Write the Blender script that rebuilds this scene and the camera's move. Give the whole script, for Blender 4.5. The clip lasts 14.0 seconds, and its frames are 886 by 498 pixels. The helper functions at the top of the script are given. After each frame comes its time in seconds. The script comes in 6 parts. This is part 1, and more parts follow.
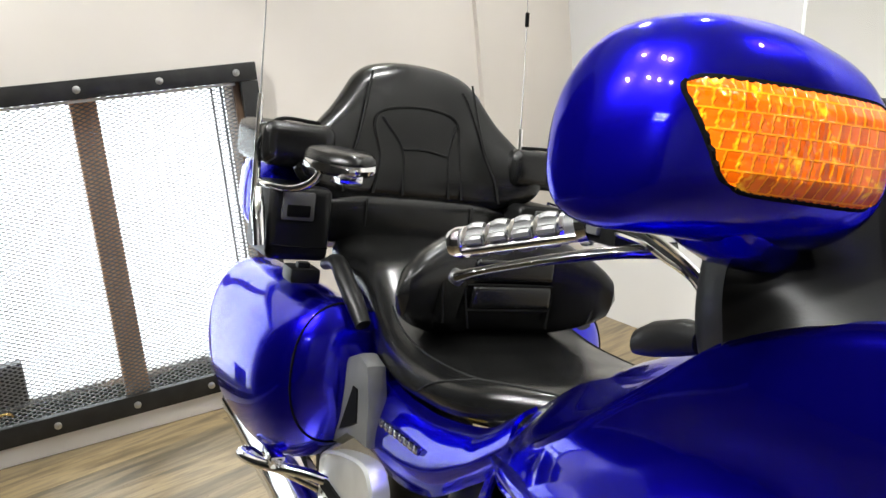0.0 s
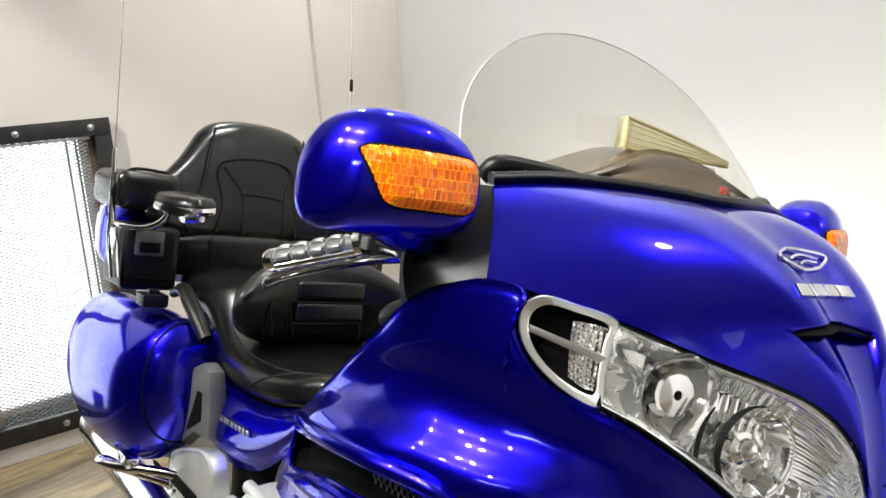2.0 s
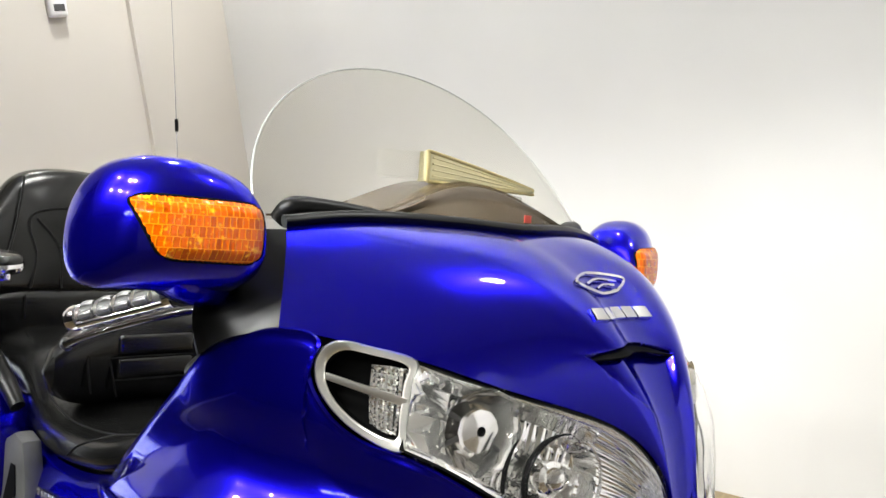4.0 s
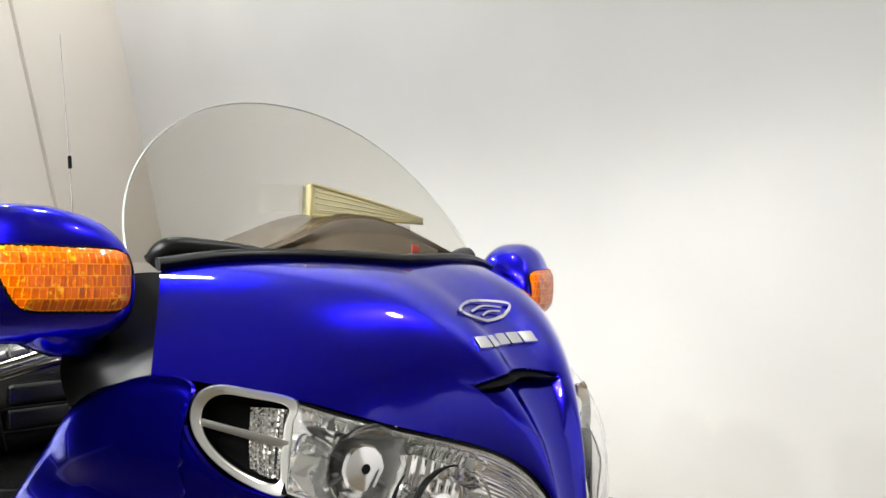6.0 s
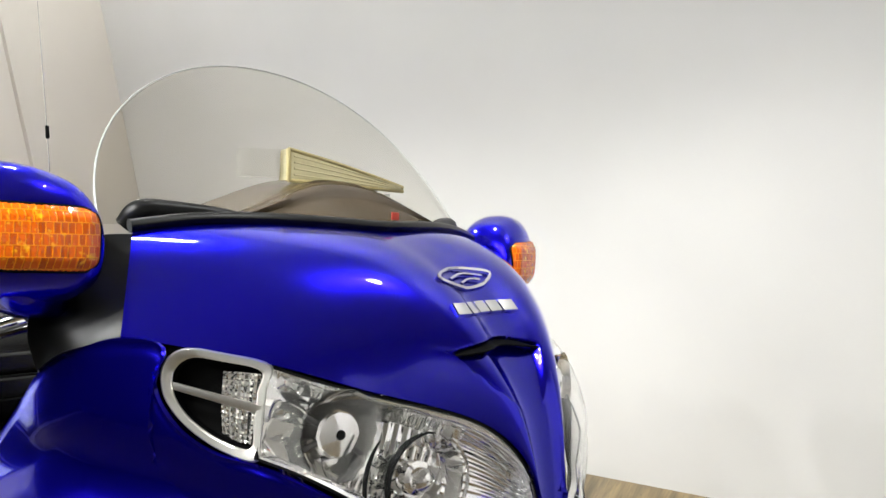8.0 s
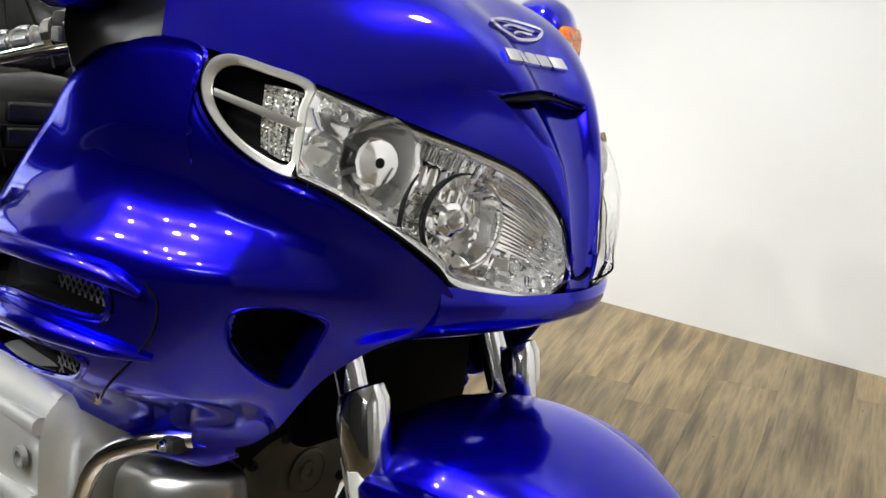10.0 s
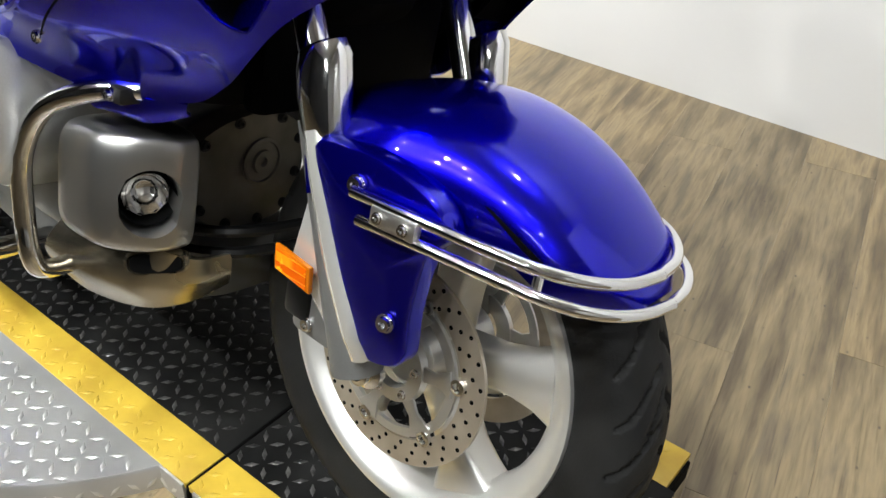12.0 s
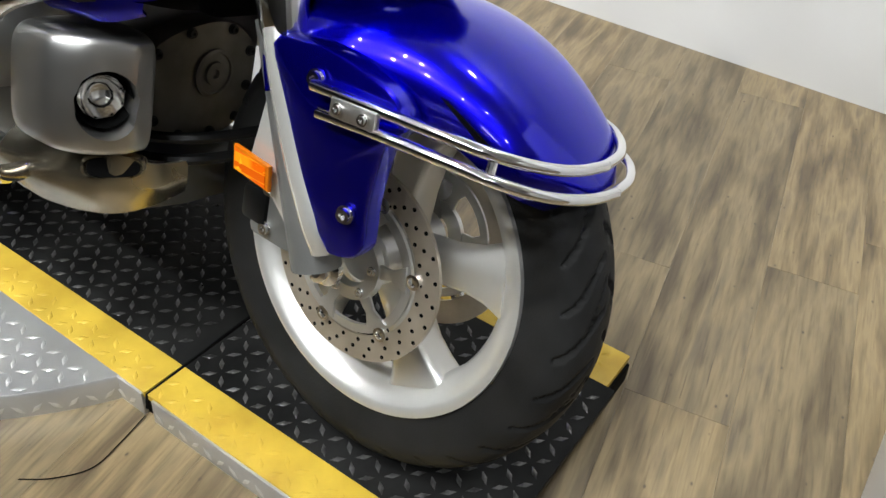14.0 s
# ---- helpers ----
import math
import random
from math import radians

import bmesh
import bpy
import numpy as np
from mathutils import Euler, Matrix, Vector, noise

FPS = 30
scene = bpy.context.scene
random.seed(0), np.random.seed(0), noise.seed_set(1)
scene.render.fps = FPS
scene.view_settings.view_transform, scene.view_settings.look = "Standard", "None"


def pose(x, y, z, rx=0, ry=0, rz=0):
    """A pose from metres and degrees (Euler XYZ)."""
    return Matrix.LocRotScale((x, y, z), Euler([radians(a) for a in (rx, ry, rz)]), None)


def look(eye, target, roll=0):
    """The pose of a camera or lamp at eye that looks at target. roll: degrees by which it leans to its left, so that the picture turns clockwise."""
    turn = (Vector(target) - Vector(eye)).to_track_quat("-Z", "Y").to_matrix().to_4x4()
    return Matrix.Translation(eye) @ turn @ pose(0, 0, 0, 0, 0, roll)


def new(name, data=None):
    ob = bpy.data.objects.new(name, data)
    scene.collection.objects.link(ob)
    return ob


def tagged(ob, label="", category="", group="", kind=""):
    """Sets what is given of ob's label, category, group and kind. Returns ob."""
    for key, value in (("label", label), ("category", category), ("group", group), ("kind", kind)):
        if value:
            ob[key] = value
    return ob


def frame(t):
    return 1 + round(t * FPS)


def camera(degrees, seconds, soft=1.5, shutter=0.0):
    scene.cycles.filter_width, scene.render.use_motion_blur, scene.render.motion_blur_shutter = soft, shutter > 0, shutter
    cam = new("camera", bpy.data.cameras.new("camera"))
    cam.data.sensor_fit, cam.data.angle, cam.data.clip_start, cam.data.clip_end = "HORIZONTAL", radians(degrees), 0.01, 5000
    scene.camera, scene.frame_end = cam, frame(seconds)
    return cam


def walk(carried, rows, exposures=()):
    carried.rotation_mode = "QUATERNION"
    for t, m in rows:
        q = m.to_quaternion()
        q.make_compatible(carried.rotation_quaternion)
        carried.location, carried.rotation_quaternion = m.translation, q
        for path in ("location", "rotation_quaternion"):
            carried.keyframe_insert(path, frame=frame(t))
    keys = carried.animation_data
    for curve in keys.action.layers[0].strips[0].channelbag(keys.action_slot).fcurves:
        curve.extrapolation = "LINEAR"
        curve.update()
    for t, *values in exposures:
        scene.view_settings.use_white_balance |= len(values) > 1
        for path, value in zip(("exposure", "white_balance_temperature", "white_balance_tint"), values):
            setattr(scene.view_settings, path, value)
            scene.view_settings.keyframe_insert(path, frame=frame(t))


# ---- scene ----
cam = camera(54.7, 14.0)
PATH = [
    (0, (0.086, -0.524, 1.255), (-1.651, 0.343, 0.774), -5.6),
    (0.5, (0.248, -0.593, 1.244), (-1.433, 0.403, 0.819), -5.7),
    (1, (0.369, -0.701, 1.252), (-1.209, 0.437, 0.791), -5.4),
    (1.5, (0.445, -0.681, 1.279), (-1.163, 0.439, 0.876), -4.9),
    (2, (0.458, -0.632, 1.28), (-1.128, 0.521, 0.885), -4.8),
    (2.5, (0.464, -0.603, 1.276), (-1.061, 0.628, 0.879), -5.1),
    (3, (0.474, -0.584, 1.279), (-1.006, 0.71, 0.915), -5.9),
    (3.5, (0.48, -0.566, 1.28), (-0.951, 0.783, 0.915), -6.8),
    (4, (0.486, -0.556, 1.281), (-0.899, 0.841, 0.921), -6.8),
    (4.2, (0.495, -0.557, 1.285), (-0.874, 0.858, 0.932), -7.0),
    (6.5, (0.523, -0.51, 1.286), (-0.709, 1.028, 0.94), -8.3),
    (7, (0.528, -0.506, 1.285), (-0.687, 1.042, 0.929), -8.1),
    (7.2, (0.525, -0.505, 1.284), (-0.689, 1.049, 0.948), -8.3),
    (9.3, (0.496, -0.529, 1.204), (-0.745, 0.926, 0.619), -4.2),
    (9.5, (0.491, -0.534, 1.194), (-0.744, 0.91, 0.57), -3.4),
    (10, (0.484, -0.535, 1.161), (-0.727, 0.883, 0.439), -2.7),
    (10.5, (0.48, -0.534, 1.13), (-0.692, 0.86, 0.303), -1.2),
    (11, (0.479, -0.539, 1.101), (-0.641, 0.825, 0.16), 0.3),
    (11.5, (0.484, -0.545, 1.068), (-0.562, 0.778, -0.005), 1.2),
    (12, (0.489, -0.561, 1.034), (-0.491, 0.739, -0.128), 2.9),
    (12.5, (0.501, -0.583, 1.006), (-0.419, 0.698, -0.223), 4.2),
    (13, (0.514, -0.611, 0.99), (-0.354, 0.67, -0.278), 4.9),
    (13.5, (0.52, -0.629, 0.983), (-0.313, 0.654, -0.305), 4.2),
    (14, (0.518, -0.625, 1.01), (-0.304, 0.706, -0.236), 5.6),
]
EXPOSURES = [(0.0, 0.7, 6400, 7), (1.5, 0.6, 6450, 7), (3.5, 0.55, 6450, 7), (6.5, 0.3, 6400, 7), (9.5, 0.3, 6350, 7), (11.0, 0.35, 6300, 7), (12.0, 0.3, 6200, 7), (14.0, 0.2, 6100, 7)]
walk(cam, [(t, look(eye, target, roll)) for t, eye, target, roll in PATH], EXPOSURES)

# ---- world and light ----
LEAN = 14.0
WARM = (1.0, 0.985, 0.955)
SPOT_W, WASH_W, TUBE_W = 105, 22, 5


def make_world():
    w = bpy.data.worlds.new("room_world")
    scene.world = w
    w.use_nodes = True
    bg = w.node_tree.nodes["Background"]
    bg.inputs[0].default_value = (1.0, 0.97, 0.93, 1)
    bg.inputs[1].default_value = 0.25


make_world()


def area_lamp(name, at, target, size, size_y, watts, colour=(1, 1, 1)):
    d = bpy.data.lights.new(name, "AREA")
    d.shape, d.size, d.size_y, d.energy, d.color = "RECTANGLE", size, size_y, watts, colour
    ob = new(name, d)
    ob.matrix_world = look(at, target)
    return ob


# ---- materials ----
def material(name, colour, rough=0.5, metal=0.0, **more):
    m = bpy.data.materials.new(name)
    m.use_nodes = True
    b = m.node_tree.nodes["Principled BSDF"]
    b.inputs["Base Color"].default_value = (*colour, 1)
    b.inputs["Roughness"].default_value = rough
    b.inputs["Metallic"].default_value = metal
    for key, value in more.items():
        b.inputs[key.replace("_", " ")].default_value = value
    return m


def nodes_of(m):
    t = m.node_tree
    return t.nodes, t.links, t.nodes["Principled BSDF"]


def grain(m, scale, lo, hi, bump=0.0, detail=4.0, rough=None, stretch=(1, 1, 1), coords="Object", bump_scale=None):
    """Noise between two tints of the base colour, with a little relief and uneven gloss."""
    ns, ln, b = nodes_of(m)
    co, mp = ns.new("ShaderNodeTexCoord"), ns.new("ShaderNodeMapping")
    mp.inputs["Scale"].default_value = stretch
    ln.new(co.outputs[coords], mp.inputs["Vector"])
    nz = ns.new("ShaderNodeTexNoise")
    nz.inputs["Scale"].default_value, nz.inputs["Detail"].default_value = scale, detail
    ln.new(mp.outputs[0], nz.inputs["Vector"])
    ramp = ns.new("ShaderNodeValToRGB")
    ramp.color_ramp.elements[0].position, ramp.color_ramp.elements[1].position = 0.3, 0.7
    ramp.color_ramp.elements[0].color, ramp.color_ramp.elements[1].color = (*lo, 1), (*hi, 1)
    ln.new(nz.outputs["Fac"], ramp.inputs[0])
    ln.new(ramp.outputs[0], b.inputs["Base Color"])
    if rough:
        mr = ns.new("ShaderNodeMapRange")
        mr.inputs["To Min"].default_value, mr.inputs["To Max"].default_value = rough
        ln.new(nz.outputs["Fac"], mr.inputs["Value"])
        ln.new(mr.outputs[0], b.inputs["Roughness"])
    if bump:
        n2 = ns.new("ShaderNodeTexNoise")
        n2.inputs["Scale"].default_value, n2.inputs["Detail"].default_value = bump_scale or scale * 6, 3
        ln.new(mp.outputs[0], n2.inputs["Vector"])
        bp = ns.new("ShaderNodeBump")
        bp.inputs["Strength"].default_value, bp.inputs["Distance"].default_value = bump, 0.002
        ln.new(n2.outputs["Fac"], bp.inputs["Height"])
        ln.new(bp.outputs[0], b.inputs["Normal"])
    return m


M_BLUE = material("pearl_blue_paint", (0.0065, 0.003, 0.5), 0.235, 0.95, Coat_Weight=1.0, Coat_Roughness=0.006, Coat_IOR=1.45, Specular_Tint=(0.12, 0.07, 1.0, 1.0))
M_CHROME = material("chrome", (0.9, 0.9, 0.9), 0.09, 1.0)
M_DARKCHROME = material("dark_chrome", (0.12, 0.12, 0.12), 0.12, 1.0)
M_ALU = grain(material("cast_aluminium", (0.68, 0.68, 0.665), 0.34, 0.82), 9, (0.58, 0.58, 0.565), (0.74, 0.74, 0.725), 0.15, rough=(0.26, 0.4), bump_scale=300)
M_ALU_DARK = grain(material("grey_engine_paint", (0.2, 0.2, 0.2), 0.45, 0.6), 10, (0.17, 0.17, 0.165), (0.25, 0.25, 0.24), 0.2, rough=(0.35, 0.55), bump_scale=350)
M_LEATHER = grain(material("black_vinyl", (0.006, 0.006, 0.006), 0.22, Specular_IOR_Level=0.42), 14, (0.002, 0.002, 0.002), (0.005, 0.005, 0.0048), 0.05, rough=(0.17, 0.3), bump_scale=420)
M_PLASTIC = grain(material("black_plastic", (0.006, 0.006, 0.006), 0.35, Specular_IOR_Level=0.2), 20, (0.003, 0.003, 0.003), (0.006, 0.006, 0.006), 0.05, rough=(0.3, 0.4), bump_scale=500)
M_GREYPLASTIC = grain(material("satin_grey_plastic", (0.06, 0.06, 0.058), 0.4), 20, (0.05, 0.05, 0.05), (0.075, 0.075, 0.072), 0.15, rough=(0.35, 0.5), bump_scale=500)
M_RUBBER = grain(material("tyre_rubber", (0.015, 0.015, 0.015), 0.55, Specular_IOR_Level=0.14), 12, (0.009, 0.009, 0.009), (0.02, 0.02, 0.0196), 0.2, rough=(0.45, 0.65), bump_scale=300)
# near-black that stands for shade in gaps and recesses; also colours small black pieces
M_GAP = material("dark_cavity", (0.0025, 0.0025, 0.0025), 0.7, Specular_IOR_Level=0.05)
M_WHITE = grain(material("white_wall_paint", (0.6, 0.59, 0.575), 0.6), 1.5, (0.575, 0.565, 0.55), (0.62, 0.61, 0.595), 0.12, rough=(0.5, 0.7), bump_scale=220)
M_CREAM = grain(material("cream_wall_paint", (0.63, 0.59, 0.535), 0.6), 1.5, (0.605, 0.565, 0.51), (0.655, 0.615, 0.56), 0.12, rough=(0.5, 0.7), bump_scale=220)
M_MIDWALL = grain(material("unseen_light_wall", (0.5, 0.49, 0.475), 0.6), 1.5, (0.48, 0.47, 0.455), (0.52, 0.51, 0.495), 0.1, rough=(0.5, 0.7))
M_TRIM = material("white_baseboard_paint", (0.8, 0.79, 0.77), 0.4)
M_BLACKSTEEL = grain(material("black_painted_steel", (0.02, 0.02, 0.02), 0.4, 0.3), 15, (0.014, 0.014, 0.014), (0.03, 0.03, 0.03), 0.1, rough=(0.3, 0.5))
M_AMBER = material("amber_lens", (0.5, 0.13, 0.003), 0.12, Coat_Weight=0.6)
M_GLASS = material("clear_plastic", (1, 1, 1), 0.02, Transmission_Weight=1.0, IOR=1.15)
M_SCREEN = material("windshield_acrylic", (0.84, 0.83, 0.785), 0.0, Transmission_Weight=1.0, IOR=1.05)
M_REFLECTOR = material("headlight_reflector", (0.95, 0.945, 0.93), 0.06, 0.97)
M_RIM = grain(material("machined_rim", (0.76, 0.75, 0.72), 0.34, 0.7), 8, (0.68, 0.67, 0.64), (0.80, 0.79, 0.76), 0.08, rough=(0.28, 0.42))
M_ALU_BRIGHT = material("satin_chrome", (0.84, 0.82, 0.77), 0.34, 1.0)
M_POLISHED = grain(material("polished_fork_alloy", (0.86, 0.845, 0.80), 0.26, 0.72), 10, (0.80, 0.78, 0.73), (0.88, 0.86, 0.81), 0.03, rough=(0.18, 0.3))
M_MESH = material("grey_wire", (0.45, 0.45, 0.44), 0.35, 0.9)
M_DASH = grain(material("dash_plastic", (0.06, 0.043, 0.026), 0.14), 8, (0.05, 0.036, 0.021), (0.072, 0.052, 0.032), 0.02, rough=(0.12, 0.2))
M_SCREEN_EDGE = material("polished_acrylic_edge", (0.35, 0.36, 0.34), 0.2)
M_YELLOWED = material("yellowed_plastic", (0.93, 0.87, 0.60), 0.12, Transmission_Weight=0.7, IOR=1.25)
M_VENTEDGE = material("aged_vent_edge", (0.55, 0.47, 0.24), 0.2, Transmission_Weight=0.3, IOR=1.3)
M_VENTCLEAR = material("scuffed_clear_plastic", (0.96, 0.95, 0.92), 0.04, Transmission_Weight=1.0, IOR=1.12)
M_STICKER = material("red_sticker", (0.5, 0.06, 0.04), 0.4)
M_AMBER_LENS = material("ribbed_amber_lens", (0.8, 0.2, 0.002), 0.12, Specular_IOR_Level=0.4, Coat_Weight=0.6)


def amber_cells(m):
    """Moulded lens cells: rows of small bricks, bright and dark, with highlight spots painted over them."""
    ns, ln, b = nodes_of(m)
    co, sep, com = ns.new("ShaderNodeTexCoord"), ns.new("ShaderNodeSeparateXYZ"), ns.new("ShaderNodeCombineXYZ")
    ln.new(co.outputs["Object"], sep.inputs[0])
    ln.new(sep.outputs["Y"], com.inputs["X"])
    ln.new(sep.outputs["Z"], com.inputs["Y"])
    br = ns.new("ShaderNodeTexBrick")
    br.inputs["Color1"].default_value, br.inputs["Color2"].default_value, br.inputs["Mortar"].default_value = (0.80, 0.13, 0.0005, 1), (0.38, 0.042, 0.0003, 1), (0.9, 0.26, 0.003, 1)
    for key, val in (("Scale", 1.0), ("Mortar Size", 0.0008), ("Brick Width", 0.0060), ("Row Height", 0.0105), ("Mortar Smooth", 0.6), ("Bias", -0.35)):
        br.inputs[key].default_value = val
    ln.new(com.outputs[0], br.inputs["Vector"])
    # noise spots mixed into the colour as highlights on the lens
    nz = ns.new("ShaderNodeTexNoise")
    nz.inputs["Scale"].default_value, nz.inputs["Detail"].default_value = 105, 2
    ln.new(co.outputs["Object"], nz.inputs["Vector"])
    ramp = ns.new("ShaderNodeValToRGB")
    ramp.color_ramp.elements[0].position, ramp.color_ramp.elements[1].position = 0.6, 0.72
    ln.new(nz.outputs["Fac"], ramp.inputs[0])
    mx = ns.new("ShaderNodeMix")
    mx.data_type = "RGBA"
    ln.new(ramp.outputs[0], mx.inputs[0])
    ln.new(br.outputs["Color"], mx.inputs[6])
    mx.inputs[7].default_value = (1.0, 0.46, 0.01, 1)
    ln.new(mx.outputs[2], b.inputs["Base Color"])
    bp = ns.new("ShaderNodeBump")
    bp.inputs["Strength"].default_value, bp.inputs["Distance"].default_value = 0.6, 0.002
    ln.new(br.outputs["Fac"], bp.inputs["Height"])
    ln.new(bp.outputs[0], b.inputs["Normal"])


amber_cells(M_AMBER_LENS)
M_SEAM = material("seam_piping", (0.004, 0.004, 0.004), 0.6, Specular_IOR_Level=0.15)
M_GREYGRIP = material("grip_core", (0.05, 0.05, 0.05), 0.4)
M_GRIPPAD = material("grip_rubber", (0.09, 0.09, 0.09), 0.35, 0.3)
M_PODPAINT = grain(material("silver_grey_paint", (0.47, 0.465, 0.455), 0.32, 0.97), 10, (0.43, 0.425, 0.415), (0.51, 0.505, 0.49), 0.05, rough=(0.26, 0.36))
M_SHROUD = grain(material("bronze_grey_shroud", (0.32, 0.285, 0.21), 0.26, 0.93), 7, (0.2, 0.175, 0.13), (0.46, 0.40, 0.28), 0.1, rough=(0.16, 0.34))
M_COVER = grain(material("oxidised_cover", (0.24, 0.225, 0.195), 0.45, 0.7), 12, (0.17, 0.157, 0.132), (0.31, 0.295, 0.262), 0.2, rough=(0.4, 0.6))
M_CAP = material("bright_bulb_shield", (0.88, 0.87, 0.85), 0.12, 0.95)
M_STEEL = grain(material("brushed_disc_steel", (0.62, 0.56, 0.47), 0.3, 0.8), 30, (0.56, 0.50, 0.41), (0.68, 0.62, 0.53), 0.05, rough=(0.25, 0.4))
M_WOOD = material("vinyl_plank", (0.4, 0.3, 0.19), 0.35)
# dark colour for unseen walls, so the paint reflects little from them
M_GREYWALL = grain(material("unseen_dark_wall", (0.045, 0.045, 0.045), 0.7), 1.5, (0.035, 0.035, 0.035), (0.055, 0.055, 0.055), 0.1, rough=(0.6, 0.8))
M_CEILING = material("white_ceiling_paint", (0.78, 0.78, 0.765), 0.8)
M_TAN = grain(material("tan_wall_paint", (0.59, 0.55, 0.495), 0.6), 1.5, (0.565, 0.525, 0.47), (0.61, 0.57, 0.515), 0.12, rough=(0.5, 0.7), bump_scale=220)
M_TIMBER = grain(material("dark_timber", (0.1, 0.06, 0.035), 0.7), 6, (0.05, 0.03, 0.018), (0.16, 0.1, 0.06), 0.4, stretch=(6, 6, 1))
M_POST = grain(material("brown_timber", (0.66, 0.36, 0.19), 0.6), 6, (0.58, 0.30, 0.15), (0.74, 0.43, 0.24), 0.3, stretch=(6, 6, 1))
M_BRASS = material("brass", (0.7, 0.5, 0.2), 0.3, 1.0)
M_MESHDARK = material("black_mesh", (0.16, 0.16, 0.16), 0.45)
M_PLATE_LUG = grain(material("worn_black_lug", (0.04, 0.04, 0.04), 0.3, 0.4), 60, (0.004, 0.004, 0.004), (0.12, 0.118, 0.114), 0.0, rough=(0.22, 0.42))
M_YELLOW = grain(material("yellow_safety_paint", (0.62, 0.42, 0.04), 0.5), 9, (0.42, 0.27, 0.025), (0.70, 0.49, 0.05), 0.15, detail=6, rough=(0.4, 0.6))
M_PLATE = grain(material("black_diamond_plate", (0.01, 0.01, 0.01), 0.45, 0.0, Specular_IOR_Level=0.06), 7, (0.003, 0.003, 0.003), (0.02, 0.0196, 0.019), 0.2, detail=8, rough=(0.35, 0.6))
M_TREAD = grain(material("aluminium_tread_plate", (0.5, 0.5, 0.5), 0.4, 0.75), 6, (0.50, 0.50, 0.50), (0.68, 0.68, 0.67), 0.1, rough=(0.32, 0.5))
M_TREAD_LUG = material("polished_tread_lug", (0.8, 0.8, 0.79), 0.3, 0.75)


def glow(name, colour, strength):
    m = bpy.data.materials.new(name)
    m.use_nodes = True
    b = m.node_tree.nodes["Principled BSDF"]
    b.inputs["Base Color"].default_value = (0, 0, 0, 1)
    b.inputs["Emission Color"].default_value = (*colour, 1)
    b.inputs["Emission Strength"].default_value = strength
    return m


M_OUTSIDE = glow("daylight_haze", (0.92, 0.97, 1.0), 2.0)


def wood_planks(m):
    """Each plank gets its own tint and its own stretch of grain along its length."""
    ns, ln, b = nodes_of(m)
    co, info = ns.new("ShaderNodeTexCoord"), ns.new("ShaderNodeObjectInfo")
    off = ns.new("ShaderNodeVectorMath")
    off.operation = "MULTIPLY_ADD"
    off.inputs[1].default_value = (1, 1, 1)
    sc = ns.new("ShaderNodeVectorMath")
    sc.operation = "SCALE"
    sc.inputs[0].default_value = (17, 31, 5)
    ln.new(info.outputs["Random"], sc.inputs["Scale"])
    ln.new(co.outputs["Object"], off.inputs[0])
    ln.new(sc.outputs[0], off.inputs[2])

    def noise(scale, stretch, detail, dist=0.0):
        mp = ns.new("ShaderNodeMapping")
        mp.inputs["Scale"].default_value = stretch
        ln.new(off.outputs[0], mp.inputs["Vector"])
        n = ns.new("ShaderNodeTexNoise")
        n.inputs["Scale"].default_value, n.inputs["Detail"].default_value, n.inputs["Distortion"].default_value = scale, detail, dist
        ln.new(mp.outputs[0], n.inputs["Vector"])
        return n

    def ramp(src, stops):
        r = ns.new("ShaderNodeValToRGB")
        e = r.color_ramp.elements
        while len(e) < len(stops):
            e.new(0.5)
        for k, (p, c) in enumerate(stops):
            e[k].position, e[k].color = p, (*c, 1)
        ln.new(src, r.inputs[0])
        return r

    def mix(kind, fac, a, c):
        x = ns.new("ShaderNodeMix")
        x.data_type, x.blend_type = "RGBA", kind
        if isinstance(fac, float):
            x.inputs[0].default_value = fac
        else:
            ln.new(fac, x.inputs[0])
        for sock, val in ((x.inputs[6], a), (x.inputs[7], c)):
            if isinstance(val, tuple):
                sock.default_value = (*val, 1)
            else:
                ln.new(val, sock)
        return x.outputs[2]

    broad = noise(3.0, (8.5, 1.15, 1), 6, 0.15)
    base = ramp(broad.outputs["Fac"], [(0.32, (0.10, 0.078, 0.05)), (0.44, (0.165, 0.130, 0.08)), (0.56, (0.25, 0.2, 0.122)), (0.70, (0.15, 0.122, 0.084))])
    fine = noise(24.0, (7, 0.4, 1), 6, 0.2)
    streak = ramp(fine.outputs["Fac"], [(0.28, (0.45, 0.42, 0.38)), (0.5, (0.95, 0.95, 0.95)), (0.75, (1.12, 1.1, 1.05))])
    col = mix("MULTIPLY", 0.6, base.outputs[0], streak.outputs[0])
    crack = noise(9.0, (16, 0.4, 1), 4, 0.4)
    cr_ = ramp(crack.outputs["Fac"], [(0.69, (0, 0, 0)), (0.74, (1, 1, 1))])
    col = mix("MIX", cr_.outputs[0], col, (0.10, 0.075, 0.05))
    knots = ns.new("ShaderNodeTexVoronoi")
    mp = ns.new("ShaderNodeMapping")
    mp.inputs["Scale"].default_value = (5.5, 3.2, 1)
    ln.new(off.outputs[0], mp.inputs["Vector"])
    ln.new(mp.outputs[0], knots.inputs["Vector"])
    kn = ramp(knots.outputs["Distance"], [(0.03, (1, 1, 1)), (0.09, (0, 0, 0))])
    col = mix("MIX", kn.outputs[0], col, (0.09, 0.07, 0.05))
    tint = ramp(info.outputs["Random"], [(0.0, (0.84, 0.82, 0.77)), (0.5, (1.02, 0.97, 0.87)), (1.0, (1.2, 1.12, 0.96))])
    col = mix("MULTIPLY", 1.0, col, tint.outputs[0])
    ln.new(col, b.inputs["Base Color"])
    mr = ns.new("ShaderNodeMapRange")
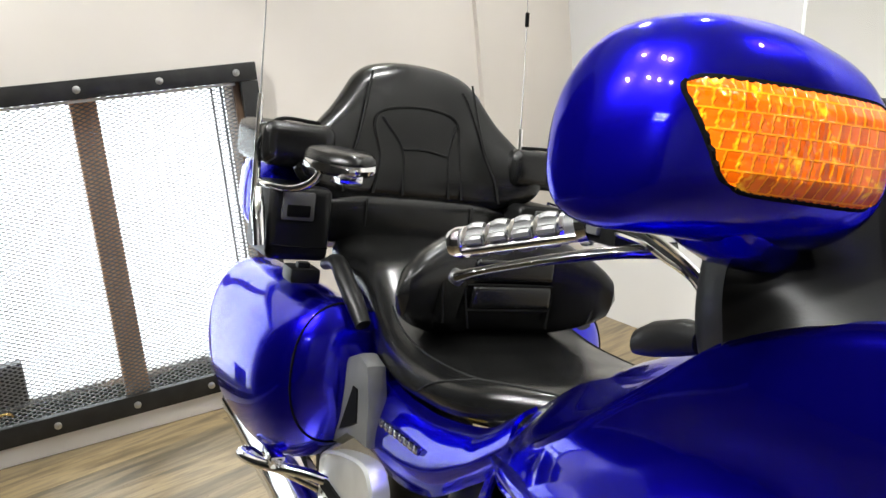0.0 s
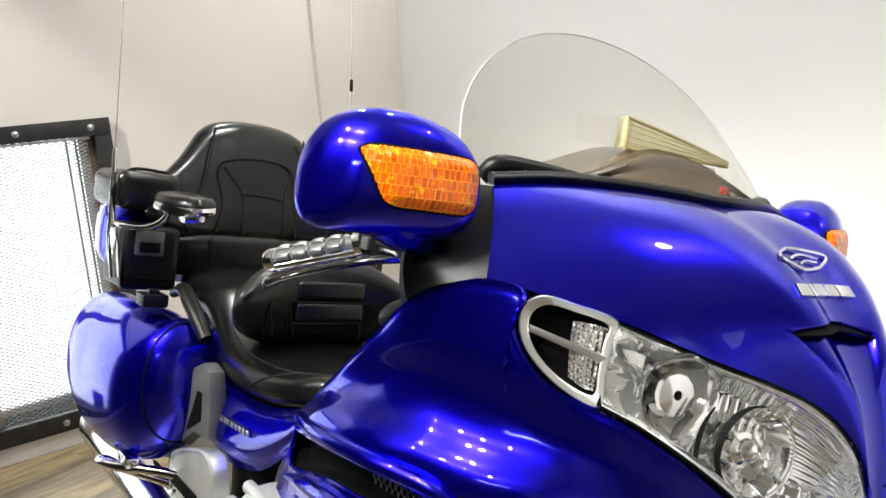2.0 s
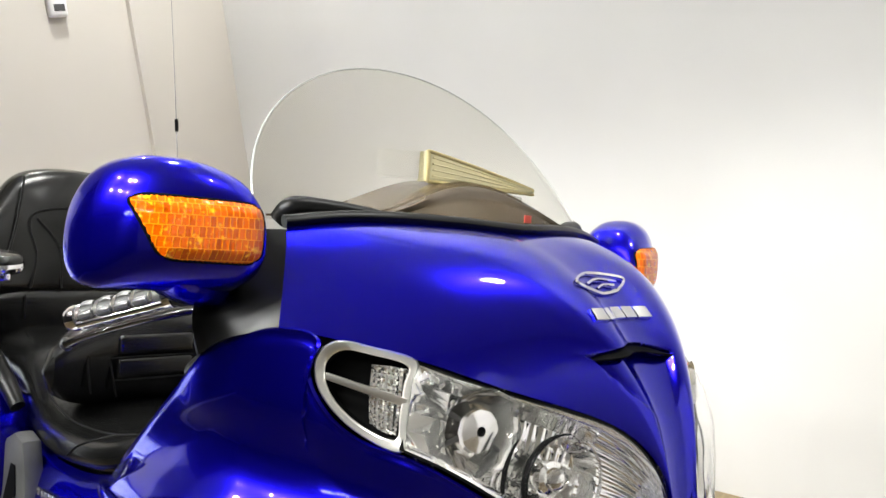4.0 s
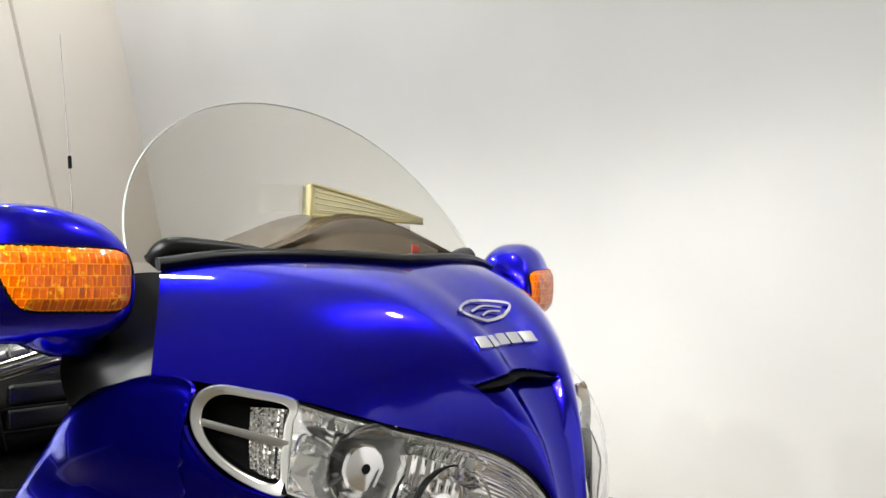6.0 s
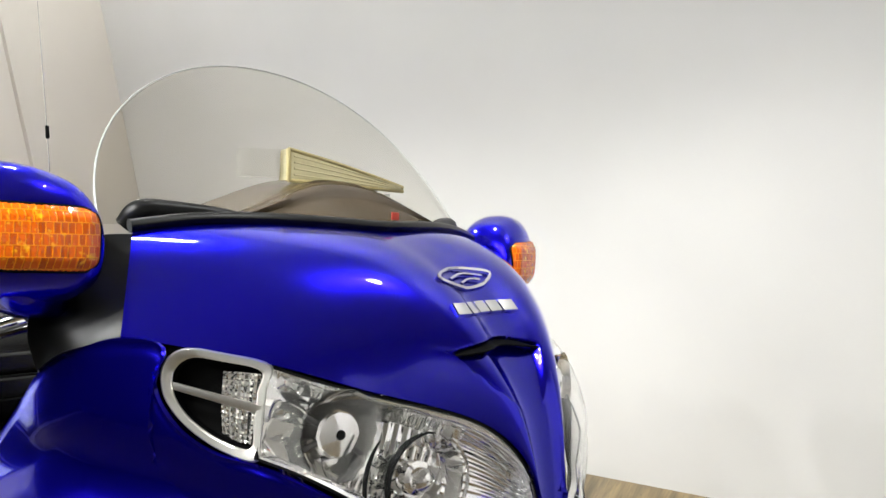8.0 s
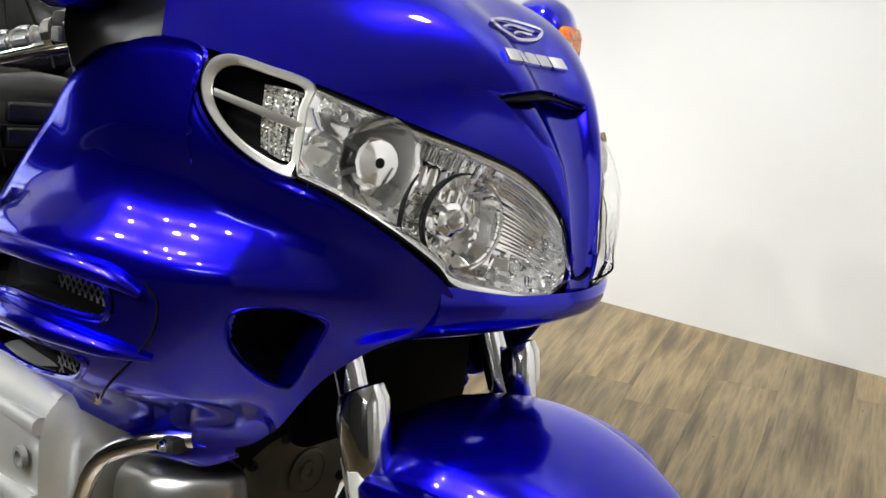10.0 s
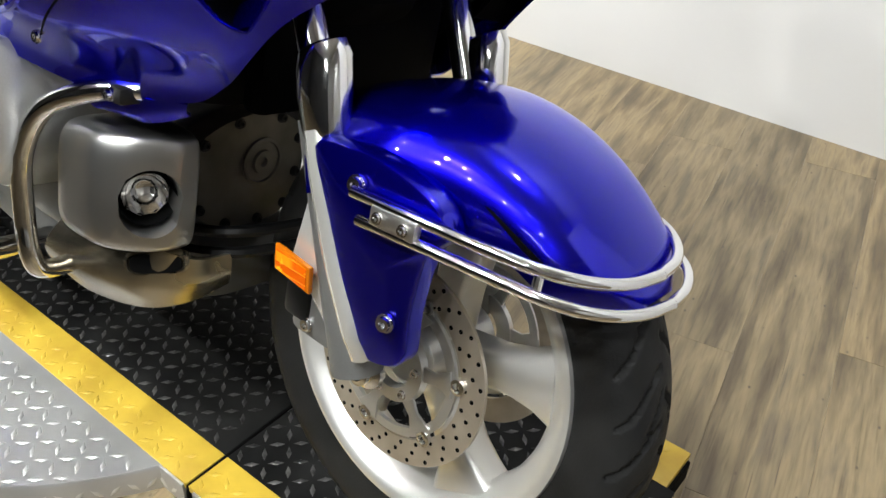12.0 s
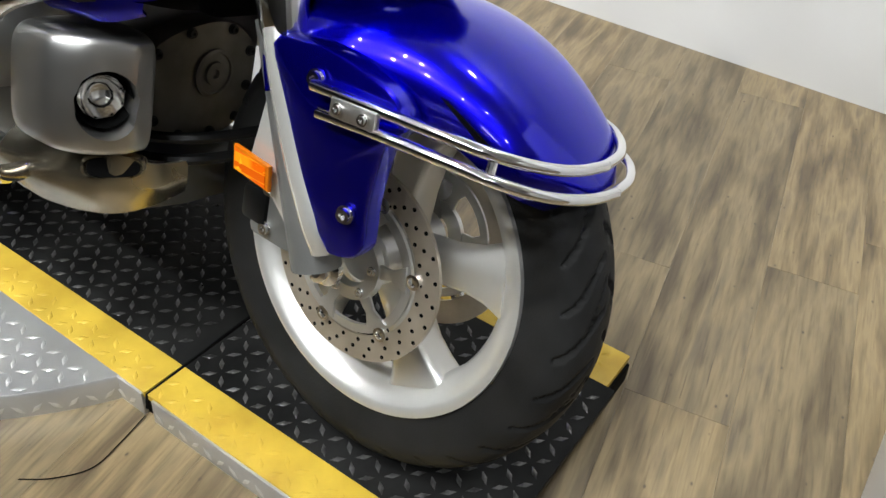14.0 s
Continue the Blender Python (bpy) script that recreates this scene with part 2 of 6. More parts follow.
    mr.inputs["To Min"].default_value, mr.inputs["To Max"].default_value = 0.28, 0.5
    ln.new(fine.outputs["Fac"], mr.inputs["Value"])
    ln.new(mr.outputs[0], b.inputs["Roughness"])
    bp = ns.new("ShaderNodeBump")
    bp.inputs["Strength"].default_value, bp.inputs["Distance"].default_value = 0.25, 0.001
    ln.new(fine.outputs["Fac"], bp.inputs["Height"])
    ln.new(bp.outputs[0], b.inputs["Normal"])
    return m


wood_planks(M_WOOD)


# ---- mesh helpers ----
def mesh_of(name, verts, faces, mat, smooth=True):
    me = bpy.data.meshes.new(name)
    me.from_pydata([tuple(map(float, v)) for v in verts], [], faces)
    bm = bmesh.new()
    bm.from_mesh(me)
    bmesh.ops.remove_doubles(bm, verts=bm.verts, dist=1e-6)
    bmesh.ops.recalc_face_normals(bm, faces=bm.faces)
    bm.to_mesh(me)
    bm.free()
    me.materials.append(mat)
    if smooth:
        me.polygons.foreach_set("use_smooth", [True] * len(me.polygons))
        me.set_sharp_from_angle(angle=radians(38))
    return me


def part(name, data, parent, label=""):
    ob = new(name, data)
    ob.parent = parent
    if label:
        ob["label"] = label
    return ob


def thing(name, label, category, m=None, data=None, group="", kind=""):
    ob = tagged(new(name, data), label, category, group, kind)
    if m is not None:
        ob.matrix_world = m
    return ob


def cr(points, n, closed=False):
    """n points on a Catmull-Rom curve through the given ones."""
    p = np.asarray(points, float)
    k = len(p)
    if closed:
        ext = np.concatenate([p[-1:], p, p[:2]])
        segs = k
    else:
        ext = np.concatenate([2 * p[:1] - p[1:2], p, 2 * p[-1:] - p[-2:-1]])
        segs = k - 1
    u = np.linspace(0, segs, n, endpoint=not closed)
    i = np.minimum(u.astype(int), segs - 1)
    f = (u - i).reshape((-1,) + (1,) * (p.ndim - 1))
    a, b, c, d = ext[i], ext[i + 1], ext[i + 2], ext[i + 3]
    return 0.5 * (2 * b + (c - a) * f + (2 * a - 5 * b + 4 * c - d) * f**2 + (3 * b - a - 3 * c + d) * f**3)


def surface(grid, nu, nv):
    """A dense grid of points on the smooth sheet through a coarse grid."""
    g = np.asarray(grid, float)
    g = cr(g, nu)
    return cr(g.transpose(1, 0, 2), nv).transpose(1, 0, 2)


def grid_faces(nu, nv, cu=False, cv=False):
    return [(i * nv + j, i * nv + (j + 1) % nv, ((i + 1) % nu) * nv + (j + 1) % nv, ((i + 1) % nu) * nv + j)
            for i in range(nu if cu else nu - 1) for j in range(nv if cv else nv - 1)]


def sheet(name, pts, mat, thick=0.0):
    """A mesh from a grid of points, thickened inwards along its normals."""
    nu, nv = pts.shape[:2]
    if not thick:
        return mesh_of(name, pts.reshape(-1, 3), grid_faces(nu, nv), mat)
    du, dv = np.gradient(pts, axis=0), np.gradient(pts, axis=1)
    nrm = np.cross(du, dv)
    nrm /= np.linalg.norm(nrm, axis=2, keepdims=True) + 1e-12
    back = pts + nrm * thick
    n = nu * nv
    f = grid_faces(nu, nv) + [tuple(n + k for k in q[::-1]) for q in grid_faces(nu, nv)]
    rim = [i * nv for i in range(nu)] + [(nu - 1) * nv + j for j in range(1, nv)] + [i * nv + nv - 1 for i in range(nu - 2, -1, -1)] + list(range(nv - 2, 0, -1))
    f += [(rim[k], rim[(k + 1) % len(rim)], n + rim[(k + 1) % len(rim)], n + rim[k]) for k in range(len(rim))]
    return mesh_of(name, np.concatenate([pts.reshape(-1, 3), back.reshape(-1, 3)]), f, mat)


def loft(name, rings, mat, cap=True):
    """A closed skin over rings of equal point count."""
    r = np.asarray(rings, float)
    nu, nv = r.shape[:2]
    v, f = list(r.reshape(-1, 3)), grid_faces(nu, nv, cv=True)
    if cap:
        for base in ((0, (nu - 1) * nv) if cap is True else ((nu - 1) * nv,)):
            c = len(v)
            v.append(np.mean([v[base + j] for j in range(nv)], axis=0))
            f += [(base + j, base + (j + 1) % nv, c) for j in range(nv)]
    return mesh_of(name, v, f, mat)


def ring(c, a, b, ra, rb, n=24, power=2.0):
    """A superellipse round c in the plane of the unit vectors a and b."""
    t = np.linspace(0, 2 * math.pi, n, endpoint=False)
    k = 2 / power
    x = np.sign(np.cos(t)) * np.abs(np.cos(t)) ** k * ra
    y = np.sign(np.sin(t)) * np.abs(np.sin(t)) ** k * rb
    return np.asarray(c) + x[:, None] * np.asarray(a) + y[:, None] * np.asarray(b)


def tube(name, points, r, mat, n=10, smooth=24, closed=False, flat=1.0):
    """A pipe along a smooth line; r may be a list of radii."""
    p = cr(points, smooth, closed) if smooth else np.asarray(points, float)
    rr = np.interp(np.linspace(0, 1, len(p)), np.linspace(0, 1, len(np.atleast_1d(r))), np.atleast_1d(r))
    t = np.gradient(p, axis=0)
    if closed:
        t = np.roll(p, -1, 0) - np.roll(p, 1, 0)
    t /= np.linalg.norm(t, axis=1, keepdims=True)
    a = np.cross(t[0], (0, 0, 1) if abs(t[0][2]) < 0.9 else (1, 0, 0))
    rings = []
    for q, d, rad in zip(p, t, rr):
        a = a - d * (a @ d)
        a /= np.linalg.norm(a)
        rings.append(ring(q, a, np.cross(d, a), rad, rad * flat, n))
    if closed:
        rr_ = np.asarray(rings)
        return mesh_of(name, rr_.reshape(-1, 3), grid_faces(len(p), n, True, True), mat)
    return loft(name, rings, mat)


def lathe(name, profile, mat, n=48, axis="y", centre=(0, 0, 0), closed=False):
    """Profile of (radius, along) turned round an axis."""
    t = np.linspace(0, 2 * math.pi, n, endpoint=False)
    v = []
    for ang in t:
        c, s = math.cos(ang), math.sin(ang)
        for r, h in profile:
            v.append({"y": (r * c, h, r * s), "z": (r * c, r * s, h), "x": (h, r * c, r * s)}[axis])
    v = np.asarray(v) + np.asarray(centre)
    return mesh_of(name, v, grid_faces(n, len(profile), True, closed), mat)


def box(name, lo, hi, mat, bevel=0.004, m=None, segs=2):
    bm = bmesh.new()
    bmesh.ops.create_cube(bm, size=1)
    lo, hi = Vector(lo), Vector(hi)
    bmesh.ops.scale(bm, vec=hi - lo, verts=bm.verts)
    bmesh.ops.translate(bm, vec=(lo + hi) / 2, verts=bm.verts)
    if bevel:
        bmesh.ops.bevel(bm, geom=bm.edges[:], offset=bevel, segments=segs, profile=0.6, affect="EDGES")
    if m is not None:
        bmesh.ops.transform(bm, matrix=m, verts=bm.verts)
    me = bpy.data.meshes.new(name)
    bm.to_mesh(me)
    bm.free()
    me.materials.append(mat)
    me.polygons.foreach_set("use_smooth", [True] * len(me.polygons))
    me.set_sharp_from_angle(angle=radians(40))
    return me


def slab(name, outline, direction, thick, mat, bevel=0.0):
    """A plate: an outline of points pushed along a direction."""
    o = np.asarray(outline, float)
    d = np.asarray(direction, float) * thick
    n = len(o)
    bm = bmesh.new()
    a = [bm.verts.new(p) for p in o]
    b = [bm.verts.new(p) for p in o + d]
    fa, fb = bm.faces.new(a), bm.faces.new(b[::-1])
    for k in range(n):
        bm.faces.new((a[k], b[k], b[(k + 1) % n], a[(k + 1) % n]))
    bmesh.ops.recalc_face_normals(bm, faces=bm.faces)
    if bevel:
        es = [e for f in (fa, fb) for e in f.edges]
        bmesh.ops.bevel(bm, geom=list(set(es)), offset=bevel, segments=2, profile=0.6, affect="EDGES")
    me = bpy.data.meshes.new(name)
    bm.to_mesh(me)
    bm.free()
    me.materials.append(mat)
    me.polygons.foreach_set("use_smooth", [True] * len(me.polygons))
    me.set_sharp_from_angle(angle=radians(35))
    return me


def mirrored(rows, s):
    g = np.array(rows, float)
    g[..., 1] *= s
    return g


def joined(name, meshes):
    """Several meshes made into one, each keeping its material."""
    bm = bmesh.new()
    mats = []
    for me in meshes:
        first = len(bm.faces)
        bm.from_mesh(me)
        bm.faces.ensure_lookup_table()
        mat = me.materials[0]
        if mat not in mats:
            mats.append(mat)
        for f in bm.faces[first:]:
            f.material_index = mats.index(mat)
    out = bpy.data.meshes.new(name)
    bm.to_mesh(out)
    bm.free()
    for mat in mats:
        out.materials.append(mat)
    for me in meshes:
        bpy.data.meshes.remove(me)
    out.polygons.foreach_set("use_smooth", [True] * len(out.polygons))
    out.set_sharp_from_angle(angle=radians(38))
    return out


def dish(name, c, axis, profile, mat, n=32):
    """A turned piece: profile of (radius, along) round an axis through c."""
    a = np.asarray(axis, float)
    a /= np.linalg.norm(a)
    u = np.cross(a, (0, 0, 1))
    u /= np.linalg.norm(u)
    v = np.cross(a, u)
    return loft(name, [ring(np.asarray(c) + a * h, u, v, r, r, n) for r, h in profile], mat, cap=False)


# ---- the room ----
FLOOR = -0.05
XW, YW, XE, YS, HIGH = -3.08, 1.76, 3.4, -4.6, 3.2
WIN_Y0, WIN_Y1, WIN_Z0, WIN_Z1 = -1.12, 0.305, 0.085, 1.175


def build_room():
    thing("wall_back", "plain white painted wall", "wall", None, box("wall_back", (XW - 0.2, YW, FLOOR - 0.1), (XE + 0.2, YW + 0.2, HIGH), M_WHITE, 0), kind="structure")
    # unseen east and south walls; their greys set what the bike reflects
    thing("wall_east", "unseen closing wall, light grey to brighten chrome reflections", "wall", None, box("wall_east", (XE, YS, FLOOR - 0.1), (XE + 0.2, YW, HIGH), M_MIDWALL, 0), kind="structure")
    thing("wall_south", "unseen closing wall, coloured dark for the dim room behind", "wall", None, box("wall_south", (XW - 0.2, YS - 0.2, FLOOR - 0.1), (XE + 0.2, YS, HIGH), M_GREYWALL, 0), kind="structure")
    thing("ceiling", "plain white painted ceiling", "ceiling", None, box("ceiling", (XW - 0.2, YS - 0.2, HIGH), (XE + 0.2, YW + 0.2, HIGH + 0.15), M_CEILING, 0), kind="structure")
    # unseen stretch south of the window, dark to cut haze on the side cowl
    thing("wall_west_rear", "unseen stretch of wall, coloured dark to keep reflections dim", "wall", None, box("wall_west_rear", (XW - 0.2, YS, FLOOR - 0.1), (XW, WIN_Y0 - 0.1, HIGH), M_GREYWALL, 0), kind="structure")
    bits = [((XW - 0.2, WIN_Y0 - 0.1, FLOOR - 0.1), (XW, WIN_Y0, HIGH)), ((XW - 0.2, WIN_Y1, FLOOR - 0.1), (XW, YW, HIGH)),
            ((XW - 0.2, WIN_Y0, FLOOR - 0.1), (XW, WIN_Y1, WIN_Z0)), ((XW - 0.2, WIN_Y0, WIN_Z1), (XW, WIN_Y1, HIGH))]
    bm = bmesh.new()
    for lo, hi in bits:
        me = box("bit", lo, hi, M_WHITE, 0)
        bm.from_mesh(me)
        bpy.data.meshes.remove(me)
    me = bpy.data.meshes.new("wall_west")
    bm.to_mesh(me)
    bm.free()
    me.materials.append(M_CREAM)
    thing("wall_west", "white painted wall with a low meshed window", "wall", None, me, kind="structure")
    thing("pilaster", "shallow painted corner pilaster on the wall", "pilaster", None, box("pilaster", (XW - 0.02, 1.30, FLOOR), (XW + 0.03, YW + 0.01, HIGH), M_TAN, 0.004), kind="structure")
    thing("baseboard", "plain white baseboard along the wall", "baseboard", None, box("baseboard", (XW, YS, FLOOR), (XW + 0.012, 1.30, FLOOR + 0.085), M_TRIM, 0.003), kind="structure")
    thing("partition", "white painted partition panel standing on the floor", "partition", None, box("partition", (0.655, 0.12, FLOOR), (0.70, 0.84, 1.25), M_TRIM, 0.003), kind="structure")


def build_window():
    w = thing("window_1", "low window behind black expanded-metal mesh, bright outside", "window", kind="structure")
    X = XW + 0.004
    for nm, lo, hi in (("frame_top", (X, WIN_Y0 - 0.05, WIN_Z1 - 0.01), (X + 0.03, WIN_Y1 + 0.05, WIN_Z1 + 0.055)), ("frame_bottom", (X, WIN_Y0 - 0.05, WIN_Z0 - 0.06), (X + 0.03, WIN_Y1 + 0.05, WIN_Z0 + 0.012)),
                       ("frame_side", (X, WIN_Y1 - 0.012, WIN_Z0 + 0.013), (X + 0.03, WIN_Y1 + 0.05, WIN_Z1 - 0.011)), ("frame_side", (X, WIN_Y0 - 0.05, WIN_Z0 + 0.013), (X + 0.03, WIN_Y0 + 0.012, WIN_Z1 - 0.011))):
        part(nm, box(nm, lo, hi, M_BLACKSTEEL, 0.003), w, "black painted steel window frame")
    part("light_strip", box("light_strip", (X + 0.005, WIN_Y0, WIN_Z1 - 0.022), (X + 0.012, WIN_Y1 - 0.03, WIN_Z1 - 0.012), M_TRIM, 0.001), w)
    for y in np.arange(WIN_Y0 + 0.05, WIN_Y1 + 0.06, 0.27):
        for z in (WIN_Z1 + 0.022, WIN_Z0 - 0.024):
            part("frame_bolt", dish("frame_bolt", (X + 0.03, y, z), (1, 0, 0), [(0.013, 0), (0.013, 0.003), (0.008, 0.006), (0.001, 0.007)], M_MESH, 12), w)
    part("timber_jamb", box("timber_jamb", (XW - 0.16, WIN_Y1 - 0.035, WIN_Z0), (XW - 0.002, WIN_Y1 + 0.0, WIN_Z1), M_TIMBER, 0.002), w, "dark rough timber jamb")
    part("post", box("post", (XW - 0.085, -0.285, WIN_Z0 + 0.001), (XW - 0.025, -0.20, WIN_Z1), M_POST, 0.003), w, "brown timber post")
    part("sill", box("sill", (XW - 0.20, WIN_Y0, WIN_Z0 - 0.02), (XW - 0.01, WIN_Y1, WIN_Z0 + 0.0), M_TRIM, 0.003), w)
    part("sill_rail", box("sill_rail", (XW - 0.19, WIN_Y0, WIN_Z0 + 0.002), (XW - 0.155, WIN_Y1 - 0.036, WIN_Z0 + 0.03), M_TRIM, 0.003), w)
    part("latch_box", box("latch_box", (XW - 0.09, -0.86, WIN_Z0 + 0.06), (XW - 0.03, -0.60, WIN_Z0 + 0.21), M_BLACKSTEEL, 0.006), w)
    part("latch", tube("latch", [(XW + 0.02, -0.72, 0.13), (XW + 0.04, -0.70, 0.15), (XW + 0.04, -0.67, 0.15), (XW + 0.02, -0.66, 0.13)], 0.005, M_BRASS, 8, 16), w, "small brass latch")
    # double wire bar beside the jamb
    for y in (0.197, 0.232):
        part("wire_bar", box("wire_bar", (XW - 0.06, y, WIN_Z0 + 0.1), (XW - 0.05, y + 0.008, WIN_Z1), M_MESHDARK, 0.001), w)
    # expanded mesh
    xm, py, pz = XW - 0.012, 0.030, 0.0145
    v, f = [], []
    y0, y1, z0, z1 = WIN_Y0, WIN_Y1 - 0.005, WIN_Z0, WIN_Z1
    ny, nz = int((y1 - y0) / py) + 1, int((z1 - z0) / pz) + 1
    t, h = 0.0020, 0.003
    for i in range(ny):
        for j in range(nz):
            for sg in (1, -1):
                a, b = (y0 + i * py, z0 + j * pz), (y0 + (i + 0.5) * py, z0 + (j + 0.5 * sg) * pz)
                c = (y0 + (i + 1) * py, z0 + j * pz)
                for p, q in ((a, b), (b, c)):
                    k = len(v)
                    v += [(xm, p[0], p[1] - t), (xm, p[0], p[1] + t), (xm, q[0], q[1] + t), (xm, q[0], q[1] - t), (xm - h, p[0], p[1] + t), (xm - h, q[0], q[1] + t)]
                    f += [(k, k + 3, k + 2, k + 1), (k + 1, k + 2, k + 5, k + 4)]
    me = bpy.data.meshes.new("mesh_screen")
    me.from_pydata(v, [], f)
    me.materials.append(M_MESHDARK)
    ob = part("mesh_screen", me, w, "black expanded-metal mesh")
    ob["kind"] = "stuff"
    bd = thing("backdrop", "bright hazy daylight outside the window", "backdrop", None, box("backdrop", (XW - 1.3, WIN_Y0 - 2.5, -1.5), (XW - 1.2, WIN_Y1 + 2.5, 3.0), M_OUTSIDE, 0), kind="structure")


build_room()
build_window()

# ---- lights of the room ----
def spot_lamp(name, at, target, watts, degrees, colour=(1, 1, 1), radius=0.055, blend=0.35):
    d = bpy.data.lights.new(name, "SPOT")
    d.energy, d.spot_size, d.spot_blend, d.shadow_soft_size, d.color = watts, radians(degrees), blend, radius, colour
    ob = new(name, d)
    ob.matrix_world = look(at, target)
    return ob


# two rows of downlights over the aisle, washers at the back wall, and far tubes behind
for lx, k in ((-2.6, 0.8), (-1.9, 1.0), (-1.1, 1.0), (-0.3, 1.0), (0.2, 0.9), (0.8, 0.7), (1.6, 0.2)):
    spot_lamp("row_or_fill_spot", (lx, -2.0, 2.95), (lx, 0.3, 0.5), SPOT_W * k, 56, WARM, 0.04, 0.5)
for lx, k in ((-1.7, 1.0), (-0.9, 1.0), (-0.2, 0.8), (0.05, 0.8), (1.2, 0.3)):
    spot_lamp("row_or_fill_spot", (lx, -1.15, 2.95), (lx, 0.75, 0.2), SPOT_W * k, 50, WARM, 0.04, 0.4)
# washer at 0.53 matches the cowl's highlight; the other two are added fill
for lx, k in ((-2.4, 0.8), (-1.1, 1.0), (0.53, 1.0)):
    area_lamp("wall_wash", (lx, 0.91, 2.95), (lx, 1.76, 1.4), 0.13, 0.13, WASH_W * k, WARM)
# fill spots added to brighten the west wall and window, then the east wall
spot_lamp("row_or_fill_spot", (-2.3, -1.15, 2.95), (-3.0, -0.2, 0.4), SPOT_W * 1.3, 54, WARM, 0.04, 0.5)
spot_lamp("row_or_fill_spot", (2.5, -1.15, 2.95), (3.4, -0.6, 0.9), SPOT_W * 1.4, 60, WARM, 0.04, 0.5)
for ty in (-3.9, -4.15, -4.4):
    area_lamp("ceiling_tube", (1.9, ty, HIGH - 0.3), (1.9, ty + 0.6, 0), 1.2, 0.05, TUBE_W, WARM)
area_lamp("window_daylight", (XW - 0.22, -0.4, 0.66), (0, -0.4, 0.25), 1.35, 1.0, 3, (0.88, 0.95, 1.0))


# ---- the lift platform ----
def lugs(name, x0, x1, y0, y1, z, mat, m=None, keep=None):
    """Raised lens-shaped lugs in the alternating pattern of tread plate."""
    v, f = [], []
    p = 0.0262
    for i in range(int((x1 - x0) / p)):
        for j in range(int((y1 - y0) / p)):
            cx, cy = x0 + (i + 0.5) * p, y0 + (j + 0.5) * p
            if keep and not keep(cx, cy):
                continue
            a = radians(45 if (i + j) % 2 else -45)
            c, s = math.cos(a), math.sin(a)
            k = len(v)
            for lx, ly, lz in ((-0.0125, 0, 0), (0, -0.0042, 0), (0.0125, 0, 0), (0, 0.0042, 0), (-0.006, 0, 0.0026), (0.006, 0, 0.0026)):
                v.append((cx + c * lx - s * ly, cy + s * lx + c * ly, z + lz))
            f += [(k, k + 1, k + 4), (k + 1, k + 2, k + 5), (k + 1, k + 5, k + 4), (k + 2, k + 3, k + 5), (k + 3, k, k + 4), (k + 3, k + 4, k + 5)]
    me = bpy.data.meshes.new(name)
    me.from_pydata(v, [], f)
    if m is not None:
        me.transform(m)
    me.materials.append(mat)
    me.polygons.foreach_set("use_smooth", [True] * len(me.polygons))
    return me


def stuff(ob):
    ob["kind"] = "stuff"
    return ob


def build_platform():
    lift = thing("lift_platform", "black diamond-plate lift platform with yellow edge stripes", "lift")
    for x0, x1 in ((-0.287, 0.272), (-2.0, -0.293)):
        pl = part("deck_plate", box("deck_plate", (x0, -0.052, -0.012), (x1, 0.338, 0.0), M_PLATE, 0.001), lift, "black painted tread plate")
        stuff(part("tread_pattern", lugs("tread_pattern", max(x0, -1.6), x1, -0.052, 0.338, 0, M_PLATE_LUG), pl))
        for y0, y1 in ((-0.126, -0.0525), (0.3385, 0.425)):
            st = part("edge_stripe", box("edge_stripe", (x0, y0, -0.012), (x1 if y0 < 0 else x1 - 0.015, y1, 0.0), M_YELLOW, 0.001), lift, "worn yellow painted edge stripe")
            stuff(part("tread_pattern", lugs("tread_pattern", max(x0, -1.6), x1 - 0.01, y0, y1, 0, M_YELLOW), st))
    frame = part("frame", box("frame", (-2.0, -0.122, FLOOR), (0.262, 0.42, -0.012), M_GAP, 0.002), lift)
    for x0, x1 in ((-0.275, 0.268), (-2.0, -0.297)):
        side = part("side_plate", box("side_plate", (x0, -0.13, FLOOR), (x1, -0.122, -0.003), M_TREAD, 0.001), lift, "bright tread-plate side")
        stuff(part("tread_pattern", lugs("tread_pattern", max(x0, -1.2), x1, 0.003, 0.045, 0, M_TREAD_LUG, Matrix(((1, 0, 0, 0), (0, 0, -1, -0.13), (0, 1, 0, FLOOR), (0, 0, 0, 1)))), side))
    part("hinge_bar", tube("hinge_bar", [(-0.289, -0.128, -0.03), (-0.289, -0.126, -0.004), (-0.291, 0.1, 0.001), (-0.296, 0.33, 0.001)], 0.0034, M_GAP, 8, 0), lift)
    # round bright turntable beside the lift
    C, R = (-0.96, 0.215), 0.70
    tt = thing("turntable", "bright aluminium tread-plate turntable on the floor", "turntable")
    part("top", lathe("top", [(0.001, -0.002), (R - 0.003, -0.002), (R, -0.006), (R, FLOOR), (R - 0.02, FLOOR)], M_TREAD, 120, "z", (C[0], C[1], 0)), tt)
    near = lambda x, y: (x - C[0]) ** 2 + (y - C[1]) ** 2 < (R - 0.012) ** 2
    stuff(part("tread_pattern", lugs("tread_pattern", C[0] - R, C[0] + R, C[1] - R, -0.14, -0.002, M_TREAD_LUG, keep=near), tt))
    v = lugs("lugs", 0, 2 * math.pi * R, 0.003, 0.044, 0, M_TREAD_LUG)
    for q in v.vertices:
        a, z, o = q.co.x / R, q.co.y, q.co.z
        q.co = (C[0] + (R + o) * math.cos(a), C[1] + (R + o) * math.sin(a), FLOOR + z)
    stuff(part("rim_tread", v, tt))


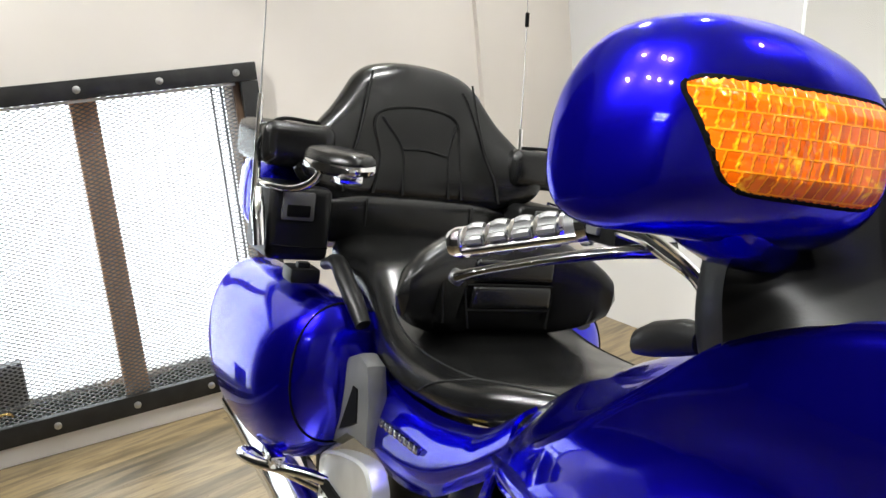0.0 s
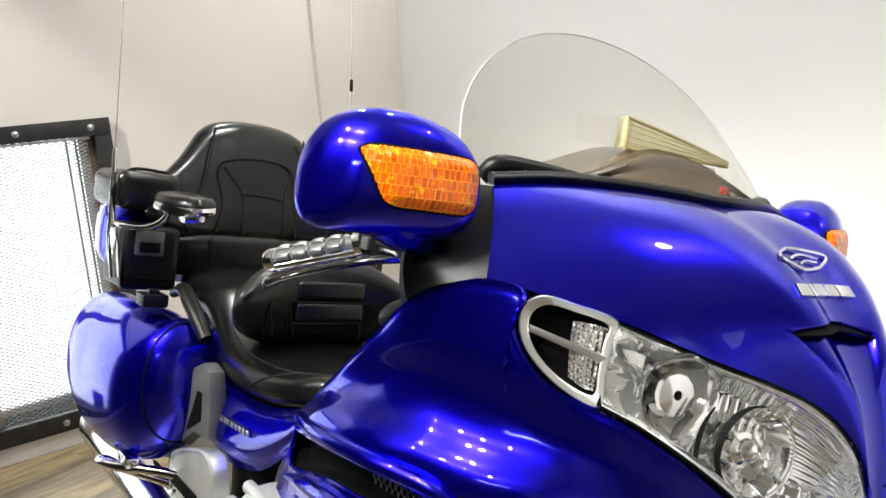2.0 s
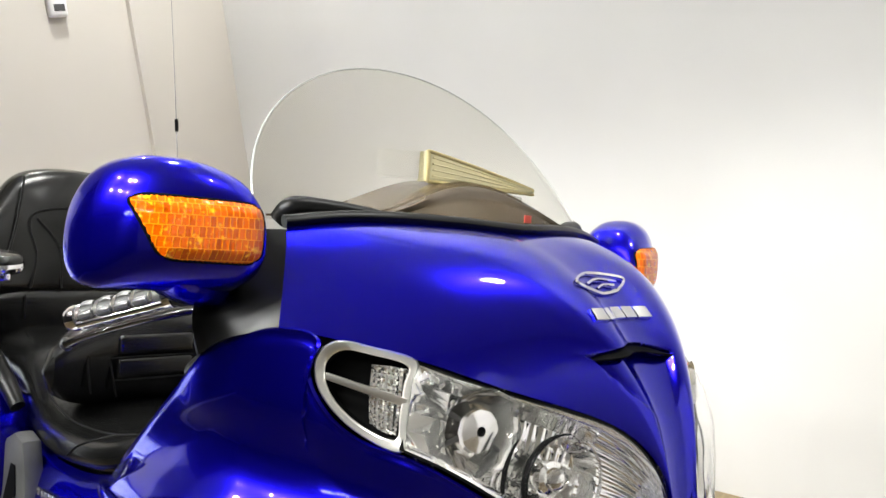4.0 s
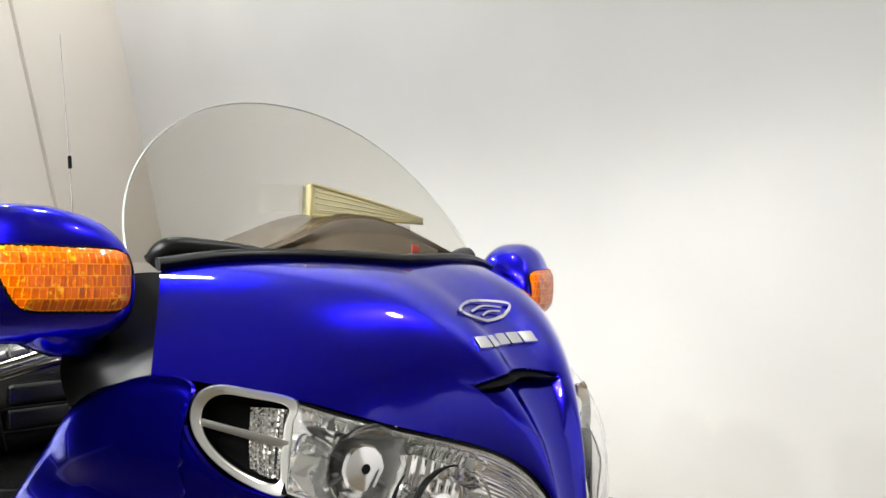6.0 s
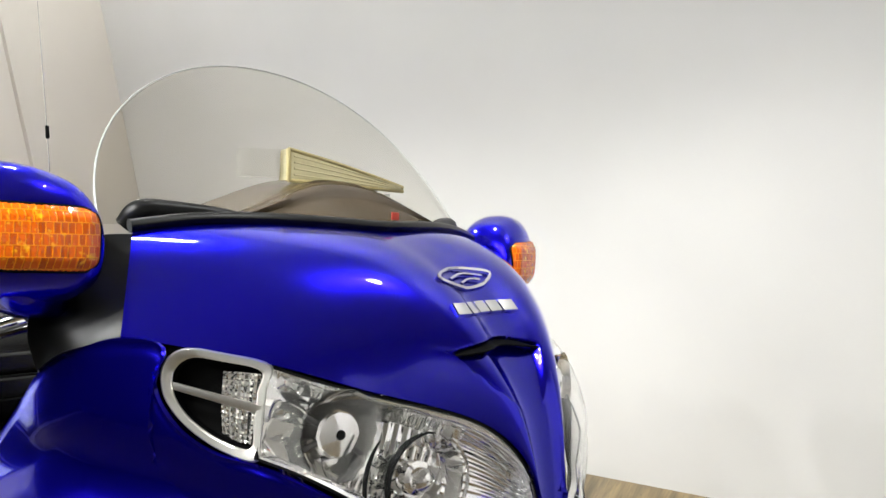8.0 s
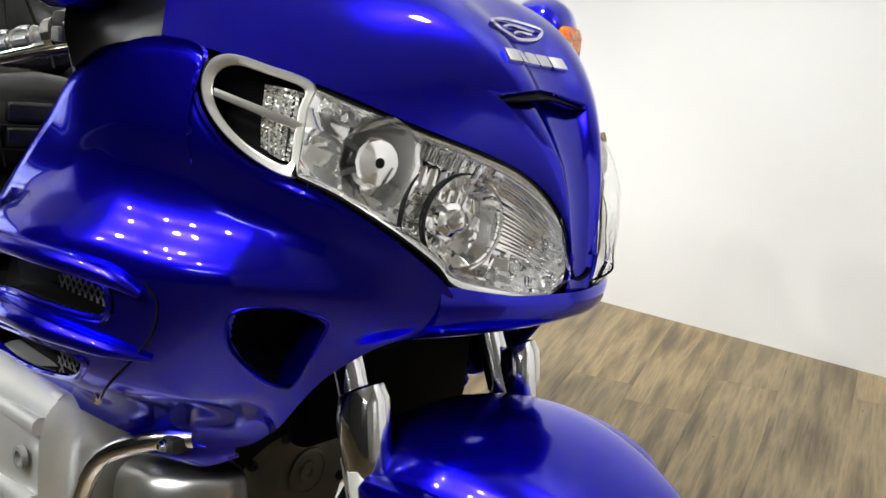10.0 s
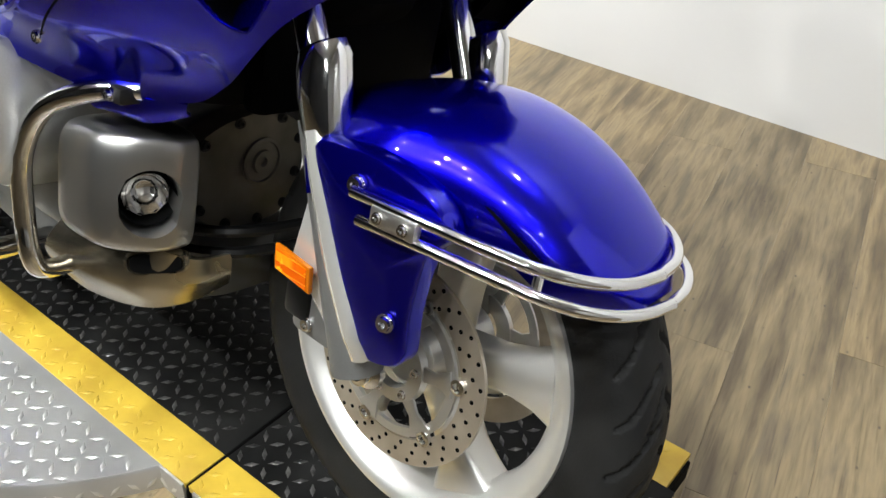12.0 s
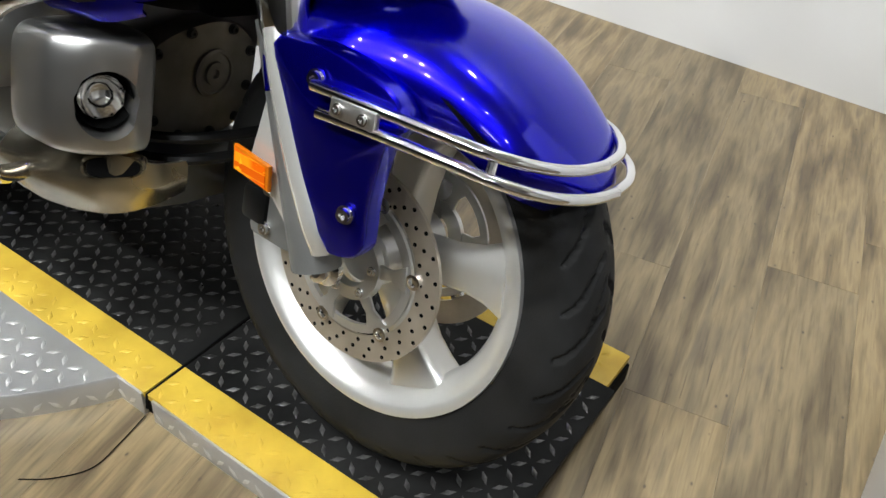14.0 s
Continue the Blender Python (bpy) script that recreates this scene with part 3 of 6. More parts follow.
build_platform()
# thin dark tube added to draw a dark joint line between planks
thing("cord", "thin dark line along a plank joint in the floor", "cord", None, tube("cord", [(-0.293, -0.133, -0.047), (-0.281, -0.188, -0.047), (-0.275, -0.242, -0.047), (-0.303, -0.288, -0.047), (-0.338, -0.318, -0.047)], 0.001, M_GAP, 6, 40))
sensor = thing("wall_sensor", "small white plastic sensor mounted on the cream wall", "sensor", None, box("wall_sensor", (XW, 0.955, 1.752), (XW + 0.05, 1.025, 1.86), M_TRIM, 0.014, segs=3))
part("sensor_lens", box("sensor_lens", (XW + 0.0485, 0.968, 1.772), (XW + 0.053, 1.012, 1.800), M_GREYGRIP, 0.002), sensor, "grey sensor lens")


# ---- floor ----
def build_floor():
    floor = thing("floor", "greyish brown wood-look vinyl plank floor", "floor", None,
                  box("floor", (XW - 0.2, YS - 0.2, FLOOR - 0.2), (XE + 0.2, YW + 0.2, FLOOR - 0.004), M_GAP, 0), kind="structure")
    w, ln = 0.178, 1.22
    turn = pose(0, 0, 0, 0, 0, 11)
    back = turn.inverted()
    whole = box("plank", (0.0001, 0.0001, -0.004), (w - 0.0001, ln - 0.0001, 0), M_WOOD, 0.0004, segs=1)

    def trimmed(corners):
        """The part of a plank's outline that lies inside the walls."""
        for axis, bound, sign in ((0, XW, 1), (0, XE, -1), (1, YS, 1), (1, YW, -1)):
            kept = []
            for p, q in zip(corners, corners[1:] + corners[:1]):
                dp, dq = (p[axis] - bound) * sign, (q[axis] - bound) * sign
                if dp >= 0:
                    kept.append(p)
                if dp * dq < 0:
                    kept.append(p + (q - p) * (dp / (dp - dq)))
            corners = kept
        return corners

    rnd = random.Random(4)
    x = -5.0
    while x < 5.0:
        y = -6.4 - rnd.uniform(0, ln)
        while y < 3.6:
            m = Matrix.Translation((0, 0, FLOOR)) @ turn @ pose(x, y, 0)
            full = [m @ Vector(p) for p in ((0.0001, 0.0001, 0), (w - 0.0001, 0.0001, 0), (w - 0.0001, ln - 0.0001, 0), (0.0001, ln - 0.0001, 0))]
            cut = trimmed(full)
            if len(cut) > 2:
                if cut == full:
                    me = whole
                else:
                    inv = m.inverted()
                    me = slab("plank", [tuple(inv @ p) for p in cut], (0, 0, -1), 0.004, M_WOOD)
                ob = part("plank", me, floor)
                ob.matrix_basis = m
            y += ln
        x += w


# ---- the motorcycle ----
bike = thing("motorcycle", "blue touring motorcycle leaning on its side stand on the lift", "motorcycle", pose(0, 0, 0, -LEAN, 0, 0))
UP, RT, FW = np.array((0, 0, 1.0)), np.array((0, 1.0, 0)), np.array((1.0, 0, 0))
SIDES = (1, -1)


def rear(me):
    """The rear of the bike runs off a little to its left, as the wheels stand on the lift."""
    for v in me.vertices:
        v.co.y += 0.06 * max(0.0, -0.3 - v.co.x)
    return me


def inside(poly, x, z):
    hit = False
    for (x0, z0), (x1, z1) in zip(poly, poly[1:] + poly[:1]):
        if (z0 > z) != (z1 > z) and x < (x1 - x0) * (z - z0) / (z1 - z0) + x0:
            hit = not hit
    return hit


def pierced(name, pts, mat, thick, holes, s):
    """A thick sheet with real openings, given as outlines in x and z."""
    me = sheet(name, pts, mat, thick)
    bm = bmesh.new()
    bm.from_mesh(me)
    gone = [f for f in bm.faces if any(inside(h, f.calc_center_median().x, f.calc_center_median().z) for h in holes)]
    bmesh.ops.delete(bm, geom=gone, context="FACES")
    # trim the ragged rim to the outline
    for v in {v for e in bm.edges if len(e.link_faces) == 1 for v in e.verts}:
        best, at = 0.009, None
        p = Vector((v.co.x, v.co.z))
        for h in holes:
            for q0, q1 in zip(h, h[1:] + h[:1]):
                q0, q1 = Vector(q0), Vector(q1)
                k = max(0.0, min(1.0, (p - q0).dot(q1 - q0) / (q1 - q0).length_squared))
                c = q0 + (q1 - q0) * k
                if (p - c).length < best:
                    best, at = (p - c).length, c
        if at is not None:
            v.co.x, v.co.z = at.x, at.y
    bm.to_mesh(me)
    bm.free()
    return me


def bolt(c, axis, r=0.007, h=0.006, mat=None):
    """A cap bolt: a short flanged cylinder along an axis."""
    a = np.asarray(axis, float)
    a /= np.linalg.norm(a)
    u = np.cross(a, (0, 0, 1) if abs(a[2]) < 0.9 else (1, 0, 0))
    u /= np.linalg.norm(u)
    v = np.cross(a, u)
    c = np.asarray(c, float)
    rings = [ring(c, u, v, r * 1.25, r * 1.25, 12), ring(c + a * h * 0.4, u, v, r * 1.25, r * 1.25, 12), ring(c + a * h * 0.4, u, v, r, r, 12),
             ring(c + a * h, u, v, r * 0.92, r * 0.92, 12), ring(c + a * h, u, v, r * 0.5, r * 0.5, 12), ring(c + a * h * 0.5, u, v, r * 0.45, r * 0.45, 12)]
    return loft("bolt", rings, mat or M_CHROME)


# front wheel
WC = Vector((0.0, 0.017, 0.318))
STEER = -4.0


def tyre_mesh():
    half = [(0.200, 0.042), (0.215, 0.047), (0.232, 0.051), (0.247, 0.055), (0.262, 0.058), (0.274, 0.058), (0.286, 0.053), (0.296, 0.044), (0.3025, 0.030), (0.306, 0.012)]
    prof = np.array([(r, -y) for r, y in half] + [(0.3065, 0)] + half[::-1])
    p = cr(prof * (1, 0.86), 76)
    n = 640
    v = np.zeros((n, len(p), 3))
    pitch = 2 * math.pi / 30
    for i in range(n):
        a = 2 * math.pi * i / n
        for j, (r, y) in enumerate(p):
            w = abs(y) / 0.052
            cut = 0.0
            if r > 0.279 and 0.06 < w < 0.98:
                shift = 0.24 * w**1.6 + (0.5 * pitch if y > 0 else 0)
                ph = ((a + shift) / pitch) % 1.0
                if min(ph, 1 - ph) * pitch * 0.31 < 0.0040:
                    cut = 0.008
                ph2 = ((a + 0.4 * w + 0.3 * pitch) / (2 * pitch)) % 1.0
                if 0.06 < w < 0.55 and min(ph2, 1 - ph2) * 2 * pitch * 0.31 < 0.0026:
                    cut = 0.004
            rr = r - cut
            v[i, j] = (rr * math.cos(a), y, rr * math.sin(a))
    me = bpy.data.meshes.new("tyre")
    me.from_pydata([tuple(q) for q in v.reshape(-1, 3)], [], grid_faces(n, len(p), True, False))
    me.materials.append(M_RUBBER)
    me.polygons.foreach_set("use_smooth", [True] * len(me.polygons))
    return me


def disc_mesh(y, s):
    bits = [lathe("d", [(0.133, y - 0.0025), (0.133, y + 0.0025), (0.099, y + 0.0025), (0.099, y - 0.0025)], M_STEEL, 72, closed=True)]
    for k in range(26):
        a = 2 * math.pi * k / 26
        for m, r in enumerate((0.127, 0.116, 0.105)):
            b = a + m * 0.085
            bits.append(dish("hole", (r * math.cos(b), y + s * 0.0022, r * math.sin(b)), (0, s, 0), [(0.0028, 0), (0.0028, 0.0008), (0.0002, 0.0008)], M_GAP, 10))
    return joined("brake_disc", bits)


def build_disc(y, s, wheel):
    disc = part("brake_disc", disc_mesh(y, s), wheel, "drilled steel brake disc")
    part("carrier_ring", lathe("carrier_ring", [(0.094, y + s * 0.001), (0.094, y + s * 0.006), (0.082, y + s * 0.007), (0.082, y + s * 0.001)], M_ALU, 48, closed=True), disc, "cast disc carrier ring")
    part("carrier_hub", lathe("carrier_hub", [(0.05, y + s * 0.002), (0.048, y + s * 0.012), (0.030, y + s * 0.014), (0.028, y + s * 0.002)], M_ALU, 36, closed=True), disc)
    for k in range(6):
        a = 2 * math.pi * k / 6 + 0.2
        d, q = np.array((math.cos(a), 0, math.sin(a))), np.array((-math.sin(a), 0, math.cos(a)))
        yy = RT * (y + s * 0.005)
        o = [d * 0.044 + q * 0.010, d * 0.066 + q * 0.007, d * 0.088 + q * 0.017, d * 0.088 - q * 0.017, d * 0.066 - q * 0.007, d * 0.044 - q * 0.010]
        part("carrier_arm", slab("carrier_arm", [p + yy for p in o], (0, s, 0), 0.004, M_ALU, 0.001), disc)
        part("disc_button", dish("disc_button", d * 0.097 + RT * (y + s * 0.002), (0, s, 0), [(0.010, 0), (0.010, 0.006), (0.006, 0.0065), (0.005, 0.003), (0.0005, 0.003)], M_CHROME, 16), disc)
        part("disc_bolt", bolt(d * 0.039 + RT * (y + s * 0.012), (0, s, 0), 0.005, 0.006), disc)


def build_front_wheel():
    wheel = part("front_wheel", None, bike)
    wheel.matrix_basis = pose(*WC, 0, 0, STEER)
    part("tyre", tyre_mesh(), wheel, "black road tyre with curved grooves")
    prof = [(0.224, -0.042), (0.223, -0.048), (0.216, -0.049), (0.208, -0.045), (0.196, -0.034), (0.186, -0.022), (0.18, -0.012), (0.18, 0.012), (0.186, 0.022), (0.196, 0.034), (0.208, 0.045), (0.216, 0.049), (0.223, 0.048), (0.224, 0.042)]
    part("rim", lathe("rim", prof, M_RIM, 96, closed=True), wheel, "machined cast aluminium rim")
    for k in range(5):
        a = 2 * math.pi * k / 5 + 0.16
        d, q = np.array((math.cos(a), 0, math.sin(a))), np.array((-math.sin(a), 0, math.cos(a)))
        rings = [ring(d * r + q * o, q, RT, w, h, 16, 5) for r, w, h, o in ((0.035, 0.026, 0.032, 0), (0.09, 0.024, 0.028, 0.004), (0.13, 0.028, 0.027, 0.008), (0.16, 0.038, 0.028, 0.012), (0.187, 0.054, 0.029, 0.014))]
        part("spoke", loft("spoke", rings, M_RIM), wheel)
    part("hub", lathe("hub", [(0.0, -0.07), (0.028, -0.07), (0.04, -0.06), (0.045, 0), (0.04, 0.06), (0.028, 0.07), (0, 0.07)], M_ALU, 32), wheel)
    for s in SIDES:
        build_disc(-0.078 * s, -s, wheel)
    part("axle_nut", joined("axle_nut", [dish("n", (0.0, -0.128, 0.008), (0, -1, 0), [(0.024, 0), (0.024, 0.008), (0.016, 0.012), (0.016, 0.022), (0.009, 0.024), (0.008, 0.016), (0.001, 0.016)], M_CHROME, 20)]), wheel)
    for s in SIDES:
        bits = [box("cal", (-0.155, -0.118, -0.02), (-0.075, -0.06, 0.075), M_ALU_DARK, 0.012), box("cal", (-0.165, -0.125, 0.0), (-0.12, -0.075, 0.05), M_PLASTIC, 0.01),
                bolt((-0.12, -0.118, 0.055), (0, -1, 0), 0.008, 0.008), bolt((-0.12, -0.118, 0.0), (0, -1, 0), 0.008, 0.008)]
        me = joined("brake_caliper", bits)
        if s < 0:
            me.transform(Matrix.Diagonal((1, -1, 1, 1)))
            me.flip_normals()
        part("brake_caliper", me, wheel)


def build_fender():
    c = np.array((0.0, -0.012, 0.323))
    rows = []
    for a in np.linspace(37, 113, 14):
        t = radians(a)
        f = (a - 37) / 91
        rad = 0.325 + 0.003 * math.sin(math.pi * f)
        w = 0.108 + 0.053 * min(1, f * 1.7) ** 1.2
        if f < 0.12:
            w -= 0.05 * (1 - f / 0.12) ** 2
        drop = 0.05 + 0.055 * min(1, f * 1.6)
        d = np.array((math.cos(t), 0, math.sin(t)))
        row = []
        for k in np.linspace(-1, 1, 13):
            ky = math.sin(abs(k) * 1.5) / math.sin(1.5)
            dz = drop * (0.35 * abs(k) ** 2 + 0.65 * abs(k) ** 4)
            row.append(c + d * (rad - dz) + RT * math.copysign(w * ky, k))
        rows.append(row)
    g = surface(rows, 48, 44)
    part("front_fender", sheet("front_fender", g, M_BLUE, 0.004), bike, "glossy metallic blue front fender")
    for s in SIDES:
        # the painted panel that covers the lower fork leg
        o = [(-0.078, 0.588), (-0.035, 0.602), (0.02, 0.602), (0.08, 0.584), (0.103, 0.556), (0.082, 0.525), (0.074, 0.46), (0.076, 0.42), (0.075, 0.405), (0.064, 0.390), (0.038, 0.382), (0.026, 0.39), (-0.02, 0.44), (-0.055, 0.52)]
        ol = cr(np.array([(x, -0.172 - 0.03 * (z - 0.38), z) for x, z in o]), 44, True)
        cen = ol.mean(0)
        rings = [ol + (0, 0.022, 0), ol + (0, 0.001, 0)]
        for k, out in ((0.97, -0.0045), (0.93, -0.006), (0.6, -0.009), (0.25, -0.0105)):
            rings.append(cen + (ol - cen) * (k, 1, k) + (0, out, 0))
        part("fork_panel", loft("fork_panel", mirrored(rings, s), M_BLUE), bike, "blue fork leg panel")
        for p in ((-0.006, -0.189, 0.571), (0.054, -0.184, 0.443)):
            part("panel_bolt", joined("panel_bolt", [bolt(mirrored(p, s), (0.1, -s, 0), 0.0085, 0.009)]), bike)
        # dark wedge that stands for the shaded gap between fender and fork panel
        if s > 0:
            part("fender_gap_shade", joined("fender_gap_shade", [loft("fender_gap_shade", mirrored([ring((0.122 + 0.055 * t, -0.150 + 0.024 * t, 0.586 - 0.043 * t), (0.8, 0.35, -0.4), (0.2, -0.45, 0.6), 0.008, 0.0025 + 0.0115 * max(0, t), 12) for t in (0, 0.3, 0.65, 0.95)], s), M_GAP)]), bike)
        # chrome bumper rails
        # the loop's middle lies a little to the right, and it falls towards the left
        up = [(0.0, -0.203, 0.568), (0.065, -0.203, 0.570), (0.15, -0.190, 0.569), (0.200, -0.167, 0.566), (0.233, -0.126, 0.562), (0.252, -0.07, 0.559), (0.259, 0, 0.558)]
        lo = [(0.012, -0.203, 0.543), (0.083, -0.205, 0.548), (0.165, -0.192, 0.547), (0.216, -0.170, 0.543), (0.251, -0.130, 0.539), (0.271, -0.07, 0.536), (0.278, 0, 0.535)]
        for q in (up, lo):
            q = mirrored(q, s)
            q[:, 1] = -0.041 + q[:, 1] * 0.162 / 0.203
            q[:, 2] -= 0.05 * (q[:, 1] + 0.2)
            part("fender_rail", tube("fender_rail", q, 0.0062, M_CHROME, 12, 40), bike, "chrome fender bumper rail")
        if s < 0:
            continue
        part("rail_link", tube("rail_link", mirrored([(0.196, -0.169, 0.566), (0.2, -0.178, 0.544)], s), 0.005, M_CHROME, 10, 3), bike)
        bits = [box("k", (0.03, -0.211, 0.548), (0.085, -0.200, 0.569), M_ALU_BRIGHT, 0.003, Matrix.Diagonal((1, s, 1, 1)))]
        for x in (0.042, 0.073):
            bits.append(bolt(mirrored((x, -0.212, 0.559), s), (0, -s, 0), 0.005, 0.005))
        part("rail_clamp", joined("rail_clamp", bits), bike)


def build_fork():
    for s in SIDES:
        y = -0.132 * s - 0.012
        part("fork_tube", tube("fork_tube", [(-0.10, y, 0.60), (-0.235, y, 0.90)], 0.0185, M_CHROME, 20, 3), bike, "chrome fork tube")
        # bright upper cover, cut at a slant
        rings = []
        for (x, z, ra, rb) in ((-0.080, 0.580, 0.022, 0.020), (-0.084, 0.595, 0.027, 0.023), (-0.094, 0.630, 0.031, 0.026), (-0.102, 0.660, 0.031, 0.026), (-0.107, 0.676, 0.027, 0.022), (-0.108, 0.679, 0.020, 0.017)):
            rg = ring((x, y - 0.014 * s, z), (0.96, 0, 0.28), RT, ra, rb, 32, 2.15)
            rg[:, 2] += 0.35 * (rg[:, 0] - x) * (z > 0.65)
            rings.append(rg)
        part("fork_cover", loft("fork_cover", rings, M_CHROME), bike, "polished chrome fork cover")
        q = [(-0.086, -0.166, 0.597), (-0.066, -0.167, 0.55), (-0.030, -0.166, 0.47), (0.004, -0.164, 0.405), (0.016, -0.162, 0.372)]
        part("fork_strip", tube("fork_strip", mirrored(q, s), [0.017, 0.019, 0.0195, 0.0195, 0.013], M_POLISHED, 24, 30), bike, "chrome fork leg cover")
        ol = [(-0.104, -0.15, 0.515), (-0.086, -0.15, 0.515), (-0.03, -0.15, 0.40), (-0.028, -0.15, 0.364), (-0.052, -0.15, 0.372), (-0.118, -0.15, 0.435)]
        part("fork_bracket", slab("fork_bracket", mirrored(ol, s), (0, s, 0), 0.03, M_POLISHED, 0.004), bike)
        o = mirrored([(-0.130, -0.158, 0.448), (-0.072, -0.160, 0.442), (-0.069, -0.160, 0.411), (-0.127, -0.158, 0.418)], s)
        refl = part("reflector", slab("reflector", o, (0, -s, 0), 0.008, M_AMBER, 0.003), bike, "amber side reflector")
        mid = o.mean(0)
        part("reflector_face", slab("reflector_face", mid + (o - mid) * (0.86, 1, 0.78) - (0, 0.0085 * s, 0), (0, -s, 0), 0.001, M_AMBER_LENS, 0), refl, "ribbed amber face")
        part("lower_leg", tube("lower_leg", [(-0.105, y + 0.005 * s, 0.60), (-0.005, y + 0.005 * s, 0.335)], 0.03, M_ALU_DARK, 16, 3), bike)
    # near-black box added in place of the dark gap between the fork legs
    part("fork_shade_block", box("fork_shade_block", (-0.238, -0.14, 0.565), (-0.205, 0.175, 0.775), M_GAP, 0.012), bike, "black block filling the shaded gap behind the fork")
    # near-black masses that stand for the shaded space round the steering head
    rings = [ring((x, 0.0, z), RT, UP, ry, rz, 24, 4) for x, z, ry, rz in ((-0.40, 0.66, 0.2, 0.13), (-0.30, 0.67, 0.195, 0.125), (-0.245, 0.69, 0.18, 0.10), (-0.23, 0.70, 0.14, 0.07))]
    part("steering_shade_fill", loft("steering_shade_fill", rings, M_GAP), bike, "black fill for the shaded space behind the fork")
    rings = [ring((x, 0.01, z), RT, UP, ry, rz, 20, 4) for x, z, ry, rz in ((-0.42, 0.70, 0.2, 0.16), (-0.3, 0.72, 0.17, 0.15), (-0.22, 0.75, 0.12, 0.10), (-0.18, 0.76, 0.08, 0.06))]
    part("inner_fairing", loft("inner_fairing", rings, M_GAP), bike, "inner fairing mass, near-black for the shade under the cowl")


# front fairing
U_EDGE = [(-0.279, -0.298, 1.118), (-0.26, -0.235, 1.127), (-0.235, -0.165, 1.13), (-0.212, -0.09, 1.129), (-0.2, -0.04, 1.127), (-0.197, 0, 1.126)]
L_EDGE = [(-0.205, -0.355, 1.02), (-0.118, -0.252, 0.994), (-0.062, -0.19, 0.968), (-0.023, -0.12, 0.947), (0.014, -0.068, 0.925), (0.04, -0.036, 0.885), (0.05, -0.022, 0.84), (0.048, -0.02, 0.80), (0.046, 0, 0.79)]
HL_LOW = [(-0.104, -0.274, 0.907), (-0.07, -0.249, 0.892), (-0.034, -0.211, 0.864), (-0.012, -0.172, 0.834), (-0.002, -0.15, 0.812), (0.018, -0.1, 0.803), (0.036, -0.052, 0.80), (0.047, -0.03, 0.815)]
HL_TOP = [(-0.12, -0.25, 0.99), (-0.085, -0.213, 0.974), (-0.05, -0.163, 0.957), (-0.02, -0.118, 0.943), (0.005, -0.08, 0.928), (0.025, -0.054, 0.905), (0.04, -0.038, 0.875), (0.048, -0.03, 0.84)]


def eased(edge):
    """A fine line along an edge, mirrored past the middle and smoothed so that the paint runs without creases."""
    q = cr(np.array(edge), 513)
    long = np.concatenate([2 * q[0] - q[72:0:-1], q, q[-2:-74:-1] * (1, -1, 1)])
    w = np.exp(-0.5 * (np.arange(-72, 73) / 24.0) ** 2)
    w /= w.sum()
    return np.stack([np.convolve(long[:, k], w, "valid") for k in range(3)], 1)


U_LINE, L_LINE = eased(U_EDGE), eased(L_EDGE)
LOW_BEAM, HIGH_BEAM = (-0.074, -0.205, 0.925), (-0.03, -0.125, 0.872)


def cowl_point(u, t):
    """A point on the upper cowl's right half: u from the side to the middle, t from the screen down."""
    i = min(511, int(u * 512))
    f = u * 512 - i
    a, b = U_LINE[i] * (1 - f) + U_LINE[i + 1] * f, L_LINE[i] * (1 - f) + L_LINE[i + 1] * f
    bulge = 0.010 + 0.072 * math.sin(0.5 * math.pi * u) ** 1.15
    out = np.array((0.78, -0.42 * (1 - u) * (1 + 0.6 * u), 0.56))
    s = t**0.92
    return a * (1 - t) + b * t + out * bulge * 4 * s * (1 - s)


def cowl_at(y, z, off=0.0):
    """The cowl's surface at a given y and height, lifted off along its normal."""
    d = (COWL[..., 1] + abs(y)) ** 2 + (COWL[..., 2] - z) ** 2
    i, j = np.unravel_index(np.argmin(d), d.shape)
    p = COWL[i, j] * (1, 1 if y <= 0 else -1, 1)
    return np.array((p[0] + 0.75 * off, y, z + 0.66 * off))


COWL = np.array([[cowl_point(u, t) for t in np.linspace(0, 1, 260)] for u in np.linspace(0, 1, 240)])


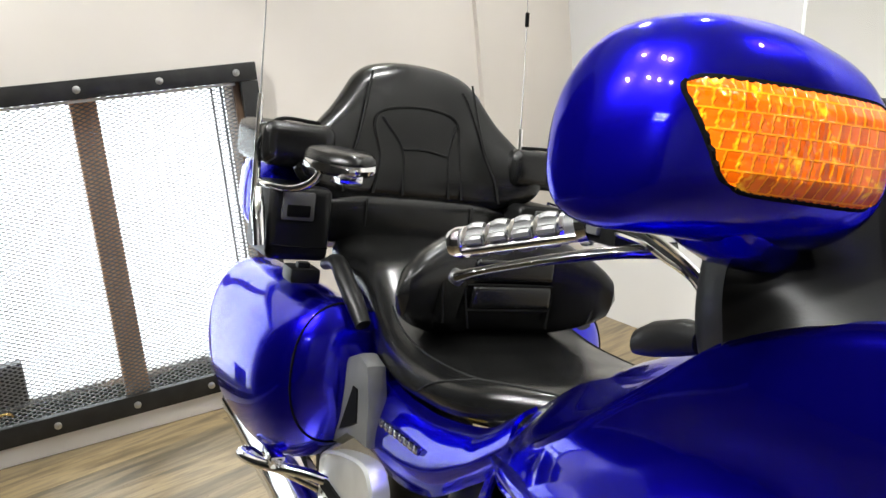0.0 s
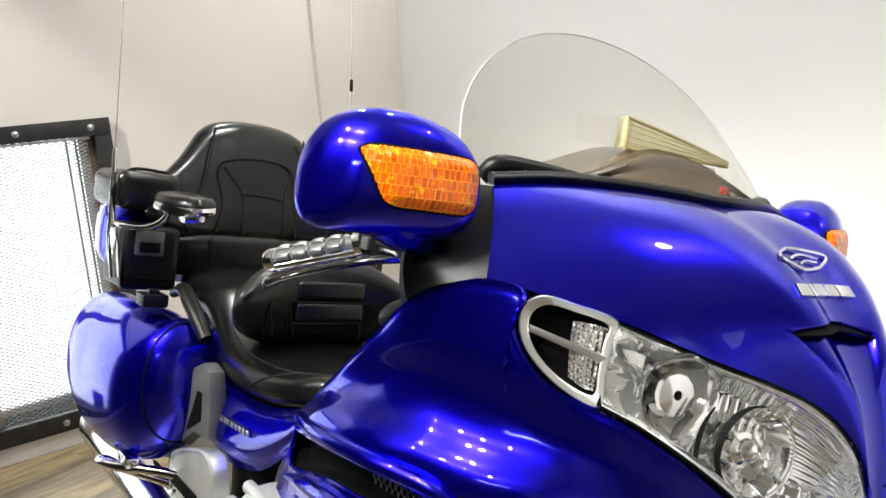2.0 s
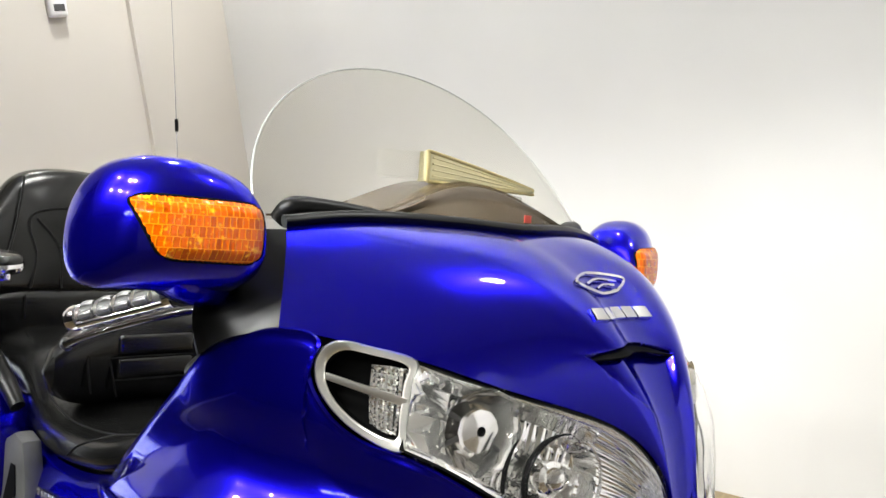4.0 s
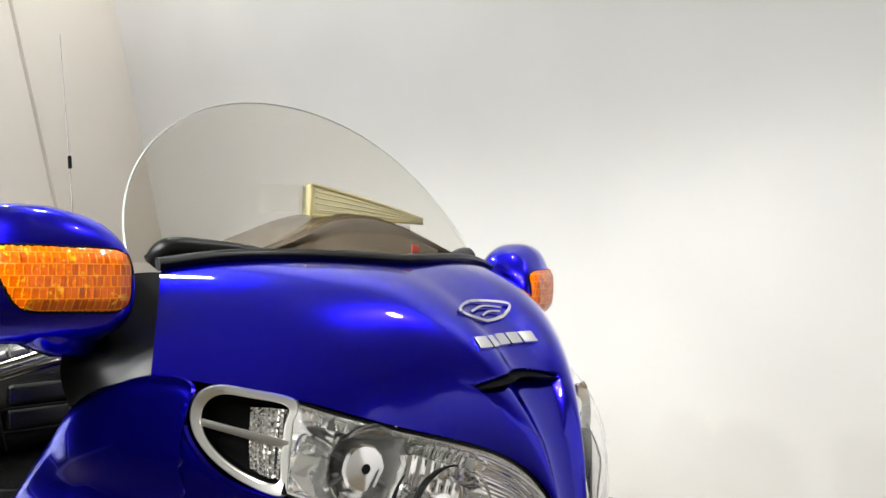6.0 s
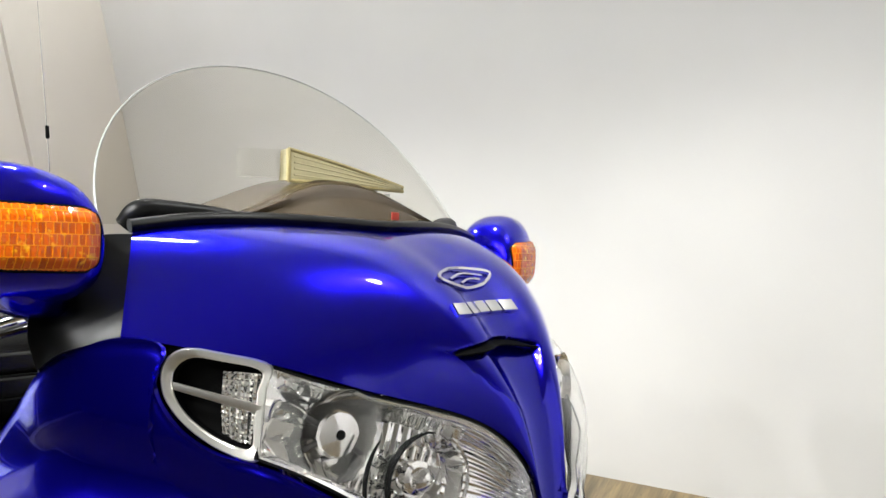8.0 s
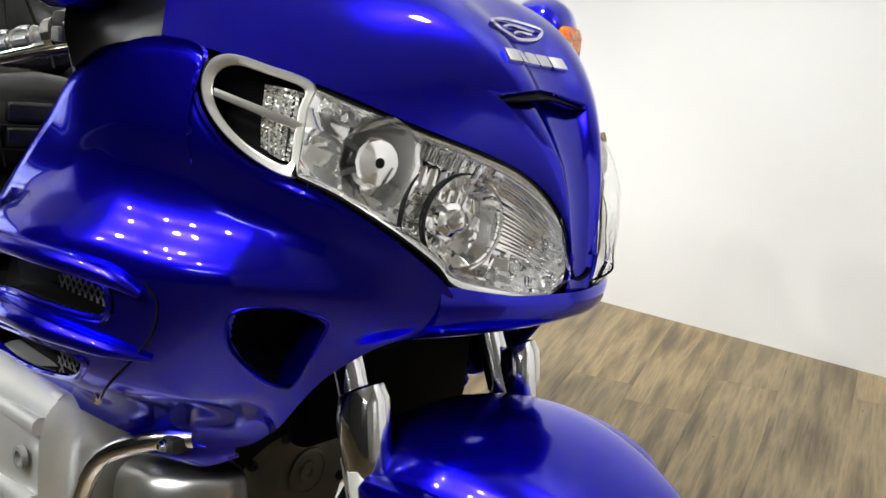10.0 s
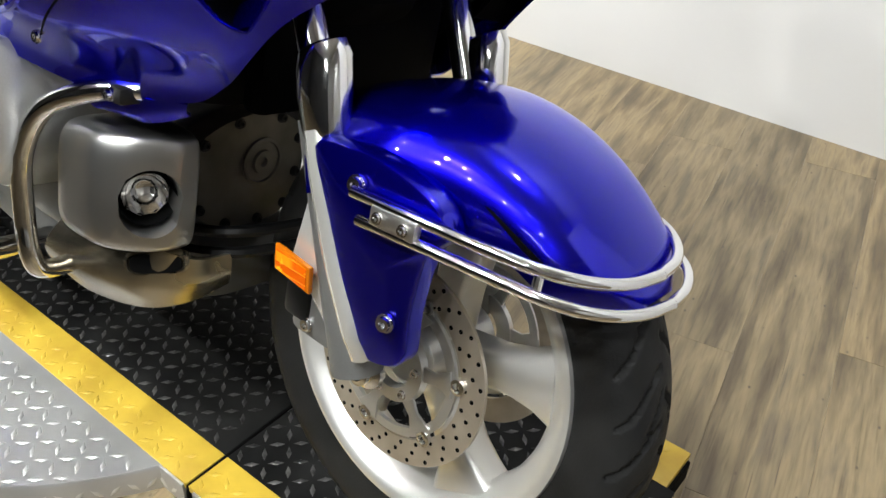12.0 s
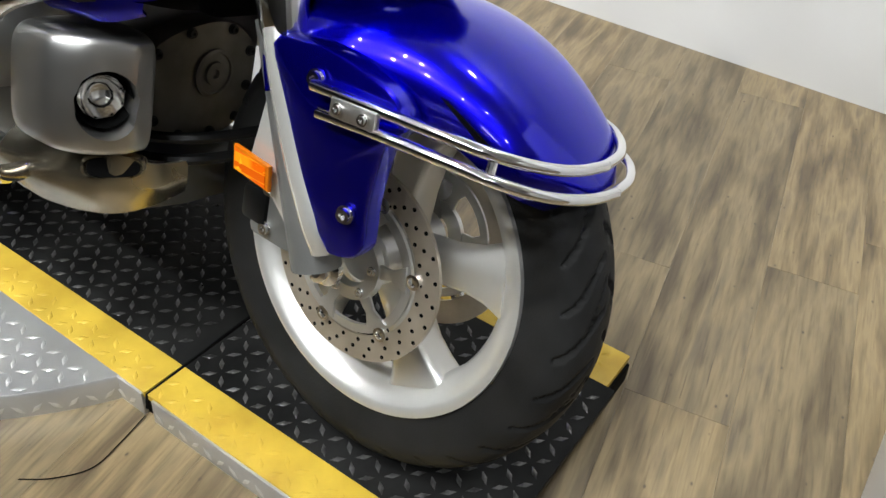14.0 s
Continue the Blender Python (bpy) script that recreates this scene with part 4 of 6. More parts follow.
def build_cowl():
    us = np.concatenate([np.linspace(0, 0.5, 24)[:-1], np.linspace(0.5, 1, 130)])
    ts = np.concatenate([np.linspace(0, 0.3, 14)[:-1], np.linspace(0.3, 0.78, 110), np.linspace(0.78, 1, 12)[1:]])
    half = np.array([[cowl_point(u, t) for t in ts] for u in us])
    full = np.concatenate([half, mirrored(half[-2::-1], -1)])
    # the beak: a vee under the air slot that starts deep and runs out flush at its tip
    z = full[..., 2]
    rise = np.clip((z - 0.932) / 0.070, 0, 1.3)
    y = full[..., 1] + 0.027 - 0.022 * (1 - np.minimum(rise, 1))
    side = np.clip((0.020 + 0.054 * rise**0.75 - np.abs(y)) / 0.007, 0, 1)
    side = side * side * (3 - 2 * side)
    below = np.clip((1.0105 - 0.010 * (y / 0.072) ** 2 - z) / 0.002, 0, 1)
    deep = 0.011 * np.clip(rise, 0, 1) ** 1.1 * side * below
    full = full - deep[..., None] * np.array((0.75, 0, 0.62))
    part("upper_cowl", sheet("upper_cowl", full, M_BLUE, 0.004), bike, "glossy metallic blue front cowl")
    # the dark mouth of the slot, under the hood's edge
    strip = []
    for k in np.linspace(-1, 1, 41):
        zc, h = 1.0065 - 0.0105 * k * k, 0.0052 * (1 - abs(k) ** 5) + 0.0004
        strip.append([cowl_at(0.071 * k - 0.027, zc + e * h, -0.004 - 0.0035 * e) for e in (-1, -0.5, 0, 0.5, 1)])
    part("air_slot", sheet("air_slot", np.array(strip), M_GAP, 0.002), bike, "black air slot")
    # wing badge and maker's mark as plain shapes
    on = lambda y, z, off=0.003: cowl_at(y, z, off)
    ol = [on(y, z) for y, z in ((-0.062, 1.072), (-0.03, 1.079), (0.0, 1.0815), (0.045, 1.077), (0.024, 1.065), (-0.012, 1.060), (-0.03, 1.062))]
    part("badge", joined("badge", [tube("badge", ol, 0.0022, M_CHROME, 8, 48, closed=True), tube("badge", [on(-0.04, 1.070), on(-0.005, 1.075), on(0.03, 1.073)], 0.0018, M_CHROME, 8, 10),
                                   tube("badge", [on(-0.022, 1.065), on(0.0, 1.069), on(0.02, 1.069)], 0.0016, M_CHROME, 8, 10)]), bike, "chrome wing-shaped badge")
    for k in range(5):
        y0 = -0.079 + 0.0245 * k
        o = [on(y0, 1.0455, 0.0), on(y0 + 0.021, 1.0455, 0.0), on(y0 + 0.021, 1.034, 0.0), on(y0, 1.034, 0.0)]
        part("maker_mark", slab("maker_mark", o, (0.75, 0, 0.66), 0.005, M_CHROME, 0.001), bike, "raised chrome bar of the maker's mark")
    # the seam across the nose
    for s in SIDES:
        q = [cowl_point(u, 0.95) for u in np.linspace(0.87, 1.0, 8)]
        part("nose_seam", tube("nose_seam", mirrored([p + (0.002, 0, 0.001) for p in q], s), 0.0018, M_GAP, 6, 10), bike)
    # chin below the headlights
    rows = []
    for k in np.linspace(-1, 1, 25):
        y = 0.165 * k
        top = (0.052 - 1.55 * y * y - 0.3 * abs(y) ** 1.5, y, 0.806 + 0.14 * max(0, abs(y) - 0.1))
        rows.append([top, (top[0] + 0.003, y, 0.793), (top[0] - 0.008, y, 0.775 - 0.05 * abs(y)), (top[0] - 0.05, y, 0.762 - 0.1 * abs(y)), (top[0] - 0.12, y, 0.758 - 0.12 * abs(y))])
    part("chin", sheet("chin", surface(rows, 60, 20), M_BLUE, 0.003), bike, "blue lower lip of the cowl")
    for s in SIDES:
        build_headlight(s)
        build_vent(s)
        build_side_cowl(s)


def build_headlight(s):
    top, low = cr(HL_TOP, 40), cr(HL_LOW, 40)
    out = np.array((0.62, -0.62, 0.1))
    lens = np.array([[top[i] * (1 - t) + low[i] * t + out * 0.022 * 4 * t * (1 - t) for t in np.linspace(0, 1, 18)] for i in range(40)])
    lamp = part("headlight", None, bike)
    part("lens", sheet("lens", mirrored(lens, s), M_GLASS, 0.0025), lamp, "clear plastic headlight lens").visible_shadow = False
    # mirrored housing: upright ribs between the lamps, level flutes towards the nose, cut facets below them
    nu, nv = 170, 90
    top, low = cr(HL_TOP, nu), cr(HL_LOW, nu)
    rnd = random.Random(11)
    tilt = {}
    back = np.zeros((nu, nv, 3))
    for i in range(nu):
        u = i / (nu - 1)
        for j in range(nv):
            t = j / (nv - 1)
            deep = 0.046 * min(1, (4.5 * t) ** 0.6, (4.5 * (1 - t)) ** 0.6) * min(1, 8 * u, 6 * (1 - u))
            bump = 0.0
            if u > 0.56 and t < 0.62:
                bump = 0.0016 * abs(((t * 15) % 1) * 2 - 1)
            elif 0.26 < u < 0.48 and t < 0.5:
                bump = 0.0030 * abs(((u * 34) % 1) * 2 - 1)
            elif u > 0.30:
                ci, cj = (i + (j // 10) * 5) // 11, j // 10
                if (ci, cj) not in tilt:
                    tilt[ci, cj] = (rnd.uniform(-1, 1), rnd.uniform(-1, 1))
                p, q = tilt[ci, cj]
                bump = 0.0034 * (p * (((i + (j // 10) * 5) % 11) / 5 - 1) + q * ((j % 10) / 4.5 - 1))
            back[i, j] = top[i] * (1 - t) + low[i] * t - out * (deep - bump * (deep > 0.015)) - np.array((0.002, 0, 0))
    part("reflector_housing", sheet("reflector_housing", mirrored(back, s), M_REFLECTOR), lamp, "faceted mirrored reflector housing")
    a = np.array((0.955, -0.29 * s, 0.03))
    a /= np.linalg.norm(a)
    u = np.cross(a, UP)
    u /= np.linalg.norm(u)
    v = np.cross(u, a)
    # low beam: a smooth bowl with a round bright shield over the bulb
    c = mirrored(LOW_BEAM, s)
    bowl = part("low_beam", dish("low_beam", c, a, [(0.012, -0.030), (0.022, -0.024), (0.032, -0.012), (0.040, 0.002), (0.045, 0.014)], M_REFLECTOR, 14), lamp)
    part("bulb_shield", dish("bulb_shield", c, a, [(0.012, -0.028), (0.019, -0.014), (0.0225, -0.002), (0.0235, 0.004), (0.0215, 0.0075), (0.012, 0.0095), (0.0052, 0.010), (0.0045, 0.008)], M_CAP, 12), bowl, "round bright bulb shield")
    part("shield_hole", dish("shield_hole", c + a * 0.0085, a, [(0.0048, 0.0), (0.0048, 0.001), (0.0002, 0.001)], M_GAP, 14), bowl)
    for ang in (2.6, 3.5, 5.6):
        d = u * math.cos(ang) * -s + v * math.sin(ang)
        part("shield_stay", tube("shield_stay", [c + d * 0.018 - a * 0.004, c + d * 0.037 - a * 0.003], 0.003, M_GREYPLASTIC, 8, 4), bowl)
    # high beam: a deeper bowl, a stepped bulb shield, and a black ring on its nose side
    c = mirrored(HIGH_BEAM, s)
    bowl = part("high_beam", dish("high_beam", c, a, [(0.012, -0.032), (0.022, -0.028), (0.032, -0.018), (0.040, -0.004), (0.0455, 0.008)], M_REFLECTOR, 20), lamp)
    part("bulb_shield", dish("bulb_shield", c, a, [(0.017, -0.026), (0.0175, -0.008), (0.012, -0.006), (0.0115, 0.004), (0.006, 0.008), (0.001, 0.009)], M_REFLECTOR, 30), bowl)
    # the wider second arc is a dark reflection modelled as a solid piece
    for r, t0, t1, w, lift in ((0.049, -1.45, 1.7, 0.0050, 0.012), (0.072, -0.75, 0.70, 0.0036, 0.008)):
        arc = [c + a * lift + u * r * math.cos(t) * s + v * r * math.sin(t) for t in np.linspace(t0, t1, 18)]
        part("ring_and_reflection", tube("ring_and_reflection", arc, [0.001, w * 0.8, w, w, 0.0015], M_GAP, 8, 48, flat=0.5), lamp, "black arc for the headlight's ring and its dark reflection")
    arc = [c + a * 0.010 + u * 0.049 * math.cos(t) * s + v * 0.049 * math.sin(t) for t in np.linspace(2.2, 4.4, 12)]
    part("bright_ring", tube("bright_ring", arc, 0.002, M_CAP, 8, 30), lamp)
    # bright inner border and the thin outer rim
    top, low = cr(HL_TOP, 40), cr(HL_LOW, 40)
    for edge, other, nm in ((top, low, "upper_border"), (low, top, "lower_border")):
        band = np.array([[edge[i] * (1 - k) + other[i] * k - out * d for k, d in ((0.01, 0.001), (0.04, 0.003), (0.075, 0.009))] for i in range(40)])
        part(nm, sheet(nm, mirrored(band, s), M_CAP), lamp, "bright border inside the lens")
    for edge, nm in ((top, "upper_rim"), (low, "lower_rim")):
        part(nm, tube(nm, mirrored(edge - out * 0.0012, s), 0.0016, M_GAP, 8, 44), lamp)
    gap = [p - out * 0.001 + np.array((-0.002, -0.002, 0)) for p in (HL_TOP[0], (-0.112, -0.262, 0.95), HL_LOW[0])]
    part("lens_gap", tube("lens_gap", mirrored(gap, s), 0.003, M_GAP, 8, 20), lamp)


def build_vent(s):
    vent = part("cowl_vent", None, bike, "chrome-framed cowl vent beside the headlight")
    o = np.array([(-0.118, -0.252, 0.991), (-0.142, -0.288, 1.003), (-0.160, -0.316, 1.008), (-0.172, -0.330, 0.994), (-0.170, -0.331, 0.968), (-0.156, -0.32, 0.942), (-0.134, -0.299, 0.919), (-0.108, -0.275, 0.907), (-0.110, -0.268, 0.935), (-0.115, -0.259, 0.968)])
    ol = cr(mirrored(o, s), 72, True)
    cen = ol.mean(0)
    up = np.array((0.66, -0.66 * s, 0.1))
    inn = -up

    def band(outer, inner):
        """A flat frame with rounded edges between two loops."""
        return loft("frame", [outer - up * 0.006, outer + up * 0.0005, outer + (inner - outer) * 0.15 + up * 0.0032, outer + (inner - outer) * 0.8 + up * 0.0028, inner + up * 0.001, inner - up * 0.009], M_ALU_BRIGHT, cap=False)

    inner = cen + (ol - cen) * 0.83
    part("frame", band(cen + (ol - cen) * 1.035, inner), vent, "satin chrome vent frame")
    part("recess", loft("recess", [inner - up * 0.004, cen + (inner - cen) * 0.97 + inn * 0.022, cen + (inner - cen) * 0.1 + inn * 0.024], M_GAP, cap="end"), vent)
    # flat bar across the middle
    a, b = mirrored((-0.167, -0.324, 0.975), s), mirrored((-0.114, -0.264, 0.951), s)
    w = np.array((0.012, 0.0, 0.086)) * 0.042
    q = [a - w, b - w * 1.25, b + w * 1.25, a + w]
    part("divider", slab("divider", q, up, 0.0045, M_ALU_BRIGHT, 0.0015), vent, "satin chrome divider")
    # clear marker lamp at the headlight's end
    g = [[(-0.119, -0.258, 0.982), (-0.115, -0.264, 0.948), (-0.113, -0.272, 0.918)], [(-0.130, -0.275, 0.985), (-0.127, -0.281, 0.95), (-0.122, -0.284, 0.921)], [(-0.142, -0.288, 0.986), (-0.139, -0.292, 0.955), (-0.133, -0.295, 0.930)]]
    d = surface(mirrored(g, s), 15, 27)
    d[::2, ::2] += (0.002, -0.002 * s, 0)
    d[1::4, 1::4] += (-0.002, 0.002 * s, 0.001)
    part("marker_reflector", sheet("marker_reflector", d + np.array((-0.006, 0.006 * s, 0)), M_REFLECTOR), vent, "mirrored marker lamp")


SIDE_TOP = [(-0.72, -0.295, 0.62), (-0.675, -0.30, 0.70), (-0.612, -0.312, 0.782), (-0.53, -0.345, 0.825), (-0.45, -0.358, 0.88), (-0.372, -0.368, 0.936), (-0.303, -0.378, 0.983), (-0.25, -0.375, 1.005), (-0.205, -0.356, 1.018), (-0.173, -0.334, 1.011),
            (-0.178, -0.338, 0.973), (-0.160, -0.326, 0.938), (-0.136, -0.303, 0.914), (-0.106, -0.277, 0.902), (-0.070, -0.253, 0.886), (-0.034, -0.215, 0.858), (-0.010, -0.175, 0.827), (0.0, -0.155, 0.806)]
SIDE_LOW = [(-0.70, -0.29, 0.60), (-0.66, -0.295, 0.605), (-0.60, -0.30, 0.60), (-0.53, -0.305, 0.594), (-0.45, -0.302, 0.588), (-0.40, -0.295, 0.583), (-0.34, -0.284, 0.579), (-0.30, -0.266, 0.577), (-0.265, -0.243, 0.577), (-0.24, -0.226, 0.581),
            (-0.215, -0.213, 0.59), (-0.19, -0.207, 0.61), (-0.165, -0.21, 0.63), (-0.14, -0.205, 0.662), (-0.11, -0.195, 0.70), (-0.075, -0.178, 0.733), (-0.045, -0.168, 0.752), (-0.010, -0.16, 0.768)]
LOUVER_1 = [(-0.655, 0.74), (-0.56, 0.765), (-0.42, 0.786), (-0.34, 0.795), (-0.27, 0.794), (-0.242, 0.788), (-0.234, 0.776), (-0.246, 0.751), (-0.31, 0.752), (-0.40, 0.745), (-0.50, 0.719), (-0.65, 0.682)]
LOUVER_2 = [(-0.63, 0.637), (-0.48, 0.677), (-0.37, 0.70), (-0.29, 0.700), (-0.295, 0.684), (-0.33, 0.662), (-0.42, 0.634), (-0.52, 0.611), (-0.62, 0.604)]
SCOOP = [(-0.146, 0.760), (-0.134, 0.777), (-0.112, 0.783), (-0.094, 0.777), (-0.088, 0.767), (-0.099, 0.747), (-0.117, 0.715), (-0.132, 0.693), (-0.141, 0.684), (-0.151, 0.694), (-0.155, 0.728)]


def side_surface():
    """One smooth skin through both edges, stiff in between, with a shelf that runs along the flank."""
    te, be = cr(SIDE_TOP, 110), cr(SIDE_LOW, 110)
    mid = np.array([(-0.60, -0.328, 0.70), (-0.50, -0.352, 0.75), (-0.45, -0.345, 0.67), (-0.38, -0.375, 0.80), (-0.32, -0.372, 0.70), (-0.29, -0.372, 0.87), (-0.24, -0.352, 0.80), (-0.22, -0.315, 0.68), (-0.15, -0.29, 0.75), (-0.13, -0.295, 0.83), (-0.07, -0.228, 0.80)])
    ctl = np.concatenate([te[::8], be[::8], mid])

    def kernel(p, q):
        d = ((p[:, None, :] - q[None, :, :]) ** 2).sum(2)
        return d * np.log(d + 1e-9)

    xz = ctl[:, (0, 2)]
    n = len(xz)
    lam = np.concatenate([np.full(n - len(mid), 1e-4), np.full(len(mid), 6e-3)])
    one = np.concatenate([np.ones((n, 1)), xz], axis=1)
    big = np.block([[kernel(xz, xz) + np.diag(lam), one], [one.T, np.zeros((3, 3))]])
    sol = np.linalg.solve(big, np.concatenate([ctl[:, 1], np.zeros(3)]))
    nu, nv = 190, 120
    te, be = cr(SIDE_TOP, nu), cr(SIDE_LOW, nu)
    t = np.linspace(0, 1, nv)[None, :, None]
    g = te[:, None] * (1 - t) + be[:, None] * t
    flat = g[..., (0, 2)].reshape(-1, 2)
    y = (kernel(flat, xz) @ sol[:n] + sol[n] + flat @ sol[n + 1:]).reshape(nu, nv)
    edge = np.minimum(1, np.minimum(t[..., 0] * 30, (1 - t[..., 0]) * 5))
    blend = edge * edge * (3 - 2 * edge)
    g[..., 1] = g[..., 1] * (1 - blend) + y * blend
    x, z = g[..., 0], g[..., 2]
    # the shoulder: a soft roll outwards that runs the length of the flank, hollow above and upright below
    line = np.interp(x, (-0.70, -0.52, -0.36, -0.255, -0.135, -0.07, -0.02), (0.775, 0.824, 0.840, 0.841, 0.826, 0.803, 0.78))
    run = np.clip((-0.03 - x) / 0.10, 0, 1) ** 1.2 * np.clip((x + 0.72) / 0.12, 0, 1)
    fall = np.clip((z - 0.60) / 0.2, 0, 1)
    roll = 0.030 / (1 + np.exp(-(line - z) / 0.0085)) * fall
    hollow = 0.012 * np.exp(-(((z - line - 0.05) / 0.036) ** 2))
    g[..., 1] -= run * (roll - hollow) * np.minimum(1, t[..., 0] * 5)
    return g


def surf_y(g, x, z):
    d = (g[..., 0] - x) ** 2 + (g[..., 2] - z) ** 2
    i, j = np.unravel_index(np.argmin(d), d.shape)
    return g[i, j, 1]


def outline(poly):
    return [(float(x), float(z)) for x, z in cr(np.array(poly), 48, True)]


def build_side_cowl(s):
    g = side_surface()
    cowl = part("side_cowl", pierced("side_cowl", mirrored(g, s), M_BLUE, 0.004 * s, [outline(LOUVER_1), outline(LOUVER_2), outline(SCOOP)], s), bike, "glossy metallic blue side cowl with louvers")
    for poly in (LOUVER_1, LOUVER_2):
        o = cr(np.array([(x, surf_y(g, x, z) + 0.001, z) for x, z in poly]), 40, True)
        c = o.mean(0)
        # recess walls coloured near-black for the shade inside the louver
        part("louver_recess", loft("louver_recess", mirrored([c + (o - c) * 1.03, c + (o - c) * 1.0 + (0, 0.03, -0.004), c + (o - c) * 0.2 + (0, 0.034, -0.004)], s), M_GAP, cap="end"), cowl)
        part("louver_edge", tube("louver_edge", mirrored(o, s), 0.0042, M_BLUE, 8, 80, closed=True), cowl)
        x0, x1 = (-0.37, -0.24) if poly is LOUVER_1 else (-0.42, -0.30)
        bits = []
        for k in range(-4, 16):
            for sg in (-1, 1):
                x = x0 + (x1 - x0) * k / 11
                zs = np.linspace(min(z for _, z in poly), max(z for _, z in poly), 12)
                pts = [(x + sg * (z - zs[0]) * 0.8, c[1] + 0.014, z) for z in zs if inside(poly, x + sg * (z - zs[0]) * 0.8, z) and x + sg * (z - zs[0]) * 0.8 > x0]
                if len(pts) > 1:
                    bits.append(tube("wire", mirrored([pts[0], pts[-1]], s), 0.0010, M_MESH, 5, 2))
        part("louver_mesh", joined("louver_mesh", bits), cowl, "grey wire mesh in the louver")
    for q, r in (([(-0.655, 0.755), (-0.56, 0.778), (-0.42, 0.798), (-0.305, 0.804), (-0.232, 0.798), (-0.200, 0.784)], [0.005, 0.009, 0.010, 0.011, 0.011, 0.004]),
                 ([(-0.655, 0.662), (-0.523, 0.698), (-0.40, 0.722), (-0.313, 0.728), (-0.251, 0.721), (-0.212, 0.713)], [0.005, 0.012, 0.014, 0.013, 0.010, 0.003])):
        line = [(x, surf_y(g, x, z) - 0.004, z) for x, z in q]
        part("louver_blade", tube("louver_blade", mirrored(line, s), r, M_BLUE, 14, 40), cowl)
    o = cr(np.array([(x, surf_y(g, x, z) + 0.001, z) for x, z in SCOOP]), 40, True)
    c = o.mean(0)
    # near-black skin puts the shade of the hollow into its colour
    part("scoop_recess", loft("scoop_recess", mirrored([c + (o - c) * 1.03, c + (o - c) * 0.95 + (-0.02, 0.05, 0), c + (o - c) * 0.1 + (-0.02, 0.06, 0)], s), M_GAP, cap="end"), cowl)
    rim = [(x, surf_y(g, x, z), z) for x, z in ((-0.118, 0.782), (-0.094, 0.777), (-0.089, 0.765), (-0.099, 0.747), (-0.117, 0.715), (-0.132, 0.694), (-0.141, 0.687))]
    gg = [[np.array(p) + (0.001, 0.001, 0) for p in rim], [np.array(p) + (-0.014, 0.0018, 0) for p in rim], [np.array(p) + (-0.028, 0.005, 0) for p in rim], [np.array(p) + (-0.038, 0.010, 0) for p in rim]]
    part("scoop_guide", sheet("scoop_guide", surface(mirrored(gg, s), 16, 30), M_BLUE), cowl, "blue guide inside the scoop")
    line = [(x, surf_y(g, x, z) - 0.0006, z) for x, z in ((-0.196, 0.795), (-0.19, 0.777), (-0.202, 0.745), (-0.225, 0.716), (-0.245, 0.696), (-0.28, 0.666), (-0.33, 0.634))]
    part("panel_seam", tube("panel_seam", mirrored(line, s), 0.0012, M_GAP, 6, 40), cowl)
    part("scoop_edge", tube("scoop_edge", mirrored(o, s), 0.0022, M_BLUE, 8, 60, closed=True), cowl)
    part("cowl_screw", joined("cowl_screw", [bolt(mirrored((-0.339, surf_y(g, -0.339, 0.629) - 0.002, 0.629), s), (0, -s, 0), 0.006, 0.004, M_CHROME)]), cowl)
    # near-black sheet added behind the shell, for the shade inside it
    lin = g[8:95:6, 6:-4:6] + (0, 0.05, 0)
    part("cowl_shade_sheet", sheet("cowl_shade_sheet", mirrored(lin, s), M_GAP), cowl)
    # black mirror mount between cowl and side panel
    m = [[(-0.303, -0.380, 0.983), (-0.30, -0.392, 1.02), (-0.30, -0.385, 1.06), (-0.305, -0.36, 1.10)],
         [(-0.252, -0.377, 1.004), (-0.262, -0.372, 1.03), (-0.28, -0.352, 1.07), (-0.292, -0.325, 1.112)],
         [(-0.200, -0.338, 1.018), (-0.219, -0.328, 1.045), (-0.245, -0.308, 1.080), (-0.272, -0.280, 1.113)]]
    part("mirror_mount", sheet("mirror_mount", surface(mirrored(m, s), 16, 20), M_PLASTIC, 0.004 * s), bike, "black plastic mirror mount")
    m = [[(-0.303, -0.382, 0.983), (-0.30, -0.394, 1.02), (-0.30, -0.387, 1.06), (-0.305, -0.36, 1.10)],
         [(-0.36, -0.33, 0.93), (-0.37, -0.34, 0.98), (-0.37, -0.34, 1.04), (-0.37, -0.32, 1.09)],
         [(-0.40, -0.22, 0.90), (-0.40, -0.23, 0.95), (-0.40, -0.23, 1.02), (-0.40, -0.22, 1.08)]]
    part("inner_panel", sheet("inner_panel", surface(mirrored(m, s), 16, 20), M_PLASTIC, 0.004), bike)


